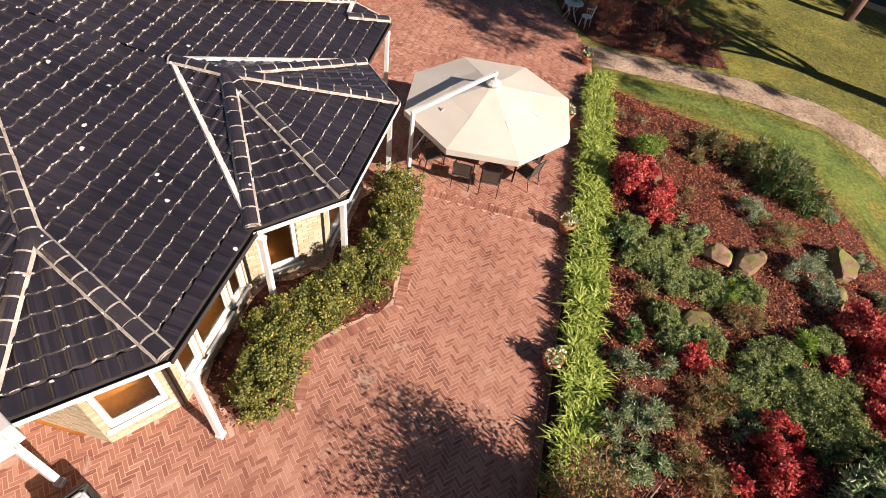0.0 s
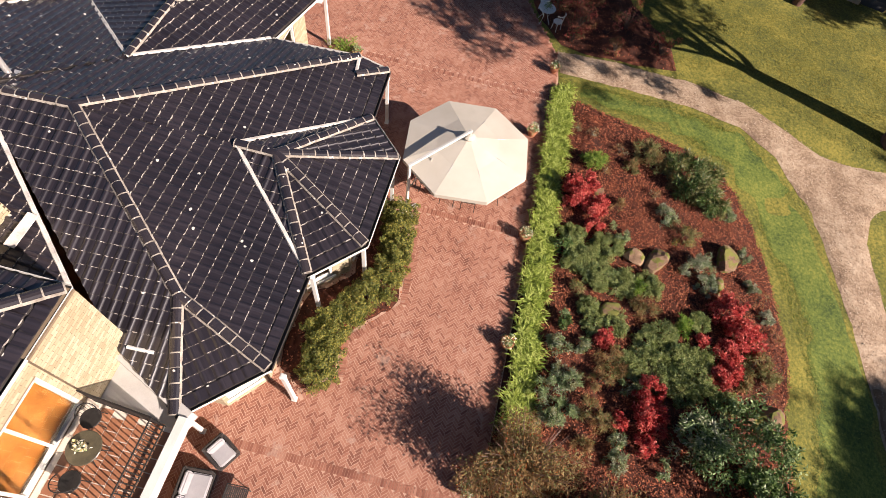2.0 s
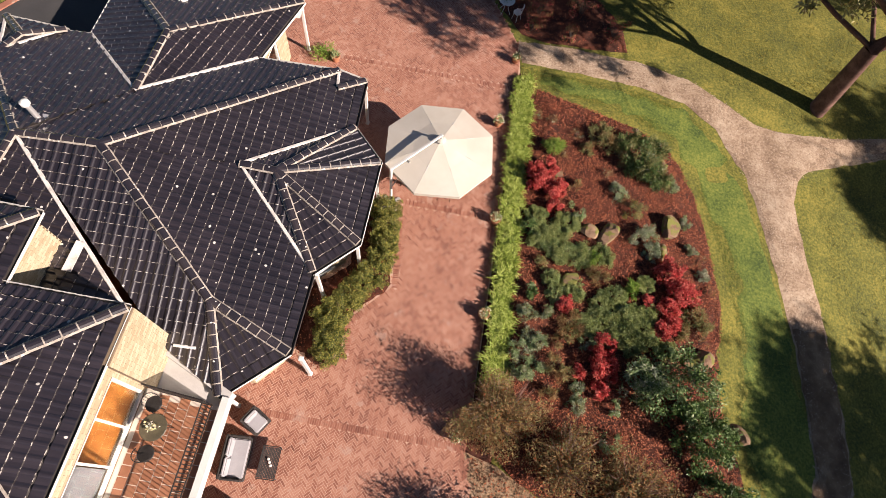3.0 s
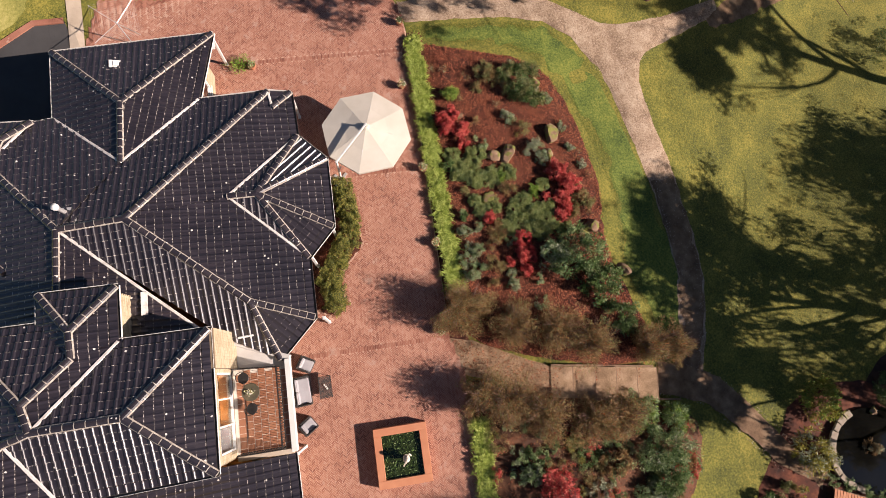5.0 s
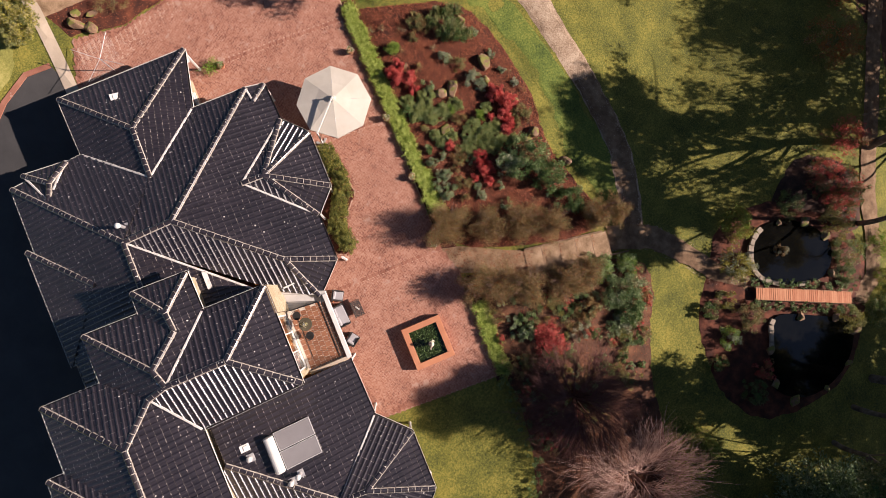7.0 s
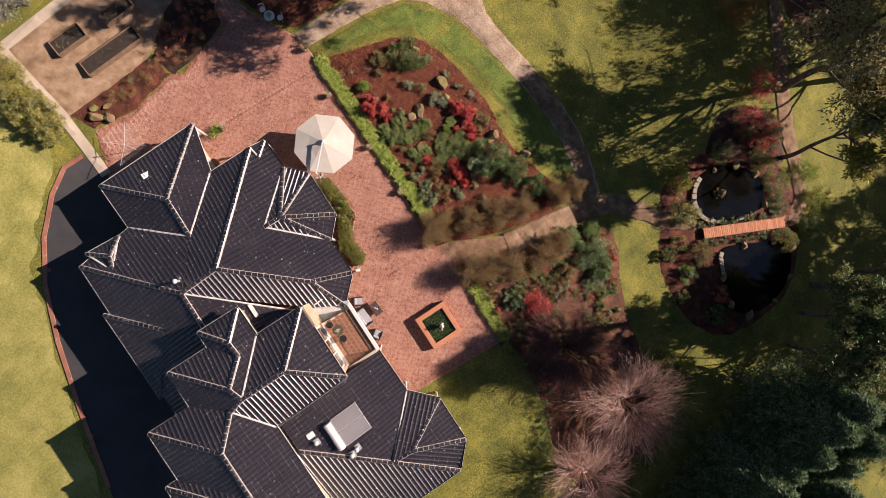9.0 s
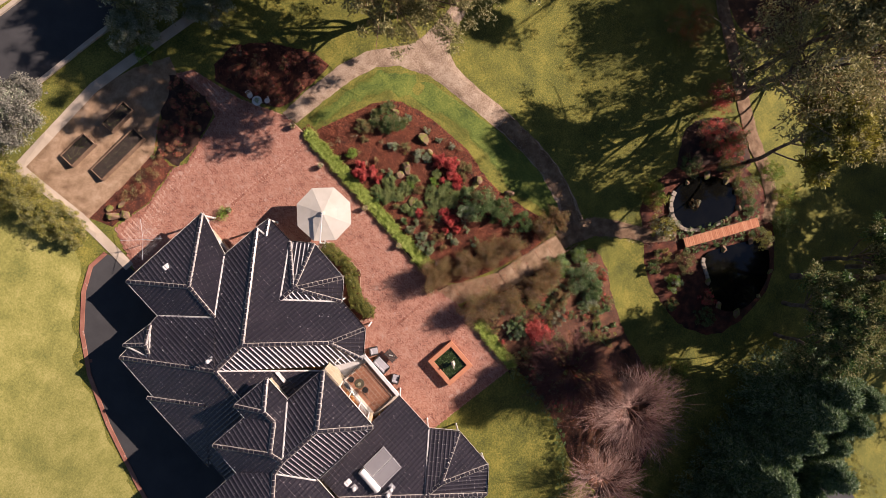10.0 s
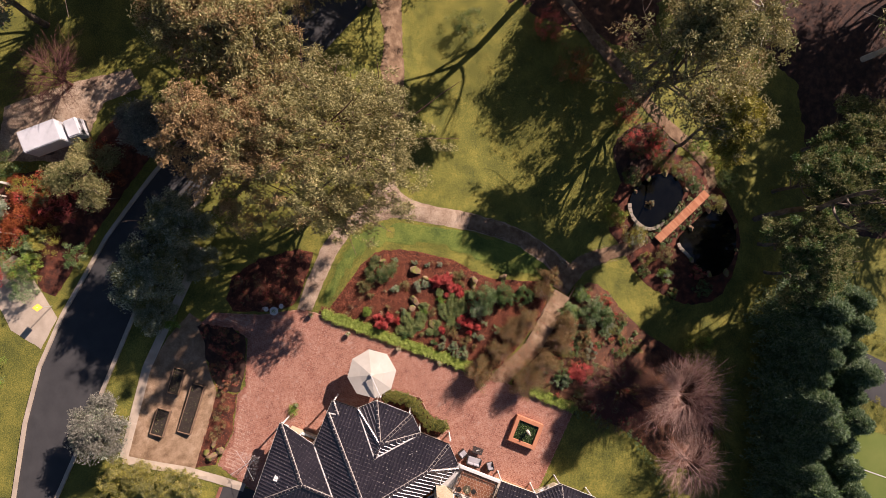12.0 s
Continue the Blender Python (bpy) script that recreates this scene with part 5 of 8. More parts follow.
part("base_plate", g, M_SILVER, umb)

# dining set under it
table = thing("dining_table", flat(2.3, 12.15, TURN), "dark outdoor dining table with a slim metal frame", "table")
g = Geo()
g.box((0, 0, 0.725), (2.2, 1.05, 0.035))
part("tabletop", soft(g.mesh("tabletop", M_SLING), 0.015), None, table)
for sx in (-1, 1):
    for sy in (-1, 1):
        g = Geo()
        g.tube([(sx * 1.0, sy * 0.44, 0), (sx * 1.0, sy * 0.44, 0.71)], 0.022, 6)
        part("leg", g, M_IRON, table)


def dining_chair(at):
    c = thing("dining_chair", at, "dark metal outdoor chair with brown sling seat", "chair", "chairs round the table")
    g = Geo()
    g.box((0, 0.0, 0.43), (0.48, 0.46, 0.025), tilt=(radians(4), 0, 0))
    part("seat", soft(g.mesh("seat", M_SLING), 0.008), None, c)
    g = Geo()
    g.box((0, -0.27, 0.70), (0.46, 0.02, 0.46), tilt=(radians(12), 0, 0))
    part("backrest", soft(g.mesh("backrest", M_SLING), 0.006), None, c)
    for s in (-1, 1):
        g = Geo()
        g.tube([(s * 0.26, 0.24, 0), (s * 0.26, 0.22, 0.63), (s * 0.26, 0.1, 0.66), (s * 0.26, -0.22, 0.64)], 0.013, 5)
        part("front_leg", g, M_IRON, c)
        g = Geo()
        g.tube([(s * 0.25, -0.30, 0), (s * 0.25, -0.22, 0.42), (s * 0.25, -0.33, 0.94)], 0.013, 5)
        part("back_leg", g, M_IRON, c)
    g = Geo()
    g.tube([(-0.25, -0.33, 0.94), (0.25, -0.33, 0.94)], 0.014, 5)
    part("top_rail", g, M_IRON, c)
    return c


ch = None
for du, dv, a in ((-0.35, -0.98, 0), (0.42, -1.0, 4), (1.35, -0.35, 60), (-1.35, -0.6, -55), (-0.4, 0.85, 180), (0.4, 0.85, 176), (1.4, 0.4, 95), (-1.45, 0.55, -100)):
    p = Vector((2.3, 12.15, 0)) + EU * du + EV * dv
    m = flat(p.x, p.y, TURN + radians(a))
    ch = dining_chair(m) if ch is None else copy_thing(ch, m)


# flower pots along the strap-leaf border
def flower_pot(x, y, size=1.0, flowers=True, label="terracotta pot with pale flowers on the brick patio"):
    p = thing("flower_pot", flat(x, y), label, "flower pot", "flower pots on the patio")
    g = Geo()
    g.lathe([(0.12 * size, 0), (0.17 * size, 0.24 * size), (0.195 * size, 0.24 * size), (0.195 * size, 0.30 * size), (0.165 * size, 0.30 * size), (0.15 * size, 0.25 * size), (0.0, 0.25 * size)], 14)
    part("pot", g, M_TERRA, p)
    r = np.random.default_rng(int(abs(x * 100)))
    P, D_ = blob_points(r, 160, (0, 0, 0.30 * size), (0.2 * size, 0.2 * size, 0.17 * size), 0.4, 0.3, 0.0)
    part("plant", quads("plant", leaf_quads(r, P, 0.08, 0.04, D_), [L_GREEN]), None, p)
    if flowers:
        P, D_ = blob_points(r, 46, (0, 0, 0.34 * size), (0.19 * size, 0.19 * size, 0.17 * size), 0.9, 0.3, 0.1)
        tagged(part("flower_head", quads("flower_head", leaf_quads(r, P, 0.07, 0.07, D_), [L_FLOWER]), None, p), "pale flower cluster", kind="stuff")
    return p


for x, y in ((4.42, 9.72), (3.46, 5.72), (5.2, 14.6), (2.0, 1.42)):
    flower_pot(x, y, 1.15)
flower_pot(6.55, 18.3, 1.1, True, "terracotta pot at the mouth of the gravel path")
flower_pot(-1.95, 18.45, 1.15, False, "terracotta pot with a leafy plant beside the verandah post")
p = thing("potted_plant", flat(-2.5, 18.75), "trailing green plant with yellow tips beside the post", "plant")
r = np.random.default_rng(8)
P, D_ = blob_points(r, 420, (0, 0, 0.15), (0.6, 0.45, 0.35), 0.3, 0.3, -0.1)
part("foliage", quads("foliage", leaf_quads(r, P, 0.22, 0.03, D_), [L_LIME]), None, p)


# lounge set beside the balcony
def lounge(name, at, width, label, pads):
    s = thing(name, at, label, "sofa" if width > 1.2 else "armchair", "lounge set on the patio")
    g = Geo()
    g.box((0, 0, 0.16), (width, 0.82, 0.26))
    part("seat_frame", soft(g.mesh("seat_frame", M_WICKER), 0.03, 2), None, s)
    g = Geo()
    g.box((0, -0.38, 0.46), (width, 0.1, 0.50), tilt=(radians(8), 0, 0))
    part("back_frame", soft(g.mesh("back_frame", M_WICKER), 0.03, 2), None, s)
    for k in (-1, 1):
        g = Geo()
        g.box((k * (width / 2 - 0.03), 0, 0.38), (0.09, 0.78, 0.44))
        part("arm_rest", soft(g.mesh("arm_rest", M_WICKER), 0.03, 2), None, s)
    w = (width - 0.2) / pads
    for k in range(pads):
        x = -width / 2 + 0.1 + w * (k + 0.5)
        g = Geo()
        g.box((x, -0.24, 0.56), (w - 0.02, 0.14, 0.36), tilt=(radians(14), 0, 0))
        part("back_cushion", soft(g.mesh("back_cushion", M_CUSHION), 0.05, 3), None, s)
    g = Geo()
    g.box((0, 0.09, 0.35), (width - 0.2, 0.62, 0.13))
    part("seat_cushion", soft(g.mesh("seat_cushion", M_CUSHION), 0.04, 3), None, s)
    for k in (-1, 1):
        for j in (-1, 1):
            g = Geo()
            g.box((k * (width / 2 - 0.08), j * 0.34, 0.025), (0.06, 0.06, 0.05))
            part("foot", g, M_IRON, s)
    return s


def uvm(u, v, turn, z=0.0):
    return Matrix.Translation(W(u, v, z)) @ Matrix.Rotation(TURN + radians(turn), 4, "Z")


lounge("armchair", uvm(-5.15, 1.2, -120) @ Matrix.Scale(0.8, 4), 0.82, "dark wicker armchair with grey cushions on the patio", 1)
lounge("sofa", uvm(-5.42, -0.02, -86) @ Matrix.Scale(0.88, 4), 1.55, "dark wicker two-seat sofa with grey cushions", 2)
lounge("armchair", uvm(-5.3, -1.64, -55) @ Matrix.Scale(0.8, 4), 0.82, "dark wicker armchair with grey cushions below the balcony", 1)
ct = thing("coffee_table", uvm(-4.34, 0.02, 2), "low slatted dark outdoor table with small ornaments", "table")
for k in range(11):
    g = Geo()
    g.box((-0.25 + k * 0.05, 0, 0.40), (0.042, 0.95, 0.02))
    part("slat", g, M_WICKER, ct)
g = Geo()
for a, b in (((-0.29, -0.5), (0.29, -0.5)), ((0.29, -0.5), (0.29, 0.5)), ((0.29, 0.5), (-0.29, 0.5)), ((-0.29, 0.5), (-0.29, -0.5))):
    g.tube([(*a, 0.395), (*b, 0.395)], 0.016, 5)
part("table_frame", g, M_IRON, ct)
for k in (-1, 1):
    for j in (-1, 1):
        g = Geo()
        g.tube([(k * 0.27, j * 0.46, 0), (k * 0.27, j * 0.46, 0.39)], 0.014, 5)
        part("leg", g, M_IRON, ct)
for k in range(3):
    g = Geo()
    g.lathe([(0.035, 0), (0.05, 0.03), (0.03, 0.08), (0.0, 0.085)], 9)
    tagged(part("ornament", g, M_WHITE, at=uvm(-4.37 + 0.06 * k, 0.12 - 0.09 * k, 0, 0.411)), "small pale ornament on the coffee table", "ornament", "ornaments on the table")

# balcony table and chairs
bt = thing("bistro_table", uvm(-7.05, 0.3, 0, ZB), "round dark iron bistro table on the tiled balcony", "table")
g = Geo()
g.lathe([(0.0, 0.70), (0.36, 0.70), (0.375, 0.715), (0.36, 0.73), (0.0, 0.73)], 20)
part("tabletop", g, surface("bistro_top", [(0.05, 0.045, 0.03), (0.12, 0.10, 0.06)], 4, 0.3, 0.1), bt)
for k in range(4):
    a = k * math.pi / 2 + 0.4
    g = Geo()
    g.tube([(0.3 * math.cos(a), 0.3 * math.sin(a), 0), (0.12 * math.cos(a), 0.12 * math.sin(a), 0.35), (0.25 * math.cos(a), 0.25 * math.sin(a), 0.7)], 0.013, 5)
    part("leg", g, M_IRON, bt)
vase = thing("flower_bowl", uvm(-7.05, 0.3, 0, ZB + 0.73), "bowl of cream flowers on the bistro table", "flowers")
g = Geo()
g.lathe([(0.06, 0), (0.1, 0.06), (0.09, 0.07)], 10)
part("bowl", g, M_WHITE, vase)
P, D_ = blob_points(r, 70, (0, 0, 0.09), (0.16, 0.14, 0.11), 0.5, 0.3, 0.0)
part("flower_head", quads("flower_head", leaf_quads(r, P, 0.08, 0.07, D_), [L_FLOWER, L_GREEN], (r.uniform(size=len(P)) < 0.35)), None, vase)


def iron_chair(at):
    c = thing("bistro_chair", at, "black wrought-iron chair with a wire back", "chair", "balcony chairs")
    g = Geo()
    g.lathe([(0.0, 0.43), (0.22, 0.44), (0.235, 0.45), (0.22, 0.46), (0.0, 0.455)], 14)
    part("seat", g, M_IRON, c)
    g = Geo()
    arc = [(0.25 * math.cos(t), 0.25 * math.sin(t), 0.62 + 0.1 * math.sin(t) * (math.sin(t) < 0) * -2) for t in (math.pi * (1 + k / 10) for k in range(11))]
    g.tube(arc, 0.014, 5)
    part("back_rail", g, M_IRON, c)
    for k in range(9):
        t = math.pi * (1 + (k + 1) / 10)
        g = Geo()
        g.tube([(0.22 * math.cos(t), 0.22 * math.sin(t), 0.45), arc[k + 1]], 0.006, 4)
        part("back_wire", g, M_IRON, c)
    for k in range(4):
        a = math.pi / 4 + k * math.pi / 2
        g = Geo()
        g.tube([(0.24 * math.cos(a), 0.24 * math.sin(a), 0), (0.19 * math.cos(a), 0.19 * math.sin(a), 0.44)], 0.012, 5)
        part("leg", g, M_IRON, c)
    return c


bc = iron_chair(uvm(-7.38, 0.92, 205, ZB))
copy_thing(bc, uvm(-7.1, -0.38, -20, ZB))

# square planter pond with a statue
FU0, FU1, FV0, FV1, FH = -2.36, 0.16, -4.95, -2.26, 0.56
basin = thing("planter_pond", Matrix.Identity(4), "square terracotta rendered pond with a weedy dark surface", "pond")
t_ = 0.36
for k, (u0, u1, v0, v1) in enumerate(((FU0, FU1, FV0, FV0 + t_), (FU0, FU1, FV1 - t_, FV1), (FU0, FU0 + t_, FV0 + t_, FV1 - t_), (FU1 - t_, FU1, FV0 + t_, FV1 - t_))):
    g = Geo()
    g.box(W((u0 + u1) / 2, (v0 + v1) / 2, FH / 2), (u1 - u0, v1 - v0, FH), TURN)
    part("basin_wall", soft(g.mesh("basin_wall", M_RENDER), 0.012), None, basin)
g = Geo()
g.box(W((FU0 + FU1) / 2, (FV0 + FV1) / 2, 0.19), (FU1 - FU0 - 2 * t_, FV1 - FV0 - 2 * t_, 0.38), TURN)
part("water", g, M_WATERW, basin, "dark green water with pond weed")
r = np.random.default_rng(12)
n = 900
pu, pv = r.uniform(FU0 + t_, FU1 - t_, n), r.uniform(FV0 + t_, FV1 - t_, n)
P = np.stack([pu * EU.x + pv * EV.x, pu * EU.y + pv * EV.y, np.full(n, 0.385)], 1)
weed = part("water_weed", quads("water_weed", leaf_quads(r, P, 0.10, 0.05, np.tile((0, 0, 0.25), (n, 1)), 1.0), [L_DARK, L_GREEN], r.uniform(size=n) < 0.25), None, basin)
tagged(weed, kind="stuff")
statue = Geo()
sc = W(-0.95, -3.75, 0.38)
statue.lathe([(0.16, 0), (0.16, 0.05), (0.10, 0.09), (0.09, 0.2), (0.15, 0.28), (0.17, 0.42), (0.11, 0.55), (0.13, 0.66), (0.07, 0.74), (0.09, 0.80), (0.085, 0.88), (0.0, 0.95)], 12, sc)
statue.tube([sc + Vector((0.05, 0.1, 0.62)), sc + Vector((0.2, 0.16, 0.5)), sc + Vector((0.24, 0.05, 0.36))], [0.05, 0.045, 0.04], 6)
statue.tube([sc + Vector((-0.05, -0.1, 0.62)), sc + Vector((-0.18, -0.16, 0.55)), sc + Vector((-0.2, -0.2, 0.7))], [0.05, 0.045, 0.04], 6)
tagged(part("statue", statue, surface("pale_stone", [(0.5, 0.44, 0.34), (0.68, 0.62, 0.5)], 6, 0.9, 0.4)), "small pale stone statue standing in the pond", "statue")


# white cast-iron garden set
def white_chair(at):
    c = thing("garden_chair", at, "ornate white cast-iron garden chair", "chair", "white garden set")
    g = Geo()
    g.lathe([(0.0, 0.42), (0.21, 0.43), (0.22, 0.445), (0.0, 0.45)], 12)
    part("seat", g, M_WHITE, c)
    for k in range(7):
        t = math.pi * (1.15 + 0.7 * k / 6)
        g = Geo()
        g.tube([(0.2 * math.cos(t), 0.2 * math.sin(t), 0.44), (0.25 * math.cos(t), 0.25 * math.sin(t), 0.85)], 0.011, 4)
        part("back_bar", g, M_WHITE, c)
    g = Geo()
    g.tube([(0.26 * math.cos(t), 0.26 * math.sin(t), 0.86) for t in (math.pi * (1.1 + 0.8 * k / 8) for k in range(9))], 0.02, 5)
    part("top_rail", g, M_WHITE, c)
    for k in range(4):
        a = math.pi / 4 + k * math.pi / 2
        g = Geo()
        g.tube([(0.22 * math.cos(a), 0.22 * math.sin(a), 0), (0.17 * math.cos(a), 0.17 * math.sin(a), 0.43)], 0.015, 5)
        part("leg", g, M_WHITE, c)
    return c


wc = white_chair(flat(6.55, 22.45, 2.2))
copy_thing(wc, flat(7.0, 21.1, 0.6))
wt = thing("garden_table", flat(6.5, 21.65), "ornate white cast-iron garden table", "table", "white garden set")
g = Geo()
g.lathe([(0.0, 0.66), (0.38, 0.67), (0.40, 0.69), (0.0, 0.69)], 18)
part("tabletop", g, M_WHITE, wt)
for k in range(4):
    a = math.pi / 4 + k * math.pi / 2
    g = Geo()
    g.tube([(0.32 * math.cos(a), 0.32 * math.sin(a), 0), (0.14 * math.cos(a), 0.14 * math.sin(a), 0.3), (0.26 * math.cos(a), 0.26 * math.sin(a), 0.66)], 0.018, 5)
    part("leg", g, M_WHITE, wt)
pp = thing("potted_plant", flat(6.5, 21.65, 0, 0.69), "small green pot plant on the white table", "plant")
P, D_ = blob_points(r, 110, (0, 0, 0.09), (0.2, 0.2, 0.16), 0.3, 0.3, 0.0)
part("foliage", quads("foliage", leaf_quads(r, P, 0.1, 0.04, D_), [L_GREEN]), None, pp)

# rotary clothes hoist
ho = thing("clothes_hoist", flat(-7.4, 22.0, radians(38)), "rotary clothes hoist with four arms and thin lines", "clothes hoist")
g = Geo()
g.tube([(0, 0, 0), (0, 0, 1.9)], 0.028, 7)
part("post", g, M_SILVER, ho)
tips = [(1.55 * math.cos(a), 1.55 * math.sin(a), 2.02) for a in (k * math.pi / 2 for k in range(4))]
for p in tips:
    g = Geo()
    g.tube([(0, 0, 1.75), p], 0.016, 5)
    part("arm", g, M_SILVER, ho)
for k in range(9):
    s = 0.3 + 0.7 * k / 8
    g = Geo()
    q = [(p[0] * s, p[1] * s, 1.76 + 0.25 * s) for p in tips]
    g.tube(q + [q[0]], 0.0035, 3, caps=False)
    part("line", g, M_CAPPING, ho)


# raised timber beds in the kitchen garden
def raised_bed(cx, cy, length, width, turn, label):
    b = thing("raised_bed", flat(cx, cy, turn, ground_z(cx, cy)), label, "raised bed", "raised beds in the kitchen garden")
    for k in (-1, 1):
        g = Geo()
        g.box((0, k * (width / 2 - 0.03), 0.2), (length, 0.06, 0.5))
        part("side_board", soft(g.mesh("side_board", M_SLEEPER), 0.006), None, b)
        g = Geo()
        g.box((k * (length / 2 - 0.03), 0, 0.2), (0.06, width - 0.12, 0.5))
        part("end_board", soft(g.mesh("end_board", M_SLEEPER), 0.006), None, b)
    g = Geo()
    g.box((0, 0, 0.13), (length - 0.12, width - 0.12, 0.4))
    part("soil", g, surface("dark_soil", [(0.02, 0.014, 0.01), (0.05, 0.035, 0.025)], 3, 0.95, 0.8, 30), b)
    q = np.random.default_rng(int(length * 10))
    P = np.stack([q.uniform(-length / 2 + 0.1, length / 2 - 0.1, 220), q.uniform(-width / 2 + 0.1, width / 2 - 0.1, 220), np.full(220, 0.33)], 1)
    tagged(part("seedling_row", quads("seedling_row", leaf_quads(q, P, 0.12, 0.03, np.tile((0, 0, 0.6), (220, 1))), [L_OLIVE]), None, b), "dry olive seedlings", kind="stuff")


raised_bed(-0.85, 29.45, 2.4, 1.05, radians(172), "dark timber raised vegetable bed on gravel")
raised_bed(-4.65, 30.25, 2.45, 1.2, radians(171), "timber raised bed with dry seedlings on gravel")
raised_bed(-3.25, 27.85, 4.6, 1.2, radians(171), "long dark timber raised bed on gravel")


# ---- planting ----
def foliage_mesh(name, seed, n, radii, leaf, mats, shares=None, lift=0.0, shell=0.45, lump=0.3, low=-0.25, spread=1.0, clump=0.3):
    """Leaves gathered in clumps over a lumpy mound, with gaps between the clumps."""
    r = np.random.default_rng(seed)
    if not clump:
        P, out = blob_points(r, n, (0, 0, lift), radii, shell, lump, low)
        idx = np.searchsorted(np.cumsum(shares)[:-1], r.uniform(size=len(P))) if len(mats) > 1 else None
        return quads(name, leaf_quads(r, P, leaf[0], leaf[1], out, spread), mats, idx)
    m = int(np.clip(n / 55, 9, 110))
    C, out = blob_points(r, m, (0, 0, lift), radii, max(shell, 0.5), lump, low)
    m = len(C)
    k = r.integers(0, m, n)
    size = min(radii[0], radii[1]) * clump * r.uniform(0.6, 1.3, m) * (9 / m) ** 0.18
    d = r.normal(size=(n, 3))
    d /= np.linalg.norm(d, axis=1)[:, None]
    P = C[k] + d * (size[k] * r.uniform(0.35, 1.0, n) ** 0.5)[:, None] * np.array((1, 1, 0.8))
    P[:, 2] = np.maximum(P[:, 2], 0.0)
    idx = None
    if len(mats) > 1:
        idx = np.searchsorted(np.cumsum(shares)[:-1], np.clip(r.uniform(size=m)[k] * 0.6 + r.uniform(size=n) * 0.4, 0, 0.999))
    return quads(name, leaf_quads(r, P, leaf[0], leaf[1], d * 0.8 + out[k] * 0.6, spread), mats, idx)


def stems_mesh(seed, n, r, h, mat, thick=0.012):
    q = random.Random(seed)
    g = Geo()
    for k in range(n):
        a = q.uniform(0, 6.28)
        b = q.uniform(0.3, 0.95)
        g.tube([(0.04 * math.cos(a), 0.04 * math.sin(a), 0), (r * b * 0.45 * math.cos(a), r * b * 0.45 * math.sin(a), h * 0.5), (r * b * math.cos(a + 0.3), r * b * math.sin(a + 0.3), h * q.uniform(0.75, 1.0))], [thick, thick * 0.7, thick * 0.3], 4, caps=False)
    return g.mesh("woody_base", mat)


def shrub(x, y, r, h, mats, label, seed, n=700, leaf=(0.07, 0.035), shares=None, name="shrub", category="shrub", stems=9, z=None, shell=0.45, lump=0.3):
    s = thing(name, flat(x, y, seed * 0.7, (ground_z(x, y) if z is None else z) + 0.03), label, category)
    part("foliage", foliage_mesh("foliage", seed, n, (r, r * 0.92, h * 0.62), leaf, mats, shares, h * 0.42, shell, lump, -0.6), None, s)
    if stems:
        tagged(part("woody_base", stems_mesh(seed, stems, r * 0.8, h * 0.8, M_TRUNK), None, s), "thin woody stems", kind="stuff")
    return s


# strap-leaf border along the patio
def strap_mesh(seed):
    r = np.random.default_rng(seed)
    V = []
    for k in range(200):
        a, ln, o = r.uniform(0, 6.28), r.uniform(0.30, 0.50), r.uniform(0, 0.12)
        d = np.array((math.cos(a), math.sin(a), 0))
        s = np.array((-d[1], d[0], 0)) * 0.016
        lean = r.uniform(0.25, 1.0)
        p = d * o * 0.6 + np.array((r.normal() * 0.09, r.normal() * 0.09, 0.02))
        pts = [p, p + d * ln * lean * 0.35 + np.array((0, 0, ln * 0.62)), p + d * ln * lean * 0.85 + np.array((0, 0, ln * (0.95 - 0.45 * lean)))]
        V.append([pts[0] - s, pts[0] + s, pts[1] + s, pts[1] - s])
        V.append([pts[1] - s, pts[1] + s, pts[2] + s * 0.2, pts[2] - s * 0.2])
    return quads("leaf_tuft", np.array(V), L_HEDGE)


STRAPS = [strap_mesh(k) for k in range(3)]
q = random.Random(2)
for (x0, y0), (x1, y1), label in (((6.75, 16.95), (3.45, 2.75), "clump of bright green strap leaves edging the patio"), ((2.0, -3.45), (0.75, -7.5), "clump of bright green strap leaves in the short border")):
    ln = math.hypot(x1 - x0, y1 - y0)
    dx, dy = (x1 - x0) / ln, (y1 - y0) / ln
    n = int(ln / 0.4)
    for i in range(n + 1):
        for side in (-0.16, 0.16):
            x = x0 + dx * ln * i / n - dy * side + q.uniform(-0.08, 0.08)
            y = y0 + dy * ln * i / n + dx * side + q.uniform(-0.08, 0.08)
            s = q.uniform(0.85, 1.2)
            t = thing("border_plant", flat(x, y, q.uniform(0, 6.28), -0.02) @ Matrix.Scale(s, 4), label, "border plant", "strap-leaf border")
            part("leaf_tuft", STRAPS[(i + int(side > 0)) % 3], None, t)

# glossy shrubs between house and patio
for i, (u, v) in enumerate(((-2.62, 9.85), (-2.45, 9.2), (-2.35, 8.55), (-2.25, 7.9), (-2.38, 7.3), (-2.75, 6.75), (-3.05, 6.15), (-3.4, 5.55), (-3.55, 4.95), (-3.45, 4.4), (-3.4, 3.9))):
    p = W(u, v)
    shrub(p.x, p.y, 0.58 if i < 5 else 0.6, 1.3 - 0.03 * i, [L_SHRUB, L_YELLOW, L_RED], "dense glossy green shrub with yellow-tipped leaves by the house", 40 + i, 5600, (0.056, 0.042), (0.88, 0.11, 0.01), name="hedge_shrub", stems=5, shell=0.6, lump=0.25)

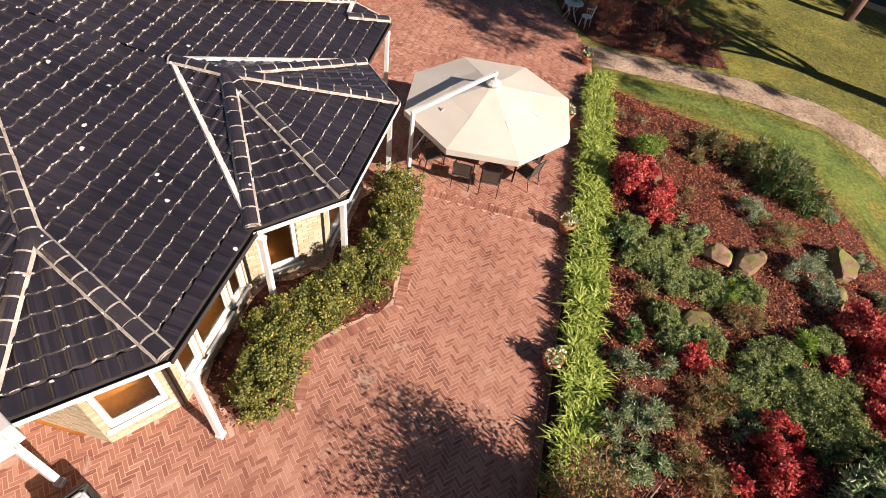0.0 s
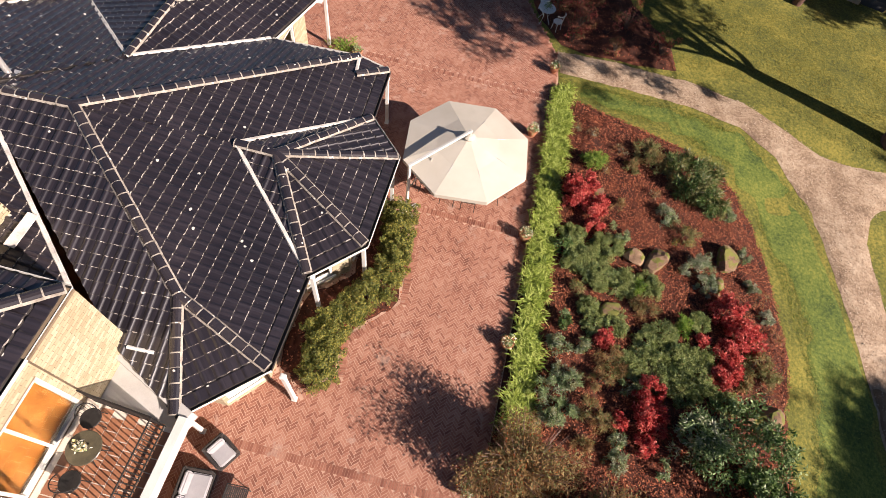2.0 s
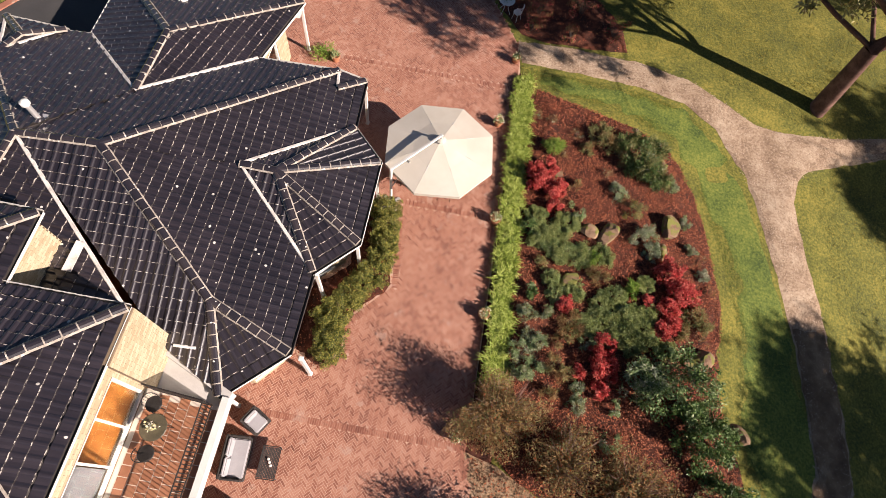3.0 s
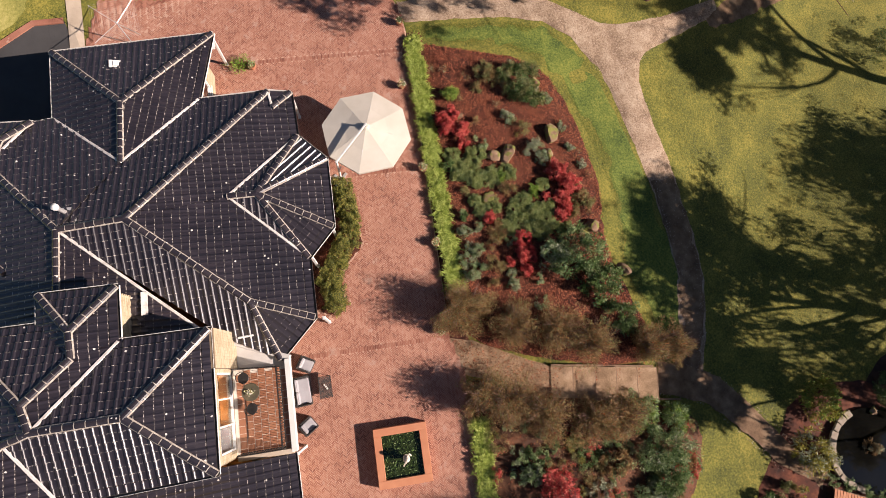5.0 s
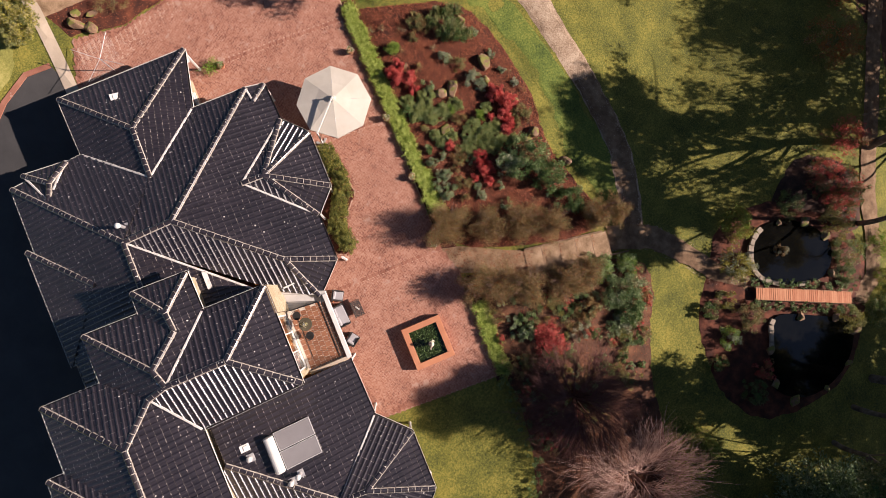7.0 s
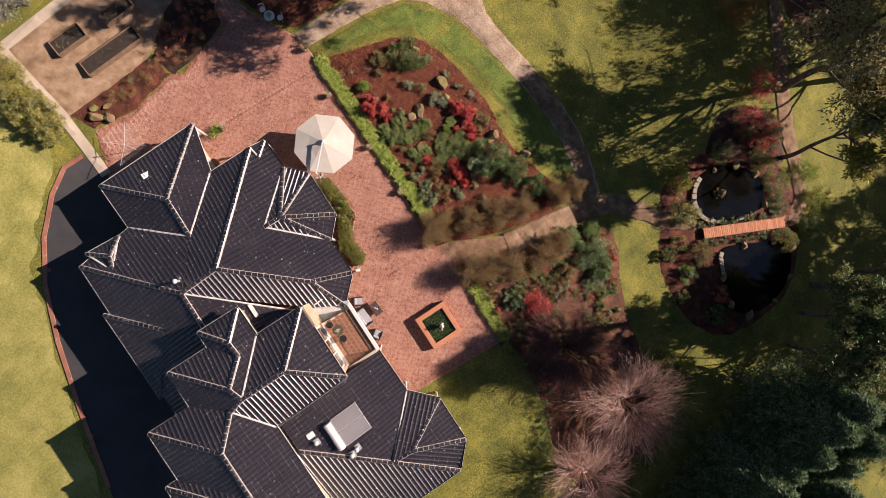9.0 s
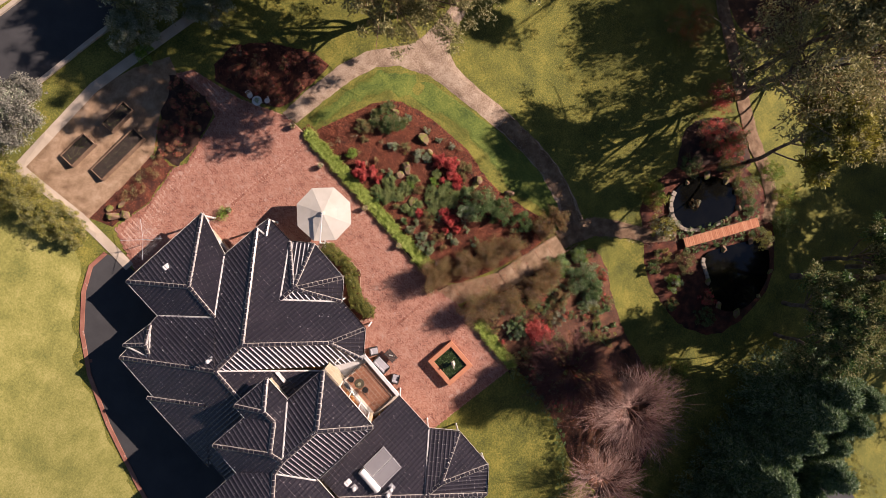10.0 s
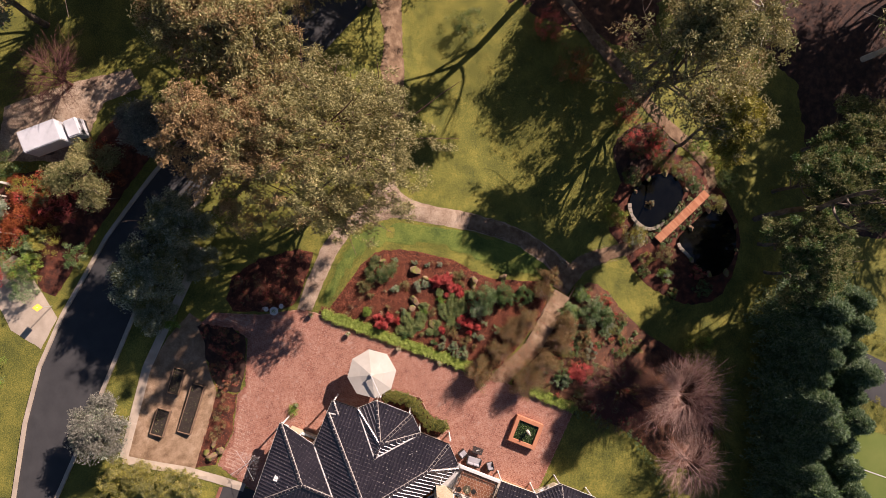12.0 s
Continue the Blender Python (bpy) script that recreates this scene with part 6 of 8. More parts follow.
# east bed
BED_SHRUBS = [
    ("red", [(6.42, 11.55, 0.64), (7.01, 12.04, 0.45), (7.19, 10.98, 0.51), (6.98, 10.26, 0.36), (11.16, 6.86, 0.62), (11.44, 6.09, 0.67), (10.68, 5.44, 0.49), (10.20, 4.58, 0.46)], [L_RED, L_REDDARK], (0.72, 0.28), "red-leaved dwarf shrub in bark mulch", (0.085, 0.055), 1500, 1.0),
    ("red", [(10.69, 4.78, 0.38), (9.95, 5.82, 0.31), (6.61, 5.90, 0.35), (7.84, 4.17, 0.49), (7.56, 3.51, 0.55), (6.64, 3.26, 0.30), (7.26, 2.52, 0.40), (7.86, 3.10, 0.29)], [L_RED, L_REDDARK], (0.72, 0.28), "red-leaved dwarf shrub among groundcover", (0.085, 0.055), 1500, 1.0),
    ("lime", [(7.43, 13.11, 0.49), (9.46, 6.40, 0.35), (8.12, 7.74, 0.26)], [L_LIME], None, "lime green shrub in bark mulch", (0.15, 0.03), 900, 1.1),
    ("grey", [(9.89, 10.81, 0.46), (10.54, 8.56, 0.56), (10.71, 7.90, 0.42), (12.67, 11.12, 0.28), (12.67, 9.28, 0.30), (12.65, 8.03, 0.29), (12.71, 6.86, 0.29)], [L_GREY, L_GREEN], (0.6, 0.4), "grey-green rounded shrub in bark mulch", (0.09, 0.026), 1300, 0.9),
    ("spiky", [(11.15, 12.03, 0.76), (11.60, 11.60, 0.71), (11.90, 11.27, 0.46), (10.68, 13.06, 0.46), (11.26, 13.39, 0.44), (11.97, 13.09, 0.45), (12.51, 12.91, 0.37)], [L_DARK, L_OLIVE, L_GREY], (0.5, 0.35, 0.15), "dark green spiky shrub in bark mulch", (0.20, 0.03), 900, 1.1),
    ("olive", [(9.68, 13.57, 0.56), (10.10, 13.22, 0.46), (9.96, 14.09, 0.31), (8.96, 13.08, 0.32), (11.47, 5.01, 0.41), (11.96, 5.27, 0.35), (12.07, 4.69, 0.32), (11.07, 4.44, 0.31)], [L_OLIVE, L_BROWN], (0.6, 0.4), "olive grassy shrub in bark mulch", (0.17, 0.025), 800, 0.9),
    ("green", [(6.20, 9.77, 0.44), (6.39, 8.84, 0.59), (7.36, 9.38, 0.54), (6.88, 8.14, 0.56), (7.65, 7.95, 0.52), (8.57, 7.85, 0.44), (6.04, 8.73, 0.39), (6.32, 7.01, 0.34), (6.47, 6.41, 0.42), (7.10, 6.46, 0.42)], [L_MAT, L_GREEN, L_FLOWER], (0.72, 0.265, 0.015), "spreading green groundcover in bark mulch", (0.058, 0.030), 4200, 0.42),
    ("green", [(7.31, 5.00, 0.50), (7.98, 5.29, 0.46), (8.91, 5.28, 0.56), (9.47, 4.82, 0.61), (8.88, 4.27, 0.55), (8.71, 6.07, 0.48), (9.80, 5.27, 0.44), (8.09, 4.39, 0.33), (9.85, 4.22, 0.30), (10.29, 3.90, 0.35), (8.59, 4.77, 0.51), (7.98, 5.81, 0.38), (10.09, 6.55, 0.36)], [L_MAT, L_GREEN, L_FLOWER], (0.70, 0.28, 0.02), "spreading green groundcover between rocks", (0.058, 0.030), 4200, 0.42),
    ("dull", [(5.07, 5.72, 0.38), (5.86, 5.61, 0.28), (4.77, 4.19, 0.47), (5.34, 4.49, 0.38), (4.58, 3.42, 0.43), (5.07, 3.59, 0.33), (6.51, 2.73, 0.28), (6.35, 2.16, 0.35), (5.05, 4.82, 0.28), (7.17, 4.48, 0.31)], [L_GREEN, L_GREY, L_OLIVE], (0.5, 0.25, 0.25), "dull green perennial in bark mulch", (0.12, 0.024), 1200, 1.0),
    ("brown", [(6.61, 5.20, 0.43), (6.29, 4.51, 0.40), (6.99, 4.85, 0.29), (5.79, 3.57, 0.44), (6.17, 3.23, 0.36), (8.28, 6.86, 0.37), (7.99, 7.24, 0.28), (8.13, 11.21, 0.26), (10.55, 12.39, 0.35), (5.42, 2.68, 0.29)], [L_BROWN, L_OLIVE, L_ORANGE], (0.6, 0.3, 0.1), "brown tufted shrub, half bare", (0.15, 0.018), 800, 1.0),
    ("tuft", [(10.22, 10.27, 0.24), (8.64, 13.81, 0.30), (7.67, 14.69, 0.25), (7.09, 14.98, 0.28), (12.75, 7.55, 0.27), (12.91, 6.18, 0.27), (11.92, 4.26, 0.25), (10.38, 5.49, 0.22), (9.69, 11.71, 0.22), (7.84, 12.78, 0.22)], [L_BROWN, L_GREY], (0.7, 0.3), "low dry tuft in bark mulch", (0.15, 0.016), 260, 0.9),
]
seed = 100
for kind, spots_, mats, shares, label, leaf, n, tall in BED_SHRUBS:
    for x, y, r_ in spots_:
        seed += 1
        r_ *= 1.1 if kind == "green" else 0.92
        shrub(x, y, r_, max(0.3, 1.35 * r_ * tall), mats, label, seed, int(1.9 * n * max(0.3, min(1.6, (r_ / 0.55) ** 1.5))), leaf, shares, "groundcover" if kind == "green" else "shrub", "shrub", 7, ground_z(x, y) + 0.08, 0.5)


def rock(x, y, r_, seed, label="weathered sandstone boulder with moss in the bed", squash=0.6, z=None, group="rocks in the garden"):
    q = random.Random(seed)
    bm = bmesh.new()
    bmesh.ops.create_icosphere(bm, subdivisions=3, radius=1)
    o = Vector((q.uniform(0, 50), q.uniform(0, 50), 0))
    cuts = [(Vector((q.gauss(0, 1), q.gauss(0, 1), q.gauss(0, 0.7))).normalized(), q.uniform(0.42, 0.72)) for _ in range(11)]
    for v in bm.verts:
        for nrm, d in cuts:
            k = v.co.dot(nrm)
            if k > d:
                v.co -= nrm * (k - d) * 0.97
        v.co *= 1 + 0.10 * noise.noise(v.co * 2.1 + o) + 0.06 * noise.noise(v.co * 6 + o)
        v.co = Vector((v.co.x * r_ * q.uniform(1.0, 1.001) * 1.5, v.co.y * r_ * 1.2, v.co.z * r_ * squash * 1.6))
    me = bpy.data.meshes.new("rock")
    bm.to_mesh(me)
    bm.free()
    me.materials.append(M_STONE)
    ob = new("rock", me)
    ob.matrix_basis = flat(x, y, q.uniform(0, 6.28), (ground_z(x, y) if z is None else z) + r_ * squash * 0.6)
    return tagged(ob, label, "rock", group)


for i, (x, y, r_) in enumerate(((8.18, 9.02, 0.34), (9.04, 8.83, 0.42), (7.00, 6.99, 0.34), (11.85, 8.98, 0.50), (11.28, 8.01, 0.28), (11.92, 6.03, 0.34), (8.15, 4.87, 0.2), (11.62, 3.46, 0.44), (12.39, 12.24, 0.3), (7.50, 11.84, 0.24), (12.40, 11.31, 0.25), (11.13, 3.46, 0.3), (12.3, 0.6, 0.35))):
    rock(x, y, r_, 10 + i, "weathered sandstone boulder with moss in the mulch" if r_ > 0.3 else "small pale garden stone in the mulch", z=ground_z(x, y) + (0.06 if r_ > 0.29 else 0.05))
for i, (x, y, r_) in enumerate(((-6.9, 25.0, 0.34), (-7.5, 25.5, 0.4), (-6.5, 25.6, 0.3), (-7.2, 26.1, 0.26))):
    rock(x, y, r_, 40 + i, "pale loose rock beside the clothes hoist")

# big dark shrubs at the southern end of the east bed, round twiggy shrubs along the gravel steps
for i, (x, y, r_, h, mats, sh, label) in enumerate((
        (10.2, 2.3, 1.5, 1.9, [L_DARK, L_GREEN], (0.5, 0.5), "large dark green evergreen shrub"), (9.0, 2.7, 0.8, 1.2, [L_GREEN, L_GREY], (0.6, 0.4), "dark green spiky shrub"),
        (10.6, 0.5, 1.2, 1.5, [L_DARK, L_GREEN], (0.75, 0.25), "large dark green evergreen shrub"), (10.9, -1.5, 0.9, 1.2, [L_DARK, L_GREEN], (0.7, 0.3), "dark green strappy shrub"),
        (10.0, -8.4, 1.45, 1.8, [L_DARK, L_GREEN, L_GREY], (0.5, 0.3, 0.2), "dark silvery-green strappy shrub beside the walk"), (9.7, -9.9, 0.9, 1.1, [L_DARK, L_GREEN], (0.6, 0.4), "dark green strappy shrub at the lawn edge"), (11.6, -7.3, 0.8, 0.9, [L_GREEN, L_LIME], (0.6, 0.4), "green strappy plants at the corner of the bed"), (9.8, -6.2, 0.9, 1.1, [L_GREEN, L_LIME], (0.7, 0.3), "green strappy plants beside the gravel steps"),
        (4.4, -7.55, 1.0, 1.2, [L_RED, L_REDDARK], (0.9, 0.1), "bright red-leaved shrub in the mulch"), (7.4, -7.8, 0.8, 0.9, [L_BROWN, L_GREEN], (0.6, 0.4), "dull mixed shrub in the mulch"),
        (3.4, -6.6, 0.5, 0.7, [L_GREEN, L_GREY], (0.6, 0.4), "grey-green shrub behind the border"), (6.1, -8.6, 0.6, 0.7, [L_GREY, L_BROWN], (0.6, 0.4), "grey shrub in the mulch"),
        (11.2, -9.6, 0.7, 0.8, [L_RED, L_BROWN], (0.5, 0.5), "dark red shrub at the bed's edge"), (9.0, -10.2, 0.7, 0.8, [L_GREY, L_OLIVE], (0.6, 0.4), "olive shrub at the bed's edge"))):
    shrub(x, y, r_, h, mats, label, 300 + i, int(3200 * r_), (0.16, 0.045) if "strappy" in label or "spiky" in label else (0.13, 0.065), sh)
for i, (x, y, r_) in enumerate(((3.35, 2.0, 1.15), (5.4, 0.35, 1.0), (7.25, -0.8, 1.05), (8.7, -1.9, 1.0), (11.5, -3.3, 0.9), (12.9, -3.8, 0.8), (2.5, -2.2, 0.95), (3.6, -3.0, 1.1), (5.0, -4.2, 1.15), (7.1, -5.4, 1.1), (8.6, -5.7, 0.9))):
    s = thing("twiggy_shrub", flat(x, y, i, ground_z(x, y)), "rounded brown deciduous shrub, nearly leafless, on thin stems", "shrub", "round shrubs by the gravel steps")
    part("foliage", foliage_mesh("foliage", 330 + i, 22000 if i == 0 else 8500, (r_ * 1.15, r_ * (0.95 + 0.08 * (i % 4)), r_ * 0.95), (0.085, 0.036) if i == 0 else (0.10, 0.042), [L_BROWN, L_OLIVE, L_ORANGE], (0.72, 0.22, 0.06), 1.15, 0.2, 0.5, -0.95, clump=0), None, s)
    tagged(part("woody_base", stems_mesh(330 + i, 90, r_ * 1.15, 2.45, M_TWIG, 0.014), None, s), "thin woody stems", kind="stuff")

# small mixed plants that fill the beds
q = random.Random(17)
FILL = (([L_BROWN, L_OLIVE], (0.6, 0.4), "dry brown tuft among bark chips", (0.13, 0.018)), ([L_GREEN, L_GREY], (0.7, 0.3), "small green perennial among bark chips", (0.09, 0.04)), ([L_OLIVE, L_YELLOW], (0.7, 0.3), "olive grass tuft among bark chips", (0.16, 0.02)),
        ([L_RED, L_BROWN], (0.5, 0.5), "small dark red shrub among bark chips", (0.07, 0.045)), ([L_DARK, L_GREEN], (0.6, 0.4), "small dark green shrub among bark chips", (0.10, 0.05)))
for poly, count, x0, y0 in ((BED_SOUTH, 150, 0.0, -14.0), (BED_EAST, 8, 3.0, -4.0)):
    while count:
        x, y = q.uniform(min(p[0] for p in poly), max(p[0] for p in poly)), q.uniform(max(y0, min(p[1] for p in poly)), max(p[1] for p in poly))
        if not inside([x], [y], poly)[0] or edge_distance(x, y, poly) < 0.5:
            continue
        count -= 1
        mats, shares, label, leaf = q.choice(FILL)
        r_ = q.uniform(0.22, 0.55)
        shrub(x, y, r_, r_ * 1.25, mats, label, 900 + count + int(10 * x0), int(1500 * r_), leaf, shares, stems=0, z=ground_z(x, y) + 0.06, shell=0.2)

# gravel steps with sleeper edges
A_, B_ = Vector((6.1, -3.05, 0)), Vector((11.3, -5.3, 0))
d_ = (B_ - A_).normalized()
n_ = Vector((-d_.y, d_.x, 0))
steps = thing("garden_steps", Matrix.Identity(4), "gravel garden steps held by timber sleepers", "steps", kind="")
for k in range(5):
    p = A_ + d_ * (k * 1.17 + 0.58)
    zt = ground_z(*(A_ + d_ * (k * 1.17))[:2]) + 0.05
    g = Geo()
    g.box((p.x, p.y, zt - 0.1), (1.15, 1.55, 0.22), math.atan2(d_.y, d_.x))
    part("tread", g, M_TAN, steps)
    g = Geo()
    e = p + d_ * 0.57
    g.box((e.x, e.y, zt - 0.10), (0.06, 1.6, 0.225), math.atan2(d_.y, d_.x))
    part("riser_sleeper", soft(g.mesh("riser_sleeper", M_SLEEPER), 0.008), None, steps)
for s_ in (-1, 1):
    for k in range(2):
        a, b = A_ + d_ * (k * 2.8 + (0.0 if s_ > 0 else 1.6)) + n_ * s_ * 0.84, A_ + d_ * (k * 2.8 + 2.75 + (0.0 if s_ > 0 else 1.6)) + n_ * s_ * 0.84
        m_ = (a + b) / 2
        g = Geo()
        g.box((m_.x, m_.y, ground_z(m_.x, m_.y) + 0.06), (2.75, 0.1, 0.2), math.atan2(d_.y, d_.x), tilt=(0, 0.045, 0))
        part("edge_sleeper", soft(g.mesh("edge_sleeper", M_SLEEPER), 0.01), None, steps)


# ---- bark chips and grass tufts ----
def scatter(poly, n, seed, dz):
    r = np.random.default_rng(seed)
    xs, ys = [p[0] for p in poly], [p[1] for p in poly]
    x, y = r.uniform(min(xs), max(xs), n * 2), r.uniform(min(ys), max(ys), n * 2)
    ok = inside(x, y, poly)
    x, y = x[ok][:n], y[ok][:n]
    return r, np.stack([x, y, np.array([ground_z(a, b) for a, b in zip(x, y)]) + dz], 1)


for poly, n, s_ in ((BED_EAST, 80000, 1), (BED_SOUTH, 15000, 2), (BED_GATE, 3000, 3), (shrub_world, 1500, 4), (BED_ROCKS, 1200, 6)):
    r, P = scatter(poly, n, s_, 0.08)
    if poly is not shrub_world:
        P[:, 2] = bed_height(P[:, 0], P[:, 1], poly) + 0.035
    V = leaf_quads(r, P, 0.085, 0.042, np.tile((0, 0, 1.0), (len(P), 1)), 1.0, 1.0, 0.0)
    V[..., 2] = P[:, None, 2] + (V[..., 2] - P[:, None, 2]) * 0.5
    ob = part("bark_chips", quads("bark_chips", V, M_CHIP), None)
    tagged(ob, "loose red bark chips on the bed", "bark chips", kind="stuff")
def flatten(V, P, k=0.3):
    """Lays leaves nearly flat."""
    V[..., 2] = P[:, None, 2] + (V[..., 2] - P[:, None, 2]) * k
    return V


LAWN_E = [(19.8, 11.5), (24, 12), (34, 11.5), (36, -6), (27, -8.5), (22, -9), (17.2, -9.5), (16.8, -5.5), (18.5, -2), (18.9, 4), (19.6, 8)]
LAWN_N = [(9, 20), (13, 19.3), (16, 18.2), (18.5, 15.5), (20, 14.5), (28, 15), (26, 22), (14, 25)]
L_GRASS = foliage("grass_blade", (0.10, 0.10, 0.016), (0.175, 0.165, 0.025), (0.32, 0.265, 0.055))
L_GRASSGREEN = foliage("green_grass_blade", (0.065, 0.095, 0.014), (0.13, 0.160, 0.024), (0.27, 0.26, 0.05))
for poly, n, s_ in ((LAWN, 45000, 11), (LAWN_E, 40000, 12), (LAWN_N, 16000, 13)):
    r, P = scatter(poly, n, s_, -0.042)
    ob = part("grass", quads("grass", flatten(leaf_quads(r, P, 0.12, 0.03, np.tile((0, 0, 0.9), (len(P), 1)), 0.9, 1.3, 0.3), P, 0.15), L_GRASS if poly is not LAWN else L_GRASSGREEN), None)
    tagged(ob, "short grass blades on the lawn", "grass", kind="stuff")


# dry leaves and chips on the landing and the steps
LANDING = [(2.4, 0.8), (3.3, 0.3), (6.4, -2.35), (11.2, -4.5), (11.0, -6.1), (8.6, -5.1), (5.8, -3.9), (4.2, -2.4), (2.4, -0.9)]
r, P = scatter(LANDING, 9000, 41, 0.075)
ob = part("dry_leaves", quads("dry_leaves", flatten(leaf_quads(r, P, 0.09, 0.05, np.tile((0, 0, 1.0), (len(P), 1)), 1.0, 1.0, 0.0), P, 0.3), [M_DRYLEAF, M_CHIP], (r.uniform(size=len(P)) < 0.35)), None)
tagged(ob, "dry leaves and bark on the gravel steps", "leaf litter", kind="stuff")

# loose pebbles on the gravel ways
for poly, n, s_ in ((PATH_EDGE, 30000, 31), (strip(WALK_LINE, 1.8), 6000, 33)):
    r, P = scatter(poly, n, s_, 0.03)
    V = leaf_quads(r, P, 0.05, 0.042, np.tile((0, 0, 1.0), (len(P), 1)), 1.0, 1.0, 0.0)
    V[..., 2] = P[:, None, 2] + (V[..., 2] - P[:, None, 2]) * 0.3
    ob = part("gravel", quads("gravel", V, M_PEBBLE), None)
    tagged(ob, "loose pebbles and leaf litter on the path", "gravel", kind="stuff")


# ---- trees ----
def limb(g, q, a, b, r0_, r1, bend=0.12, sides=6, n=5):
    a, b = Vector(a), Vector(b)
    off = Vector((q.uniform(-1, 1), q.uniform(-1, 1), q.uniform(-0.3, 0.5))) * (b - a).length * bend
    pts = [a + (b - a) * t + off * math.sin(math.pi * t) for t in (k / (n - 1) for k in range(n))]
    g.tube(pts, [r0_ + (r1 - r0_) * k / (n - 1) for k in range(n)], sides, caps=False)
    return pts


def gum_tree(seed, at, height, radius, mats, shares, label, lobes=9, clumps=150, per=90, leaf=(0.34, 0.13), trunk_r=0.32, low=0.45, bark=None, name="gum_tree", shift=(0.0, 0.0), fork_at=0.24, tuft=1.0, side=None):
    """A spreading tree: trunk and forks, limbs to lobes, and a crown of leaf clumps with gaps between them."""
    q = random.Random(seed)
    r = np.random.default_rng(seed)
    t = thing(name, at, label, "tree")
    g = Geo()
    tips = []
    fork = Vector((q.uniform(-0.3, 0.3), q.uniform(-0.3, 0.3), height * fork_at))
    leader = fork + Vector((q.uniform(-1, 1) * radius * 0.16 + shift[0] * 0.5, q.uniform(-1, 1) * radius * 0.16 + shift[1] * 0.5, height * 0.42))
    limb(g, q, (0, 0, -0.4), fork, trunk_r, trunk_r * 0.78, 0.05, 9)
    stem = limb(g, q, fork, leader, trunk_r * 0.78, trunk_r * 0.22, 0.12, 8, 7)
    centres = []
    for k in range(lobes):
        a = 2 * math.pi * k / lobes * 1.618 * 2 + q.uniform(-0.4, 0.4)
        d = radius * math.sqrt((k + 0.5) / lobes) * 0.78
        zc = height * (low + (0.92 - low) * (1 - (d / radius) ** 1.6) * q.uniform(0.75, 1.0)) 
        c = Vector((d * math.cos(a) + shift[0], d * math.sin(a) + shift[1], zc))
        centres.append(c)
        pts = limb(g, q, stem[q.choice((0, 1, 1, 2, 3, 4, 5))], c, trunk_r * q.uniform(0.22, 0.42), 0.04, 0.24, 6, 7)
        for _ in range(4):
            b = c + Vector((q.gauss(0, 1), q.gauss(0, 1), q.gauss(0, 0.5))) * radius * 0.22
            limb(g, q, pts[3], b, 0.06, 0.015, 0.15, 4, 4)
            tips.append(b)
    part("trunk", g, bark or M_TRUNK, t, smooth_faces=True)
    P, D_, tint = [], [], []
    for k in range(clumps):
        c = centres[k % lobes]
        lr = radius * q.uniform(0.24, 0.42)
        v = Vector((q.gauss(0, 1), q.gauss(0, 1), q.gauss(0, 0.7))).normalized() * lr * q.uniform(0.35, 1.0)
        cc = c + Vector((v.x, v.y, v.z * 0.75))
        cr = q.uniform(0.38, 0.85) * (0.6 + radius * 0.05) * tuft
        p, dd = blob_points(r, per, cc, (cr, cr, cr * 0.75), 0.15, 0.2, -1.0)
        P.append(p)
        D_.append(dd * 0.6 + np.array((0, 0, -0.25)))
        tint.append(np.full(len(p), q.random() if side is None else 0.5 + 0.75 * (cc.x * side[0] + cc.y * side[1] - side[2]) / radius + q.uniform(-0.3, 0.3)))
    P, D_ = np.concatenate(P), np.concatenate(D_)
    idx = None
    if len(mats) > 1:
        big = np.concatenate(tint)
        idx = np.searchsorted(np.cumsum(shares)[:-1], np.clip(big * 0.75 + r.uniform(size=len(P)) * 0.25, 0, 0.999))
    part("crown", quads("crown", leaf_quads(r, P, leaf[0], leaf[1], D_), mats, idx), None, t)
    return t


def tree_at(x, y, turn=0.0, scale=1.0):
    return Matrix.Translation((x, y, ground_z(x, y))) @ Matrix.Rotation(turn, 4, "Z") @ Matrix.Scale(scale, 4)


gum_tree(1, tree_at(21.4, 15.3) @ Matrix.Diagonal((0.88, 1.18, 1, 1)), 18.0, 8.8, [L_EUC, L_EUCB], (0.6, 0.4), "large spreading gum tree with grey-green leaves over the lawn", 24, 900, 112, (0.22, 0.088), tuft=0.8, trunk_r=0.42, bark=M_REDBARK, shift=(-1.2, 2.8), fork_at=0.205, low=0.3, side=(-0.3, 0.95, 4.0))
gum_tree(7, tree_at(20.3, 24.6), 17.0, 5.2, [L_EUCB, L_EUC], (0.75, 0.25), "gum tree with reddish trunk and brownish leaves beside the lawn", 12, 330, 80, (0.22, 0.09), tuft=0.85, trunk_r=0.26, bark=M_REDBARK, fork_at=0.4, low=0.55)
gumA = gum_tree(2, tree_at(32.0, -11.8), 16.0, 7.2, [L_EUC, L_EUCB], (0.8, 0.2), "tall gum tree with olive leaves", 15, 430, 30, (0.30, 0.12), tuft=0.95)
gumB = gum_tree(3, tree_at(39.8, -17.0), 15.0, 6.2, [L_EUC, L_OLIVE], (0.7, 0.3), "tall open gum tree with pale limbs", 10, 150, 60, bark=M_PALE)
gumC = gum_tree(4, tree_at(27.6, 24.2), 16.0, 4.9, [L_EUC, L_EUCB], (0.7, 0.3), "gum tree with olive leaves beside the track", 11, 400, 70, (0.28, 0.11), low=0.54)
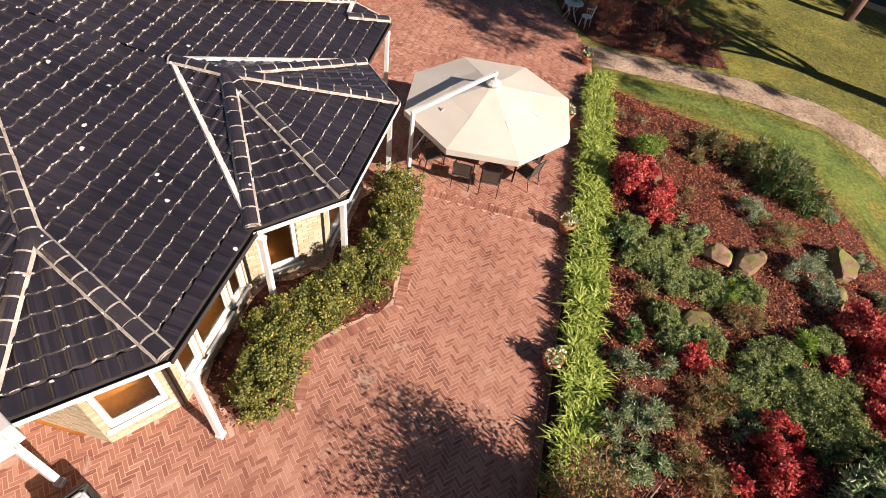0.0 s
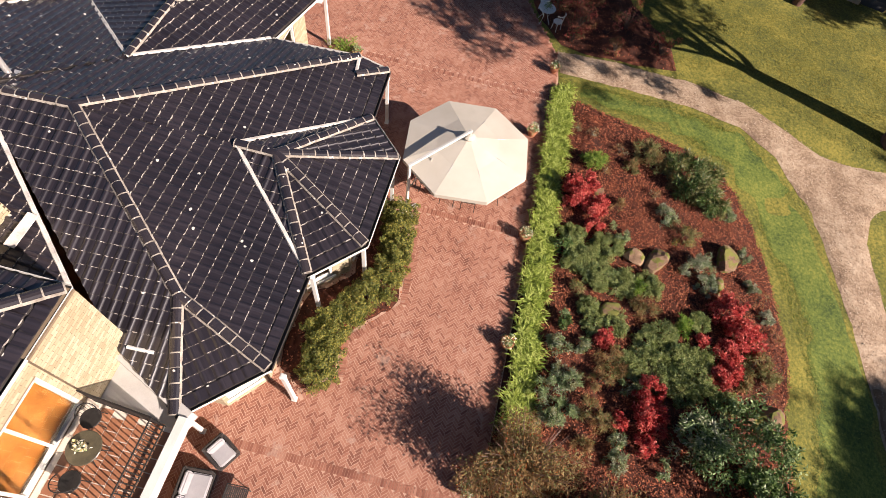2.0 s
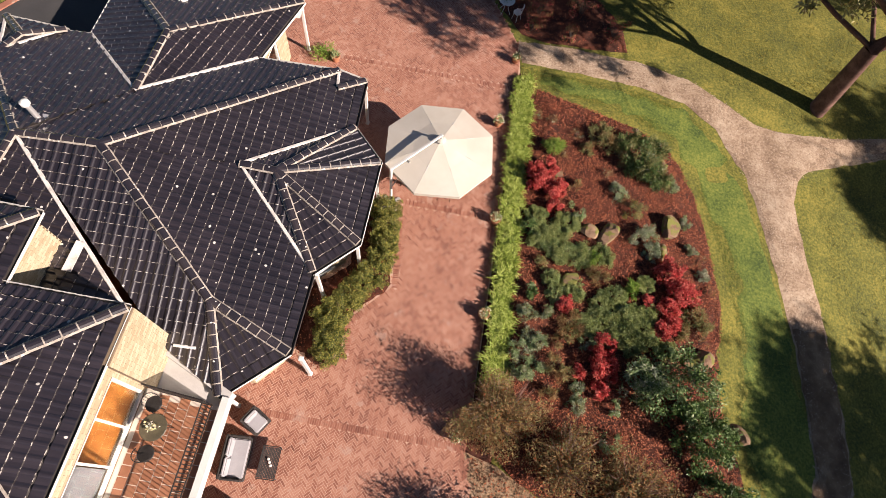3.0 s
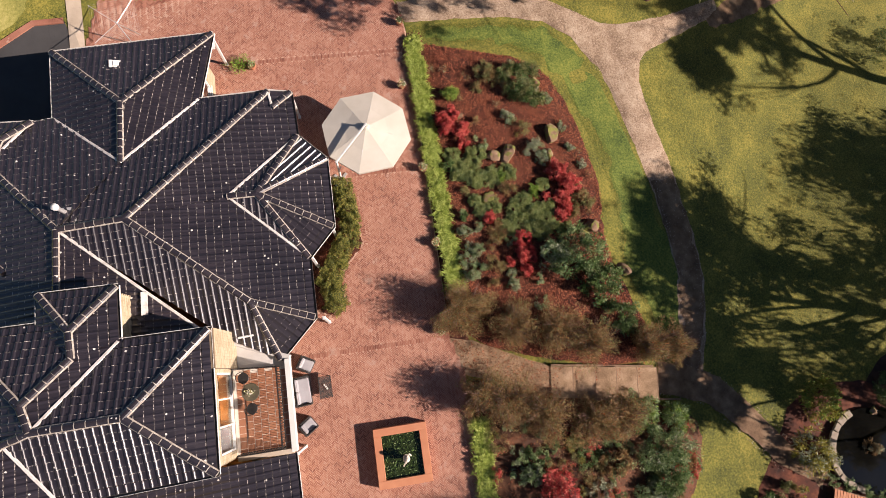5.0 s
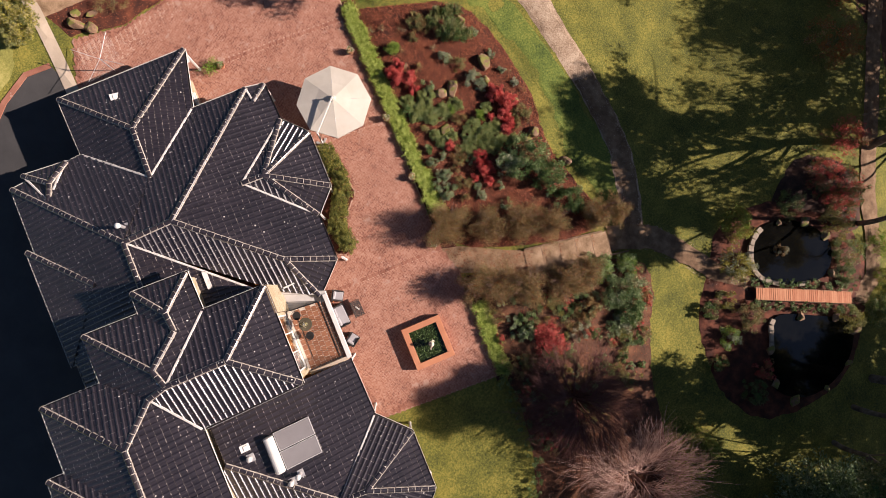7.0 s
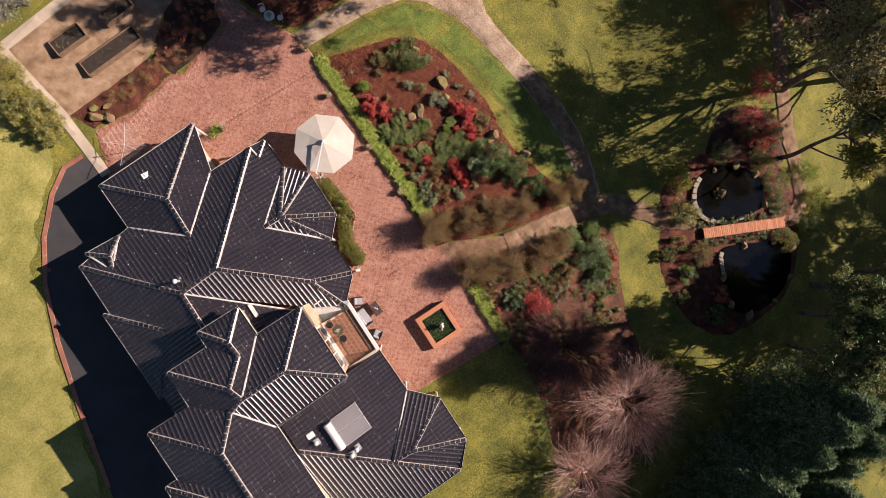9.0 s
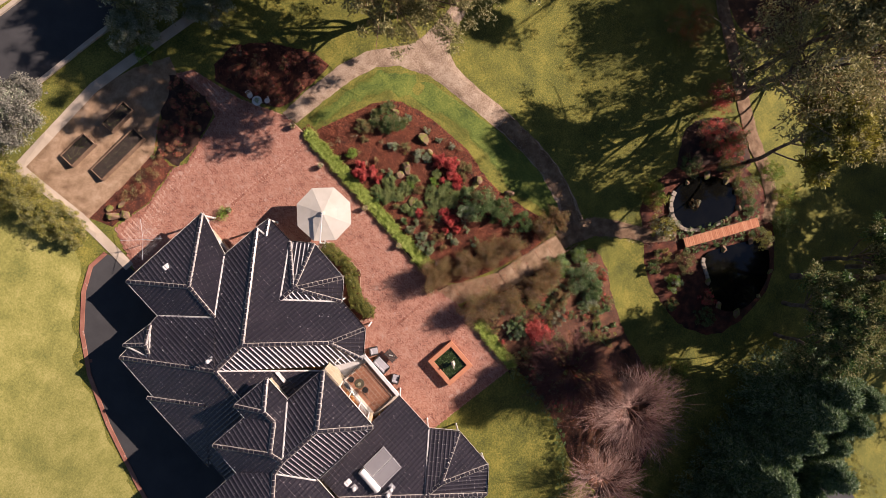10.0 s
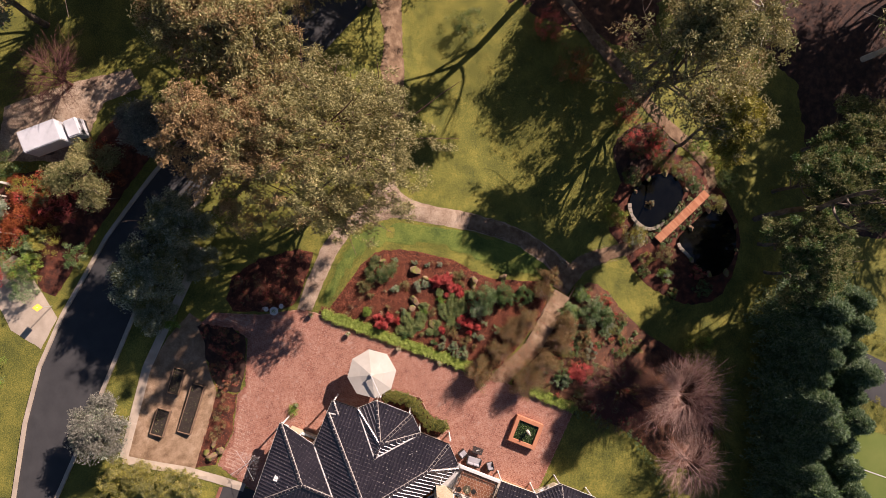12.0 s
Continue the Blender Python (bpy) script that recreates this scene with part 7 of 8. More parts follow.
# many copies stand out of view, added to shade the lawn, ponds and woods
for ob, spots_ in ((gumA, ((43.0, -9.0, 2.2, 0.85), (38.0, 26.0, 0.6, 1.0), (52, -16, 5.0, 1.15), (35, 42, 1.9, 1.0), (47.0, 12.0, 0.9, 1.0), (53.0, -42.0, 4.1, 1.1), (44.0, -40.0, 5.2, 0.9), (62.0, -19.0, 0.3, 1.1), (57, 9, 3.1, 1.15), (37.0, -41.0, 1.1, 1.1), (43.5, -48.0, 2.7, 1.2), (30.5, -44.5, 3.3, 1.0), (28.5, -33.5, 5.3, 0.8))),
                   (gumB, ((40.0, -35.0, 0.4, 1.05), (51.0, -13.0, 1.4, 1.0), (34.5, -36.0, 5.4, 0.9), (49, 20, 0.2, 1.1), (44, 33, 2.0, 1.0), (60, -28, 2.2, 1.2))),
                   (gumC, ((37.5, 17.0, 2.9, 0.95), (33.5, 24.0, 4.6, 0.8), (57, -45, 4.9, 1.3), (24, 51, 2.5, 1.1), (40.0, 38.0, 3.0, 1.15), (30.0, 45.5, 0.3, 1.0), (47.0, 29.0, 2.1, 1.1), (38.0, 47.0, 5.0, 1.2), (33.0, 55.0, 1.0, 1.2), (29.6, 28.6, 1.9, 0.9)))):
    for x, y, a, s in spots_:
        copy_thing(ob, tree_at(x, y, a, s))

gum_tree(6, tree_at(27.8, -15.6, 0.7), 13.0, 3.6, [L_YELLOW, L_EUC], (0.65, 0.35), "slim gum tree with yellow-green crown behind the pond", 8, 210, 75, trunk_r=0.2, low=0.62)
# out of view, placed so that its high crown shades the lawn
gum_tree(11, tree_at(46.5, -2.5), 21.0, 5.6, [L_EUC, L_EUCB], (0.7, 0.3), "very tall gum tree with a high crown, unseen, added for its shadow", 10, 240, 62, trunk_r=0.4, low=0.66, fork_at=0.4)
oak = gum_tree(5, tree_at(24.6, -26.6, 0.4, 0.8), 14.5, 4.9, [L_OLIVE, L_DARK], (0.55, 0.45), "dense dark olive evergreen tree by the ponds", 12, 290, 80, (0.3, 0.12), 0.26, 0.5, name="evergreen_tree")
for x, y, a, s in ((19.0, -25.2, 1.7, 1.0), (16.2, -26.0, 2.9, 0.9), (29.5, -29.5, 4.0, 0.95), (25.5, -29.0, 0.9, 1.05)):
    copy_thing(oak, tree_at(x, y, a, s))

# mostly out of view, sized so its shadow reaches the patio's southern end
gum_tree(15, tree_at(21.4, -24.6), 24.5, 2.7, [L_OLIVE, L_DARK], (0.6, 0.4), "very tall slender evergreen tree added behind the ponds to shade the patio", 11, 400, 70, (0.3, 0.12), 0.3, 0.5, name="evergreen_tree", fork_at=0.35)
gum_tree(16, tree_at(35.0, -11.6), 17.5, 4.2, [L_EUC, L_OLIVE], (0.6, 0.4), "slender gum tree behind the pond", 11, 430, 40, (0.3, 0.12), 0.22, 0.68, fork_at=0.4)

# silver and olive trees on the road side
silver = gum_tree(8, tree_at(-4.7, 33.9), 5.2, 2.7, [L_SILVER, L_GREY], (0.8, 0.2), "rounded silver-grey tree on the road verge", 11, 300, 80, (0.2, 0.08), 0.16, 0.4, name="silver_tree")
copy_thing(silver, tree_at(21.4, 33.6, 1.3, 1.0))
copy_thing(silver, tree_at(-14.0, 43.8, 2.0, 0.9))
dusky = gum_tree(9, tree_at(8.8, 31.8), 6.0, 3.4, [L_GREY, L_OLIVE], (0.6, 0.4), "grey-green tree shading the road", 11, 280, 80, (0.22, 0.09), 0.18, 0.4, name="roadside_tree")
gum_tree(14, tree_at(16.4, 38.6), 4.6, 3.2, [L_EUC, L_OLIVE], (0.55, 0.45), "low spreading olive-leaved tree on the far verge", 10, 260, 75, (0.2, 0.08), trunk_r=0.15, low=0.4, name="verge_tree")
for x, y, a, s in ((29.5, 49.5, 2.0, 1.4), (11.5, 46.5, 3.0, 0.8), (20.0, 50.5, 4.0, 1.4), (13.2, 30.0, 2.3, 0.95), (5.4, 31.4, 0.7, 0.6), (10.4, 28.4, 4.7, 0.6)):
    copy_thing(dusky, tree_at(x, y, a, s))
for i, (x, y, r_, h) in enumerate(((-9.7, 32.9, 1.5, 2.0), (-9.3, 31.2, 1.4, 1.9), (-9.7, 29.6, 1.4, 1.9), (-10.0, 28.1, 1.4, 1.8), (-10.2, 26.9, 1.1, 1.6), (-11.6, 33.5, 1.3, 1.8), (-13.2, 33.7, 1.3, 1.8), (-14.8, 34.0, 1.2, 1.7), (-16.3, 34.3, 1.2, 1.7), (-17.8, 34.6, 1.2, 1.7), (-19.3, 34.9, 1.2, 1.7), (-20.8, 35.2, 1.2, 1.7))):
    shrub(x, y, r_, h, [L_OLIVE, L_YELLOW, L_EUC], "broad olive-green hedge shrub with golden brown tips", 3600 + i, 5200, (0.12, 0.06), (0.45, 0.27, 0.28), name="hedge_shrub", stems=5, shell=0.6)
for i, (x, y, r_, mats, label) in enumerate((
        (13.5, 40.2, 1.6, [L_RED], "red-leaved shrub on the far verge"), (10.2, 42.0, 1.4, [L_YELLOW], "yellow-green shrub on the far verge"), (12.2, 44.2, 1.6, [L_ORANGE], "orange autumn shrub on the far verge"),
        (16.6, 37.8, 1.5, [L_ORANGE], "orange autumn shrub on the bank"), (18.8, 38.6, 1.3, [L_ORANGE, L_RED], "orange-red autumn shrub on the bank"), (8.0, 43.2, 1.4, [L_LIME, L_YELLOW], "lime green shrub on the far verge"),
        (6.0, 43.6, 1.3, [L_GREEN, L_DARK], "dark green shrub on the far verge"), (-2.0, 45.0, 1.6, [L_LIME, L_GREEN], "bright green shrub by the concrete entrance"), (9.5, 39.3, 1.2, [L_DARK, L_GREEN], "dark green shrub at the kerb"),
        (14.8, 44.5, 1.5, [L_YELLOW, L_OLIVE], "olive yellow shrub by the lay-by"), (4.6, 30.6, 0.8, [L_LIME, L_GREEN], "strappy green plant in the kitchen garden"), (7.4, 45.4, 1.2, [L_RED, L_ORANGE], "red shrub on the far verge"))):
    shrub(x, y, r_, r_ * 1.4, mats, label, 380 + i, 1500, (0.15, 0.06), (0.7, 0.3) if len(mats) > 1 else None)

# mixed shrubs and pale slim trunks on the far verge
q = random.Random(31)
for i in range(22):
    x, y = q.uniform(6.5, 16.5), q.uniform(40.8, 47.5)
    if y < 44.5 - 0.42 * x + 1.0:
        continue
    mats, label = q.choice((([L_GREEN, L_LIME], "fresh green shrub in verge leaf litter"), ([L_ORANGE, L_RED], "red-orange autumn shrub in verge leaf litter"), ([L_DARK, L_OLIVE], "dark olive shrub in verge leaf litter"), ([L_YELLOW, L_GREEN], "yellow-green shrub in verge leaf litter")))
    r_ = q.uniform(0.7, 1.5)
    shrub(x, y, r_, r_ * 1.3, mats, label, 800 + i, int(900 * r_), (0.15, 0.07), (0.65, 0.35), stems=0)
for i in range(9):
    x, y = 11.0 + 0.75 * i * 0.8 + q.uniform(-0.5, 0.5), 46.3 + q.uniform(-1.2, 1.4)
    t = thing("birch_tree", tree_at(x, y), "slim leafless tree with a white trunk on the verge", "tree", "white-trunked trees on the verge")
    g = Geo()
    top = (q.uniform(-0.4, 0.4), q.uniform(-0.4, 0.4), q.uniform(5.5, 7.5))
    limb(g, q, (0, 0, -0.2), top, 0.085, 0.02, 0.03, 7, 6)
    part("trunk", g, M_PALE, t, smooth_faces=True)
    g = Geo()
    for k in range(16):
        h = q.uniform(0.45, 0.97)
        a = q.uniform(0, 6.28)
        b = Vector(top) * h
        limb(g, q, b, b + Vector((math.cos(a) * 0.9, math.sin(a) * 0.9, 0.7)) * (1.25 - h), 0.014, 0.004, 0.1, 3, 3)
    tagged(part("twig_crown", g, M_TWIGRED, t), "thin bare reddish twigs", kind="stuff")

# shaded red-brown shrubs by the gate and the rock bed
for i, (x, y, r_) in enumerate(((9.2, 23.4, 0.8), (10.4, 21.4, 0.9), (8.2, 21.4, 0.7), (8.8, 25.0, 0.8), (11.8, 19.9, 0.6), (7.4, 24.4, 0.7), (2.6, 26.4, 0.8), (1.2, 25.2, 0.8), (3.4, 25.0, 0.6), (-0.2, 24.4, 0.7), (7.6, 20.3, 0.5), (3.6, 27.2, 0.8), (2.2, 25.2, 0.7), (0.6, 26.2, 0.7), (3.9, 26.0, 0.6), (-0.9, 25.4, 0.6), (1.9, 24.5, 0.6), (9.6, 19.9, 0.4), (8.4, 23.0, 0.7), (7.2, 22.4, 0.6))):
    shrub(x, y, r_, r_ * 1.5, [L_BROWN, L_RED, L_DARK], "dark red-brown shrub, half bare, in the shade", 420 + i, 750, (0.09, 0.03), (0.5, 0.25, 0.25), stems=18)
for i, (x, y) in enumerate(((-1.9, 25.3), (-2.8, 25.0), (-3.8, 25.5), (-4.7, 25.1), (-5.6, 25.6))):
    shrub(x, y, 0.5, 0.6, [L_BROWN, L_OLIVE, L_GREEN], "dry grassy tuft in the rock bed", 440 + i, 520, (0.2, 0.012), (0.5, 0.3, 0.2), stems=0)


# bare deciduous trees
def bare_tree(seed, at, height, radius, mat, label, twigs=420):
    q = random.Random(seed)
    t = thing("bare_tree", at, label, "tree")
    g = Geo()
    g.tube([(0, 0, -0.3), (0.02, 0, height * 0.1), (0, 0.03, height * 0.18)], [0.15, 0.12, 0.10], 8)
    part("trunk", g, mat, t)
    g = Geo()
    ends = []
    for k in range(26):
        a, e = 2 * math.pi * k / 26 + q.uniform(-0.15, 0.15), q.uniform(0.25, 1.0)
        b = Vector((math.cos(a) * radius * e * 0.6, math.sin(a) * radius * e * 0.6, height * (0.75 - 0.3 * e * e)))
        pts = limb(g, q, (0, 0, height * 0.17), b, 0.05, 0.02, 0.1, 5, 5)
        ends.append((pts, a))
    part("branching", g, mat, t)
    g = Geo()
    for k in range(twigs):
        pts, a = ends[k % 26]
        p = pts[q.choice((2, 3, 3, 4, 4))]
        aa = a + q.gauss(0, 0.65)
        ln = radius * q.uniform(0.25, 0.6)
        b = p + Vector((math.cos(aa) * ln, math.sin(aa) * ln, ln * q.uniform(-0.15, 0.75)))
        limb(g, q, p, b, 0.014, 0.005, 0.1, 3, 4)
        for _ in range(2):
            m_ = p + (b - p) * q.uniform(0.3, 0.8)
            c = m_ + Vector((math.cos(aa) + q.gauss(0, 0.6), math.sin(aa) + q.gauss(0, 0.6), q.uniform(-0.1, 0.7))) * ln * 0.4
            limb(g, q, m_, c, 0.009, 0.004, 0.08, 3, 3)
    tw = part("twig_crown", g, mat, t)
    tagged(tw, "dense fan of thin bare twigs", kind="stuff")
    return t


bare_tree(1, tree_at(3.3, -17.6), 4.6, 4.3, M_TWIGMID, "bare vase-shaped deciduous tree with rosy brown twigs", 950)
bare_tree(2, tree_at(-2.6, -18.6), 4.4, 3.3, M_TWIGMID, "bare deciduous tree with greyish brown twigs", 620)
bare_tree(3, tree_at(3.3, -11.6), 4.0, 4.0, M_TWIGRED, "low bare tree with dark red twigs", 1000)
bare_tree(4, tree_at(24.8, 42.4), 5.0, 3.6, M_TWIGRED, "bare reddish tree by the lay-by", 420)
# curved dark hedge and low plants at the lawn's edge
for i, (x, y) in enumerate(((0.35, -8.2), (0.15, -9.2), (-0.05, -10.2), (-0.25, -11.1), (-0.6, -12.1), (-1.05, -13.0), (-1.7, -13.9), (-2.45, -14.7), (-3.3, -15.4), (-4.2, -16.0), (-5.1, -16.6), (-6.1, -17.1))):
    shrub(x, y, 0.5, 0.6, [L_DARK, L_GREEN], "low clipped dark green hedge plant curving round the lawn", 460 + i, 700, (0.07, 0.035), (0.7, 0.3), name="hedge_shrub", stems=0)


# row of conifers and the court beyond
def conifer(seed, at, height, radius, label):
    r = np.random.default_rng(seed)
    t = thing("conifer", at, label, "tree", "row of conifers")
    g = Geo()
    g.tube([(0, 0, -0.5), (0, 0, height * 0.95)], [0.16, 0.03], 7)
    part("trunk", g, M_TRUNK, t)
    P, D_ = [], []
    for k in range(230):
        h = height * (0.06 + 0.92 * (k / 230) ** 0.9)
        a = k * 2.39996 + r.uniform(-0.3, 0.3)
        rr = radius * (1 - (h / height) ** 1.7) ** 0.8 * r.uniform(0.75, 1.12) + 0.1
        for s in np.linspace(0.35, 1.0, 7):
            c = np.array((math.cos(a) * rr * s, math.sin(a) * rr * s, h + 0.35 * (1 - s) + 0.1))
            p, dd = blob_points(r, 13, c, (0.34, 0.34, 0.2), 0.2, 0.1, -1)
            P.append(p)
            D_.append(dd * 0.5 + np.array((math.cos(a), math.sin(a), 0.15)))
    P, D_ = np.concatenate(P), np.concatenate(D_)
    part("crown", quads("crown", leaf_quads(r, P, 0.30, 0.09, D_, 0.5), [L_CONIFER, L_DARK], (r.uniform(size=len(P)) < 0.25)), None, t)
    return t


cf = conifer(21, tree_at(13.0, -27.4), 9.5, 2.7, "dense dark green conifer in a tall screen")
for i in range(1, 13):
    copy_thing(cf, tree_at(13.0 - 2.0 * i, -27.3 - 0.07 * i + 0.4 * math.sin(i * 2.1), i * 1.3, 0.92 + 0.1 * math.sin(i * 1.7)))
for i in range(11):
    copy_thing(cf, tree_at(14.2 - 2.1 * i, -30.6 - 0.05 * i + 0.4 * math.sin(i * 1.3), i * 2.1, 0.86 + 0.08 * math.sin(i * 2.7)))
court = sheet("tennis_court", drape([(2.4, -34.6), (-0.8, -51.0), (-24.0, -57.0), (-27.0, -40.0)], 0.02, 0.0, 3.0, 0.0), M_COURT, "green tennis court with white lines", "tennis court")
for a, b in (((-2.0, -36.6), (-4.6, -48.6)), ((-2.0, -36.6), (-22.0, -41.4)), ((-2.9, -40.8), (-22.9, -45.6))):
    d2 = Vector((b[0] - a[0], b[1] - a[1], 0))
    g = Geo()
    m_ = ((a[0] + b[0]) / 2, (a[1] + b[1]) / 2)
    g.box((m_[0], m_[1], ground_z(*m_) + 0.045), (d2.length, 0.09, 0.012), math.atan2(d2.y, d2.x))
    part("court_line", g, M_WHITE, court)
sheet("far_drive", drape([(10.9, -32.5), (5.9, -48.5), (1.4, -48.5), (6.4, -32.5)], 0.02, 0.0, 2.0, 0.0), M_ASPHALT, "asphalt drive behind the conifers", "driveway")
for i, (x, y) in enumerate(((5.0, -35.0), (4.6, -36.6), (4.2, -38.2), (3.8, -39.8), (3.4, -41.4), (11.9, -34.6), (11.4, -36.2), (10.9, -37.8), (10.4, -39.4), (9.9, -41.0))):
    shrub(x, y, 0.9, 0.9, [L_YELLOW, L_OLIVE], "clipped yellow-green hedge plant along the far drive", 480 + i, 800, (0.09, 0.04), (0.6, 0.4), name="hedge_shrub", stems=0)

# ---- pond, bridge ----
POND = rounded([(19.6, -11.8), (18.7, -13.6), (19.9, -15.3), (22.5, -16.9), (24.4, -16.0), (24.9, -14.2), (23.4, -12.0), (21.5, -11.1)], 2)
POND2 = rounded([(18.0, -16.2), (16.7, -18.0), (14.6, -20.4), (16.5, -22.6), (20.2, -22.6), (22.8, -20.4), (20.6, -18.4)], 2)
for poly, label in ((POND, "dark still pond with a stone edge"), (POND2, "dark shaded lower pond")):
    g = Geo()
    zw = -1.60
    g.prism(poly, zw - 0.3, zw)
    tagged(part("pond_water", g, M_WATER), label, "water", kind="structure")
q = random.Random(9)


def edging_stone(a, b, wide, seed):
    """One flat block of the pond's kerb between two points of its edge."""
    k = random.Random(seed)
    d = Vector((b[0] - a[0], b[1] - a[1], 0))
    g = Geo()
    g.box((0, 0, 0), (d.length * 0.97, wide * k.uniform(0.9, 1.15), 0.14), taper=0.94)
    ob = part("edging_stone", soft(g.mesh("edging_stone", M_KERBSTONE), 0.02), None, at=Matrix.Translation(((a[0] + b[0]) / 2, (a[1] + b[1]) / 2, -1.57 + k.uniform(-0.01, 0.012))) @ Matrix.Rotation(math.atan2(d.y, d.x) + k.uniform(-0.03, 0.03), 4, "Z"))
    return tagged(ob, "flat pale edging block round the pond", "edging stone", "pond edging stones")


for poly, wide in ((POND, 0.36), (POND2, 0.32)):
    ed = finer(poly, 0.55)
    mx = sum(p[0] for p in ed) / len(ed)
    for i, (x, y) in enumerate(ed):
        if math.dist((x, y), (19.6, -15.8)) < 0.9:
            continue
        if x < mx - 0.4 and y > -18.2:
            edging_stone((x, y), ed[(i + 1) % len(ed)], wide, 600 + i)
        elif i % 3 == 0:
            rock(x + q.uniform(-0.2, 0.2), y + q.uniform(-0.2, 0.2), q.uniform(0.2, 0.42), 600 + i, "mossy boulder on the pond bank", 0.5, -1.62, "rocks round the pond")
BR0, BR1 = Vector((17.95, -14.5, -1.42)), Vector((23.3, -18.9, -1.36))
bd = (BR1 - BR0).normalized()
bn = Vector((-bd.y, bd.x, 0)).normalized()
ang = math.atan2(bd.y, bd.x)
bridge = thing("footbridge", Matrix.Identity(4), "small red-brown timber plank footbridge over the pond", "bridge")
g = Geo()
g.box((0, 0, 0), (0.14, 0.82, 0.045))
plank = soft(g.mesh("plank", M_PLANK), 0.006)
nb = int((BR1 - BR0).length / 0.15)
for i in range(nb):
    p = BR0 + (BR1 - BR0) * ((i + 0.5) / nb)
    part("plank", plank, None, bridge, at=Matrix.Translation(p + Vector((0, 0, 0.10 * math.sin(math.pi * (i + 0.5) / nb)))) @ Matrix.Rotation(ang + q.uniform(-0.02, 0.02), 4, "Z"))
for s_ in (-1, 1):
    g = Geo()
    g.tube([BR0 + bn * s_ * 0.4 + Vector((0, 0, -0.09)), (BR0 + BR1) / 2 + bn * s_ * 0.4 + Vector((0, 0, 0.0)), BR1 + bn * s_ * 0.4 + Vector((0, 0, -0.09))], 0.06, 6)
    part("beam", g, M_SLEEPER, bridge)
sheet("gravel_path", drape(strip([(23.2, -18.8), (24.6, -19.6), (26.2, -19.2), (27.8, -17.4), (29.6, -14.6), (31.4, -12.5), (34.0, -9.9), (37.4, -6.2), (42.0, -1.5)], 1.3), 0.06, 0.0, 0.5, 0.12), M_DIRT, "brown earth path beyond the bridge", "path")
for i in range(9):
    for s_ in (-1, 1):
        p = BR0 + (BR1 - BR0) * (i / 8) + bn * s_ * 0.78
        shrub(p.x, p.y, 0.36, 0.5, [L_GREEN, L_DARK], "ivy-like dark trailing plant along the bridge", 500 + i * 2 + s_, 330, (0.09, 0.05), (0.6, 0.4), stems=0, z=-1.66)
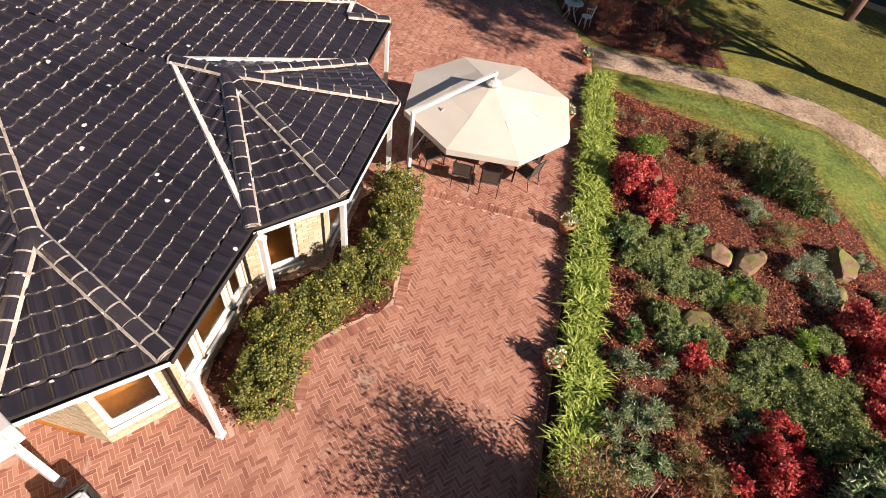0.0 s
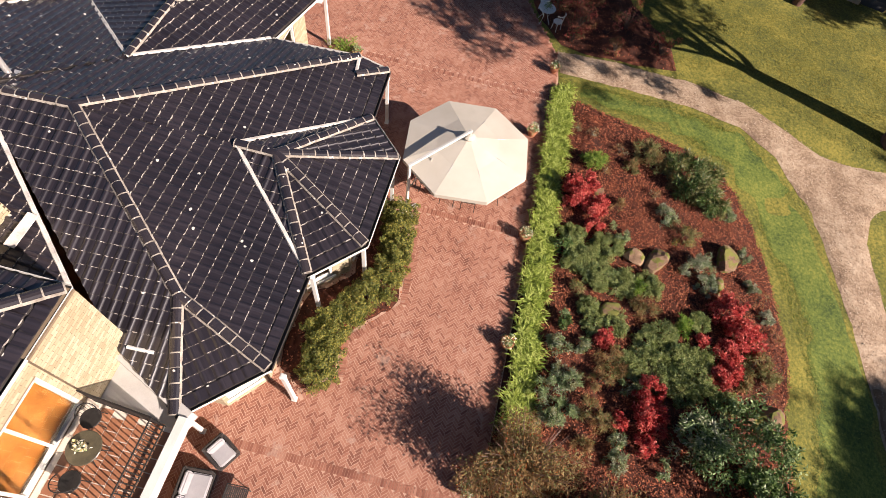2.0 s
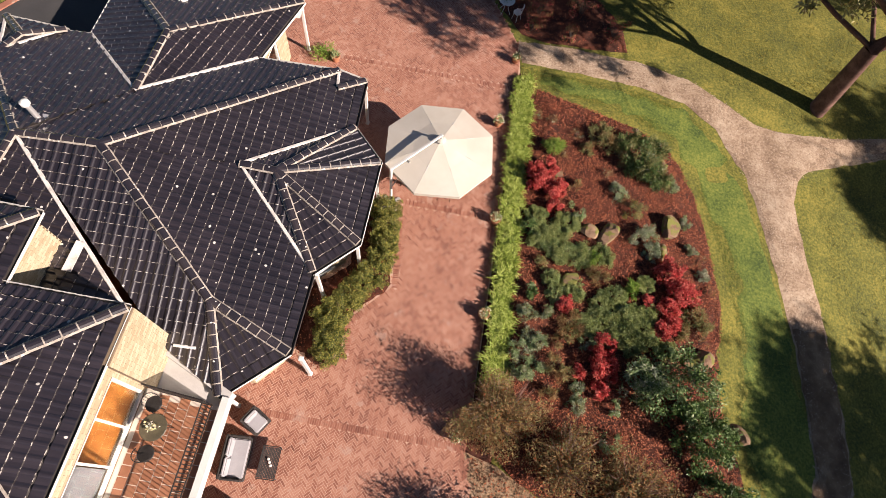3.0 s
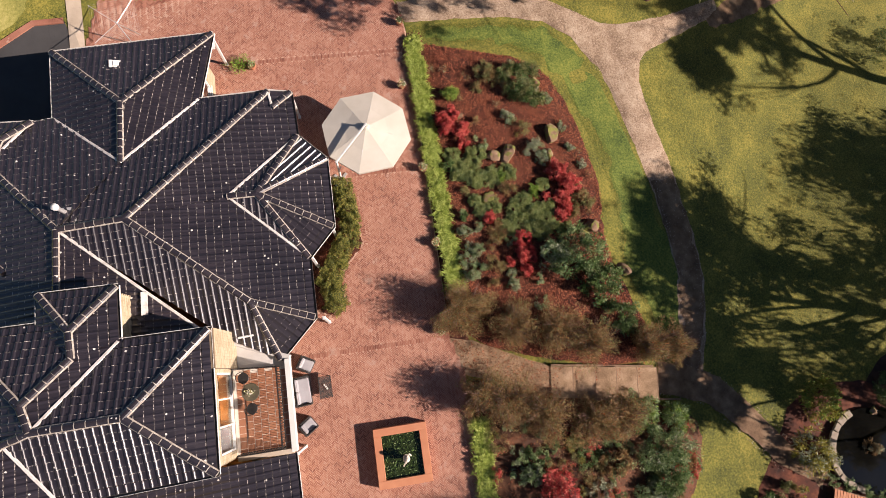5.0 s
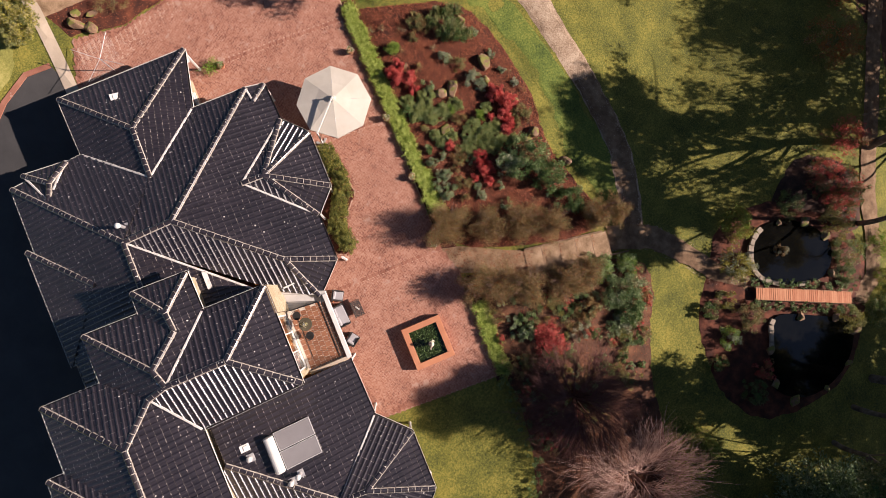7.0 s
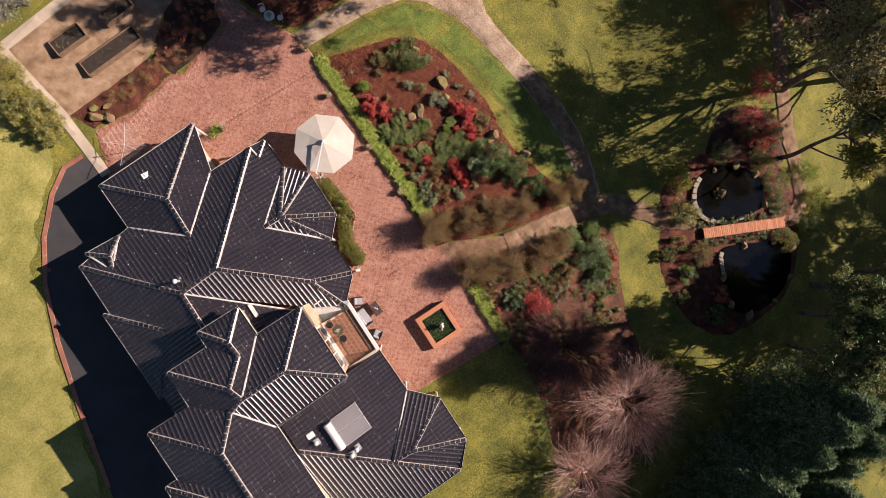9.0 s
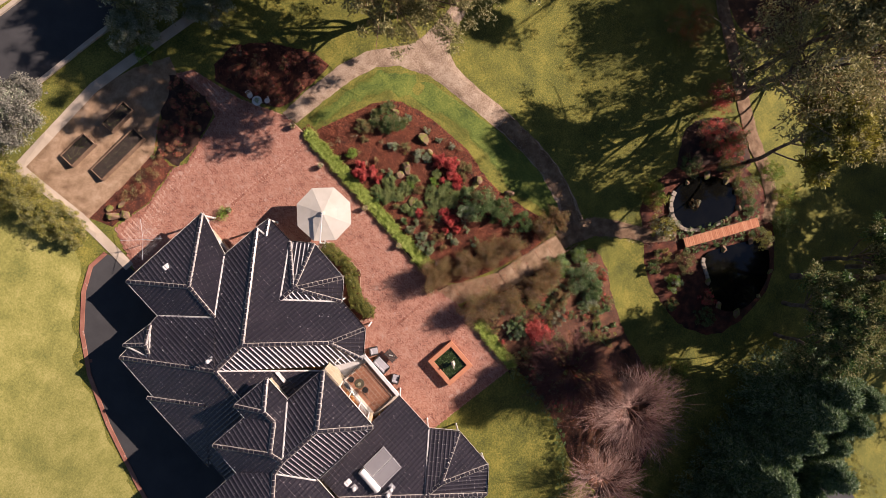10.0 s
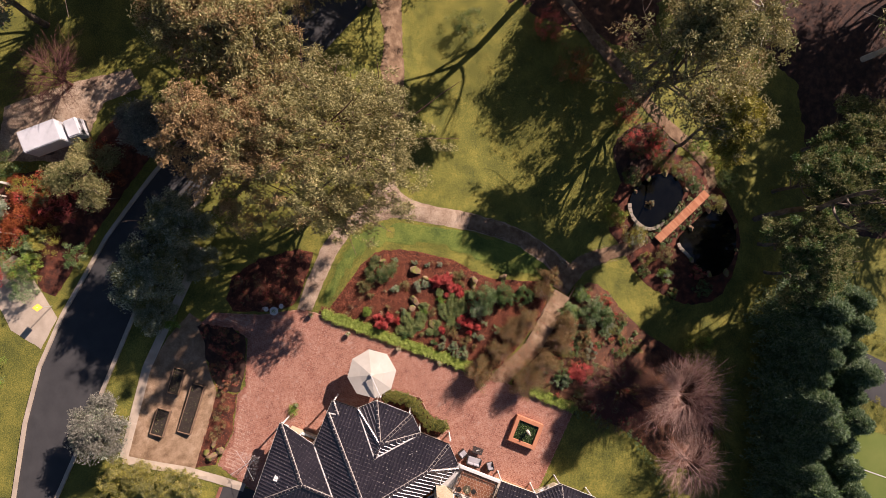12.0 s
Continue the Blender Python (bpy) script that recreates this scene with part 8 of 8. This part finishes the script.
for i, (x, y, r_, mats, label) in enumerate((
        (19.9, -9.9, 0.95, [L_YELLOW, L_LIME], "yellow-green strappy plant on the pond's edge"), (18.1, -12.1, 0.95, [L_YELLOW, L_GREY], "yellow variegated strappy plant at the pond"),
        (25.6, -14.2, 0.9, [L_OLIVE, L_YELLOW], "olive shrub on the pond bank"), (25.2, -16.2, 0.9, [L_GREEN, L_YELLOW], "green shrub on the pond bank"), (24.3, -17.4, 0.7, [L_GREEN, L_DARK], "green shrub by the bridge end"),
        (14.6, -15.7, 0.65, [L_LIME, L_GREY], "pale lime shrub in the pond bed"), (16.6, -15.4, 0.8, [L_OLIVE, L_BROWN], "brown-olive shrub by the bridge"), (15.2, -19.0, 0.6, [L_RED, L_BROWN], "dark red shrub in the pond bed"), (8.3, -19.6, 1.2, [L_YELLOW, L_LIME], "yellow-green bush standing on the shaded lawn"), (13.7, -19.6, 0.7, [L_DARK, L_OLIVE], "dark shrub at the lower pond"), (14.6, -13.4, 0.5, [L_DARK, L_OLIVE], "dark shrub at the edge of the pond bed"), (12.9, -16.6, 0.5, [L_DARK, L_BROWN], "dull shrub at the edge of the pond bed"), (15.9, -13.5, 0.6, [L_OLIVE, L_YELLOW], "olive shrub near the bridge"),
        (23.8, -11.2, 0.9, [L_DARK, L_OLIVE], "dark shrub on the pond bank"), (26.6, -12.8, 0.8, [L_RED, L_DARK], "dark red shrub behind the pond"), (27.6, -11.0, 0.9, [L_RED, L_BROWN], "dark red shrub behind the pond"),
        (22.4, -19.9, 0.9, [L_OLIVE, L_YELLOW], "olive shrub below the path"), (24.8, -21.0, 1.0, [L_DARK, L_OLIVE], "dark shrub below the path"), (26.8, -19.9, 0.9, [L_YELLOW, L_LIME], "yellow-green shrub beside the path"),
        (27.8, -17.6, 0.9, [L_LIME, L_YELLOW], "yellow-green shrub beside the path"), (21.4, -13.4, 0.4, [L_BROWN, L_GREY], "dry water plant standing in the pond"), (30.5, -10.0, 1.2, [L_RED, L_BROWN], "dark red bank of shrubs"),
        (34.0, -4.0, 1.6, [L_ORANGE, L_BROWN], "orange autumn shrub under the trees"), (38.0, -1.0, 1.4, [L_RED, L_ORANGE], "red autumn shrub under the trees"), (37.0, 7.0, 1.5, [L_DARK, L_OLIVE], "dark shrub under the trees"))):
    shrub(x, y, r_ * 1.2, r_ * 1.3, mats, label, 540 + i, int(2600 * r_ + 300), (0.2, 0.05) if "strappy" in label else (0.10, 0.05), (0.6, 0.4))

q = random.Random(23)
for i in range(16):
    x, y = q.uniform(23.5, 30.0), q.uniform(-16.0, -9.4)
    if not inside([x], [y], BED_FAR)[0]:
        continue
    r_ = q.uniform(0.6, 1.2)
    shrub(x, y, r_, r_ * 1.2, [L_RED, L_DARK, L_BROWN], "dark red shrub massed under the gum trees", 1000 + i, int(1000 * r_), (0.11, 0.05), (0.35, 0.35, 0.3), stems=0)

# ---- van and sign by the road ----
vx, vy = 19.8, 42.3
va = math.atan2(40.7 - 44.3, 20.9 - 18.9)
van = thing("van", flat(vx, vy, va, ground_z(vx, vy)), "white box truck parked on the gravel lay-by", "van")
g = Geo()
g.box((-0.75, 0, 1.45), (3.4, 1.95, 1.9))
part("cargo_box", soft(g.mesh("cargo_box", M_VAN), 0.06, 2), None, van)
g = Geo()
g.box((1.75, 0, 1.05), (1.3, 1.8, 1.3), taper=0.88)
cab = part("cab", soft(g.mesh("cab", M_VAN), 0.08, 2), None, van)
g = Geo()
g.box((2.33, 0, 1.32), (0.05, 1.5, 0.55), tilt=(0, radians(-12), 0))
part("windscreen", g, M_PANEL, cab)
g = Geo()
g.box((0.1, 0, 0.42), (4.7, 1.5, 0.2))
part("chassis", g, M_IRON, van)
for sx in (-1.5, 1.6):
    for sy in (-1, 1):
        g = Geo()
        g.tube([(sx, sy * 0.72, 0.36), (sx, sy * 0.95, 0.36)], 0.36, 14)
        part("wheel", g, M_IRON, van)
sg = thing("road_sign", flat(4.6, 41.2, 0.3, ground_z(4.6, 41.2)), "yellow diamond road sign on a post", "road sign")
g = Geo()
g.tube([(0, 0, 0), (0, 0, 2.0)], 0.03, 6)
part("sign_post", g, M_SILVER, sg)
g = Geo()
g.box((0, 0, 1.9), (0.55, 0.55, 0.03), 0.785, tilt=(radians(40), 0, 0))
part("sign_plate", soft(g.mesh("sign_plate", M_SIGN), 0.01), None, sg)
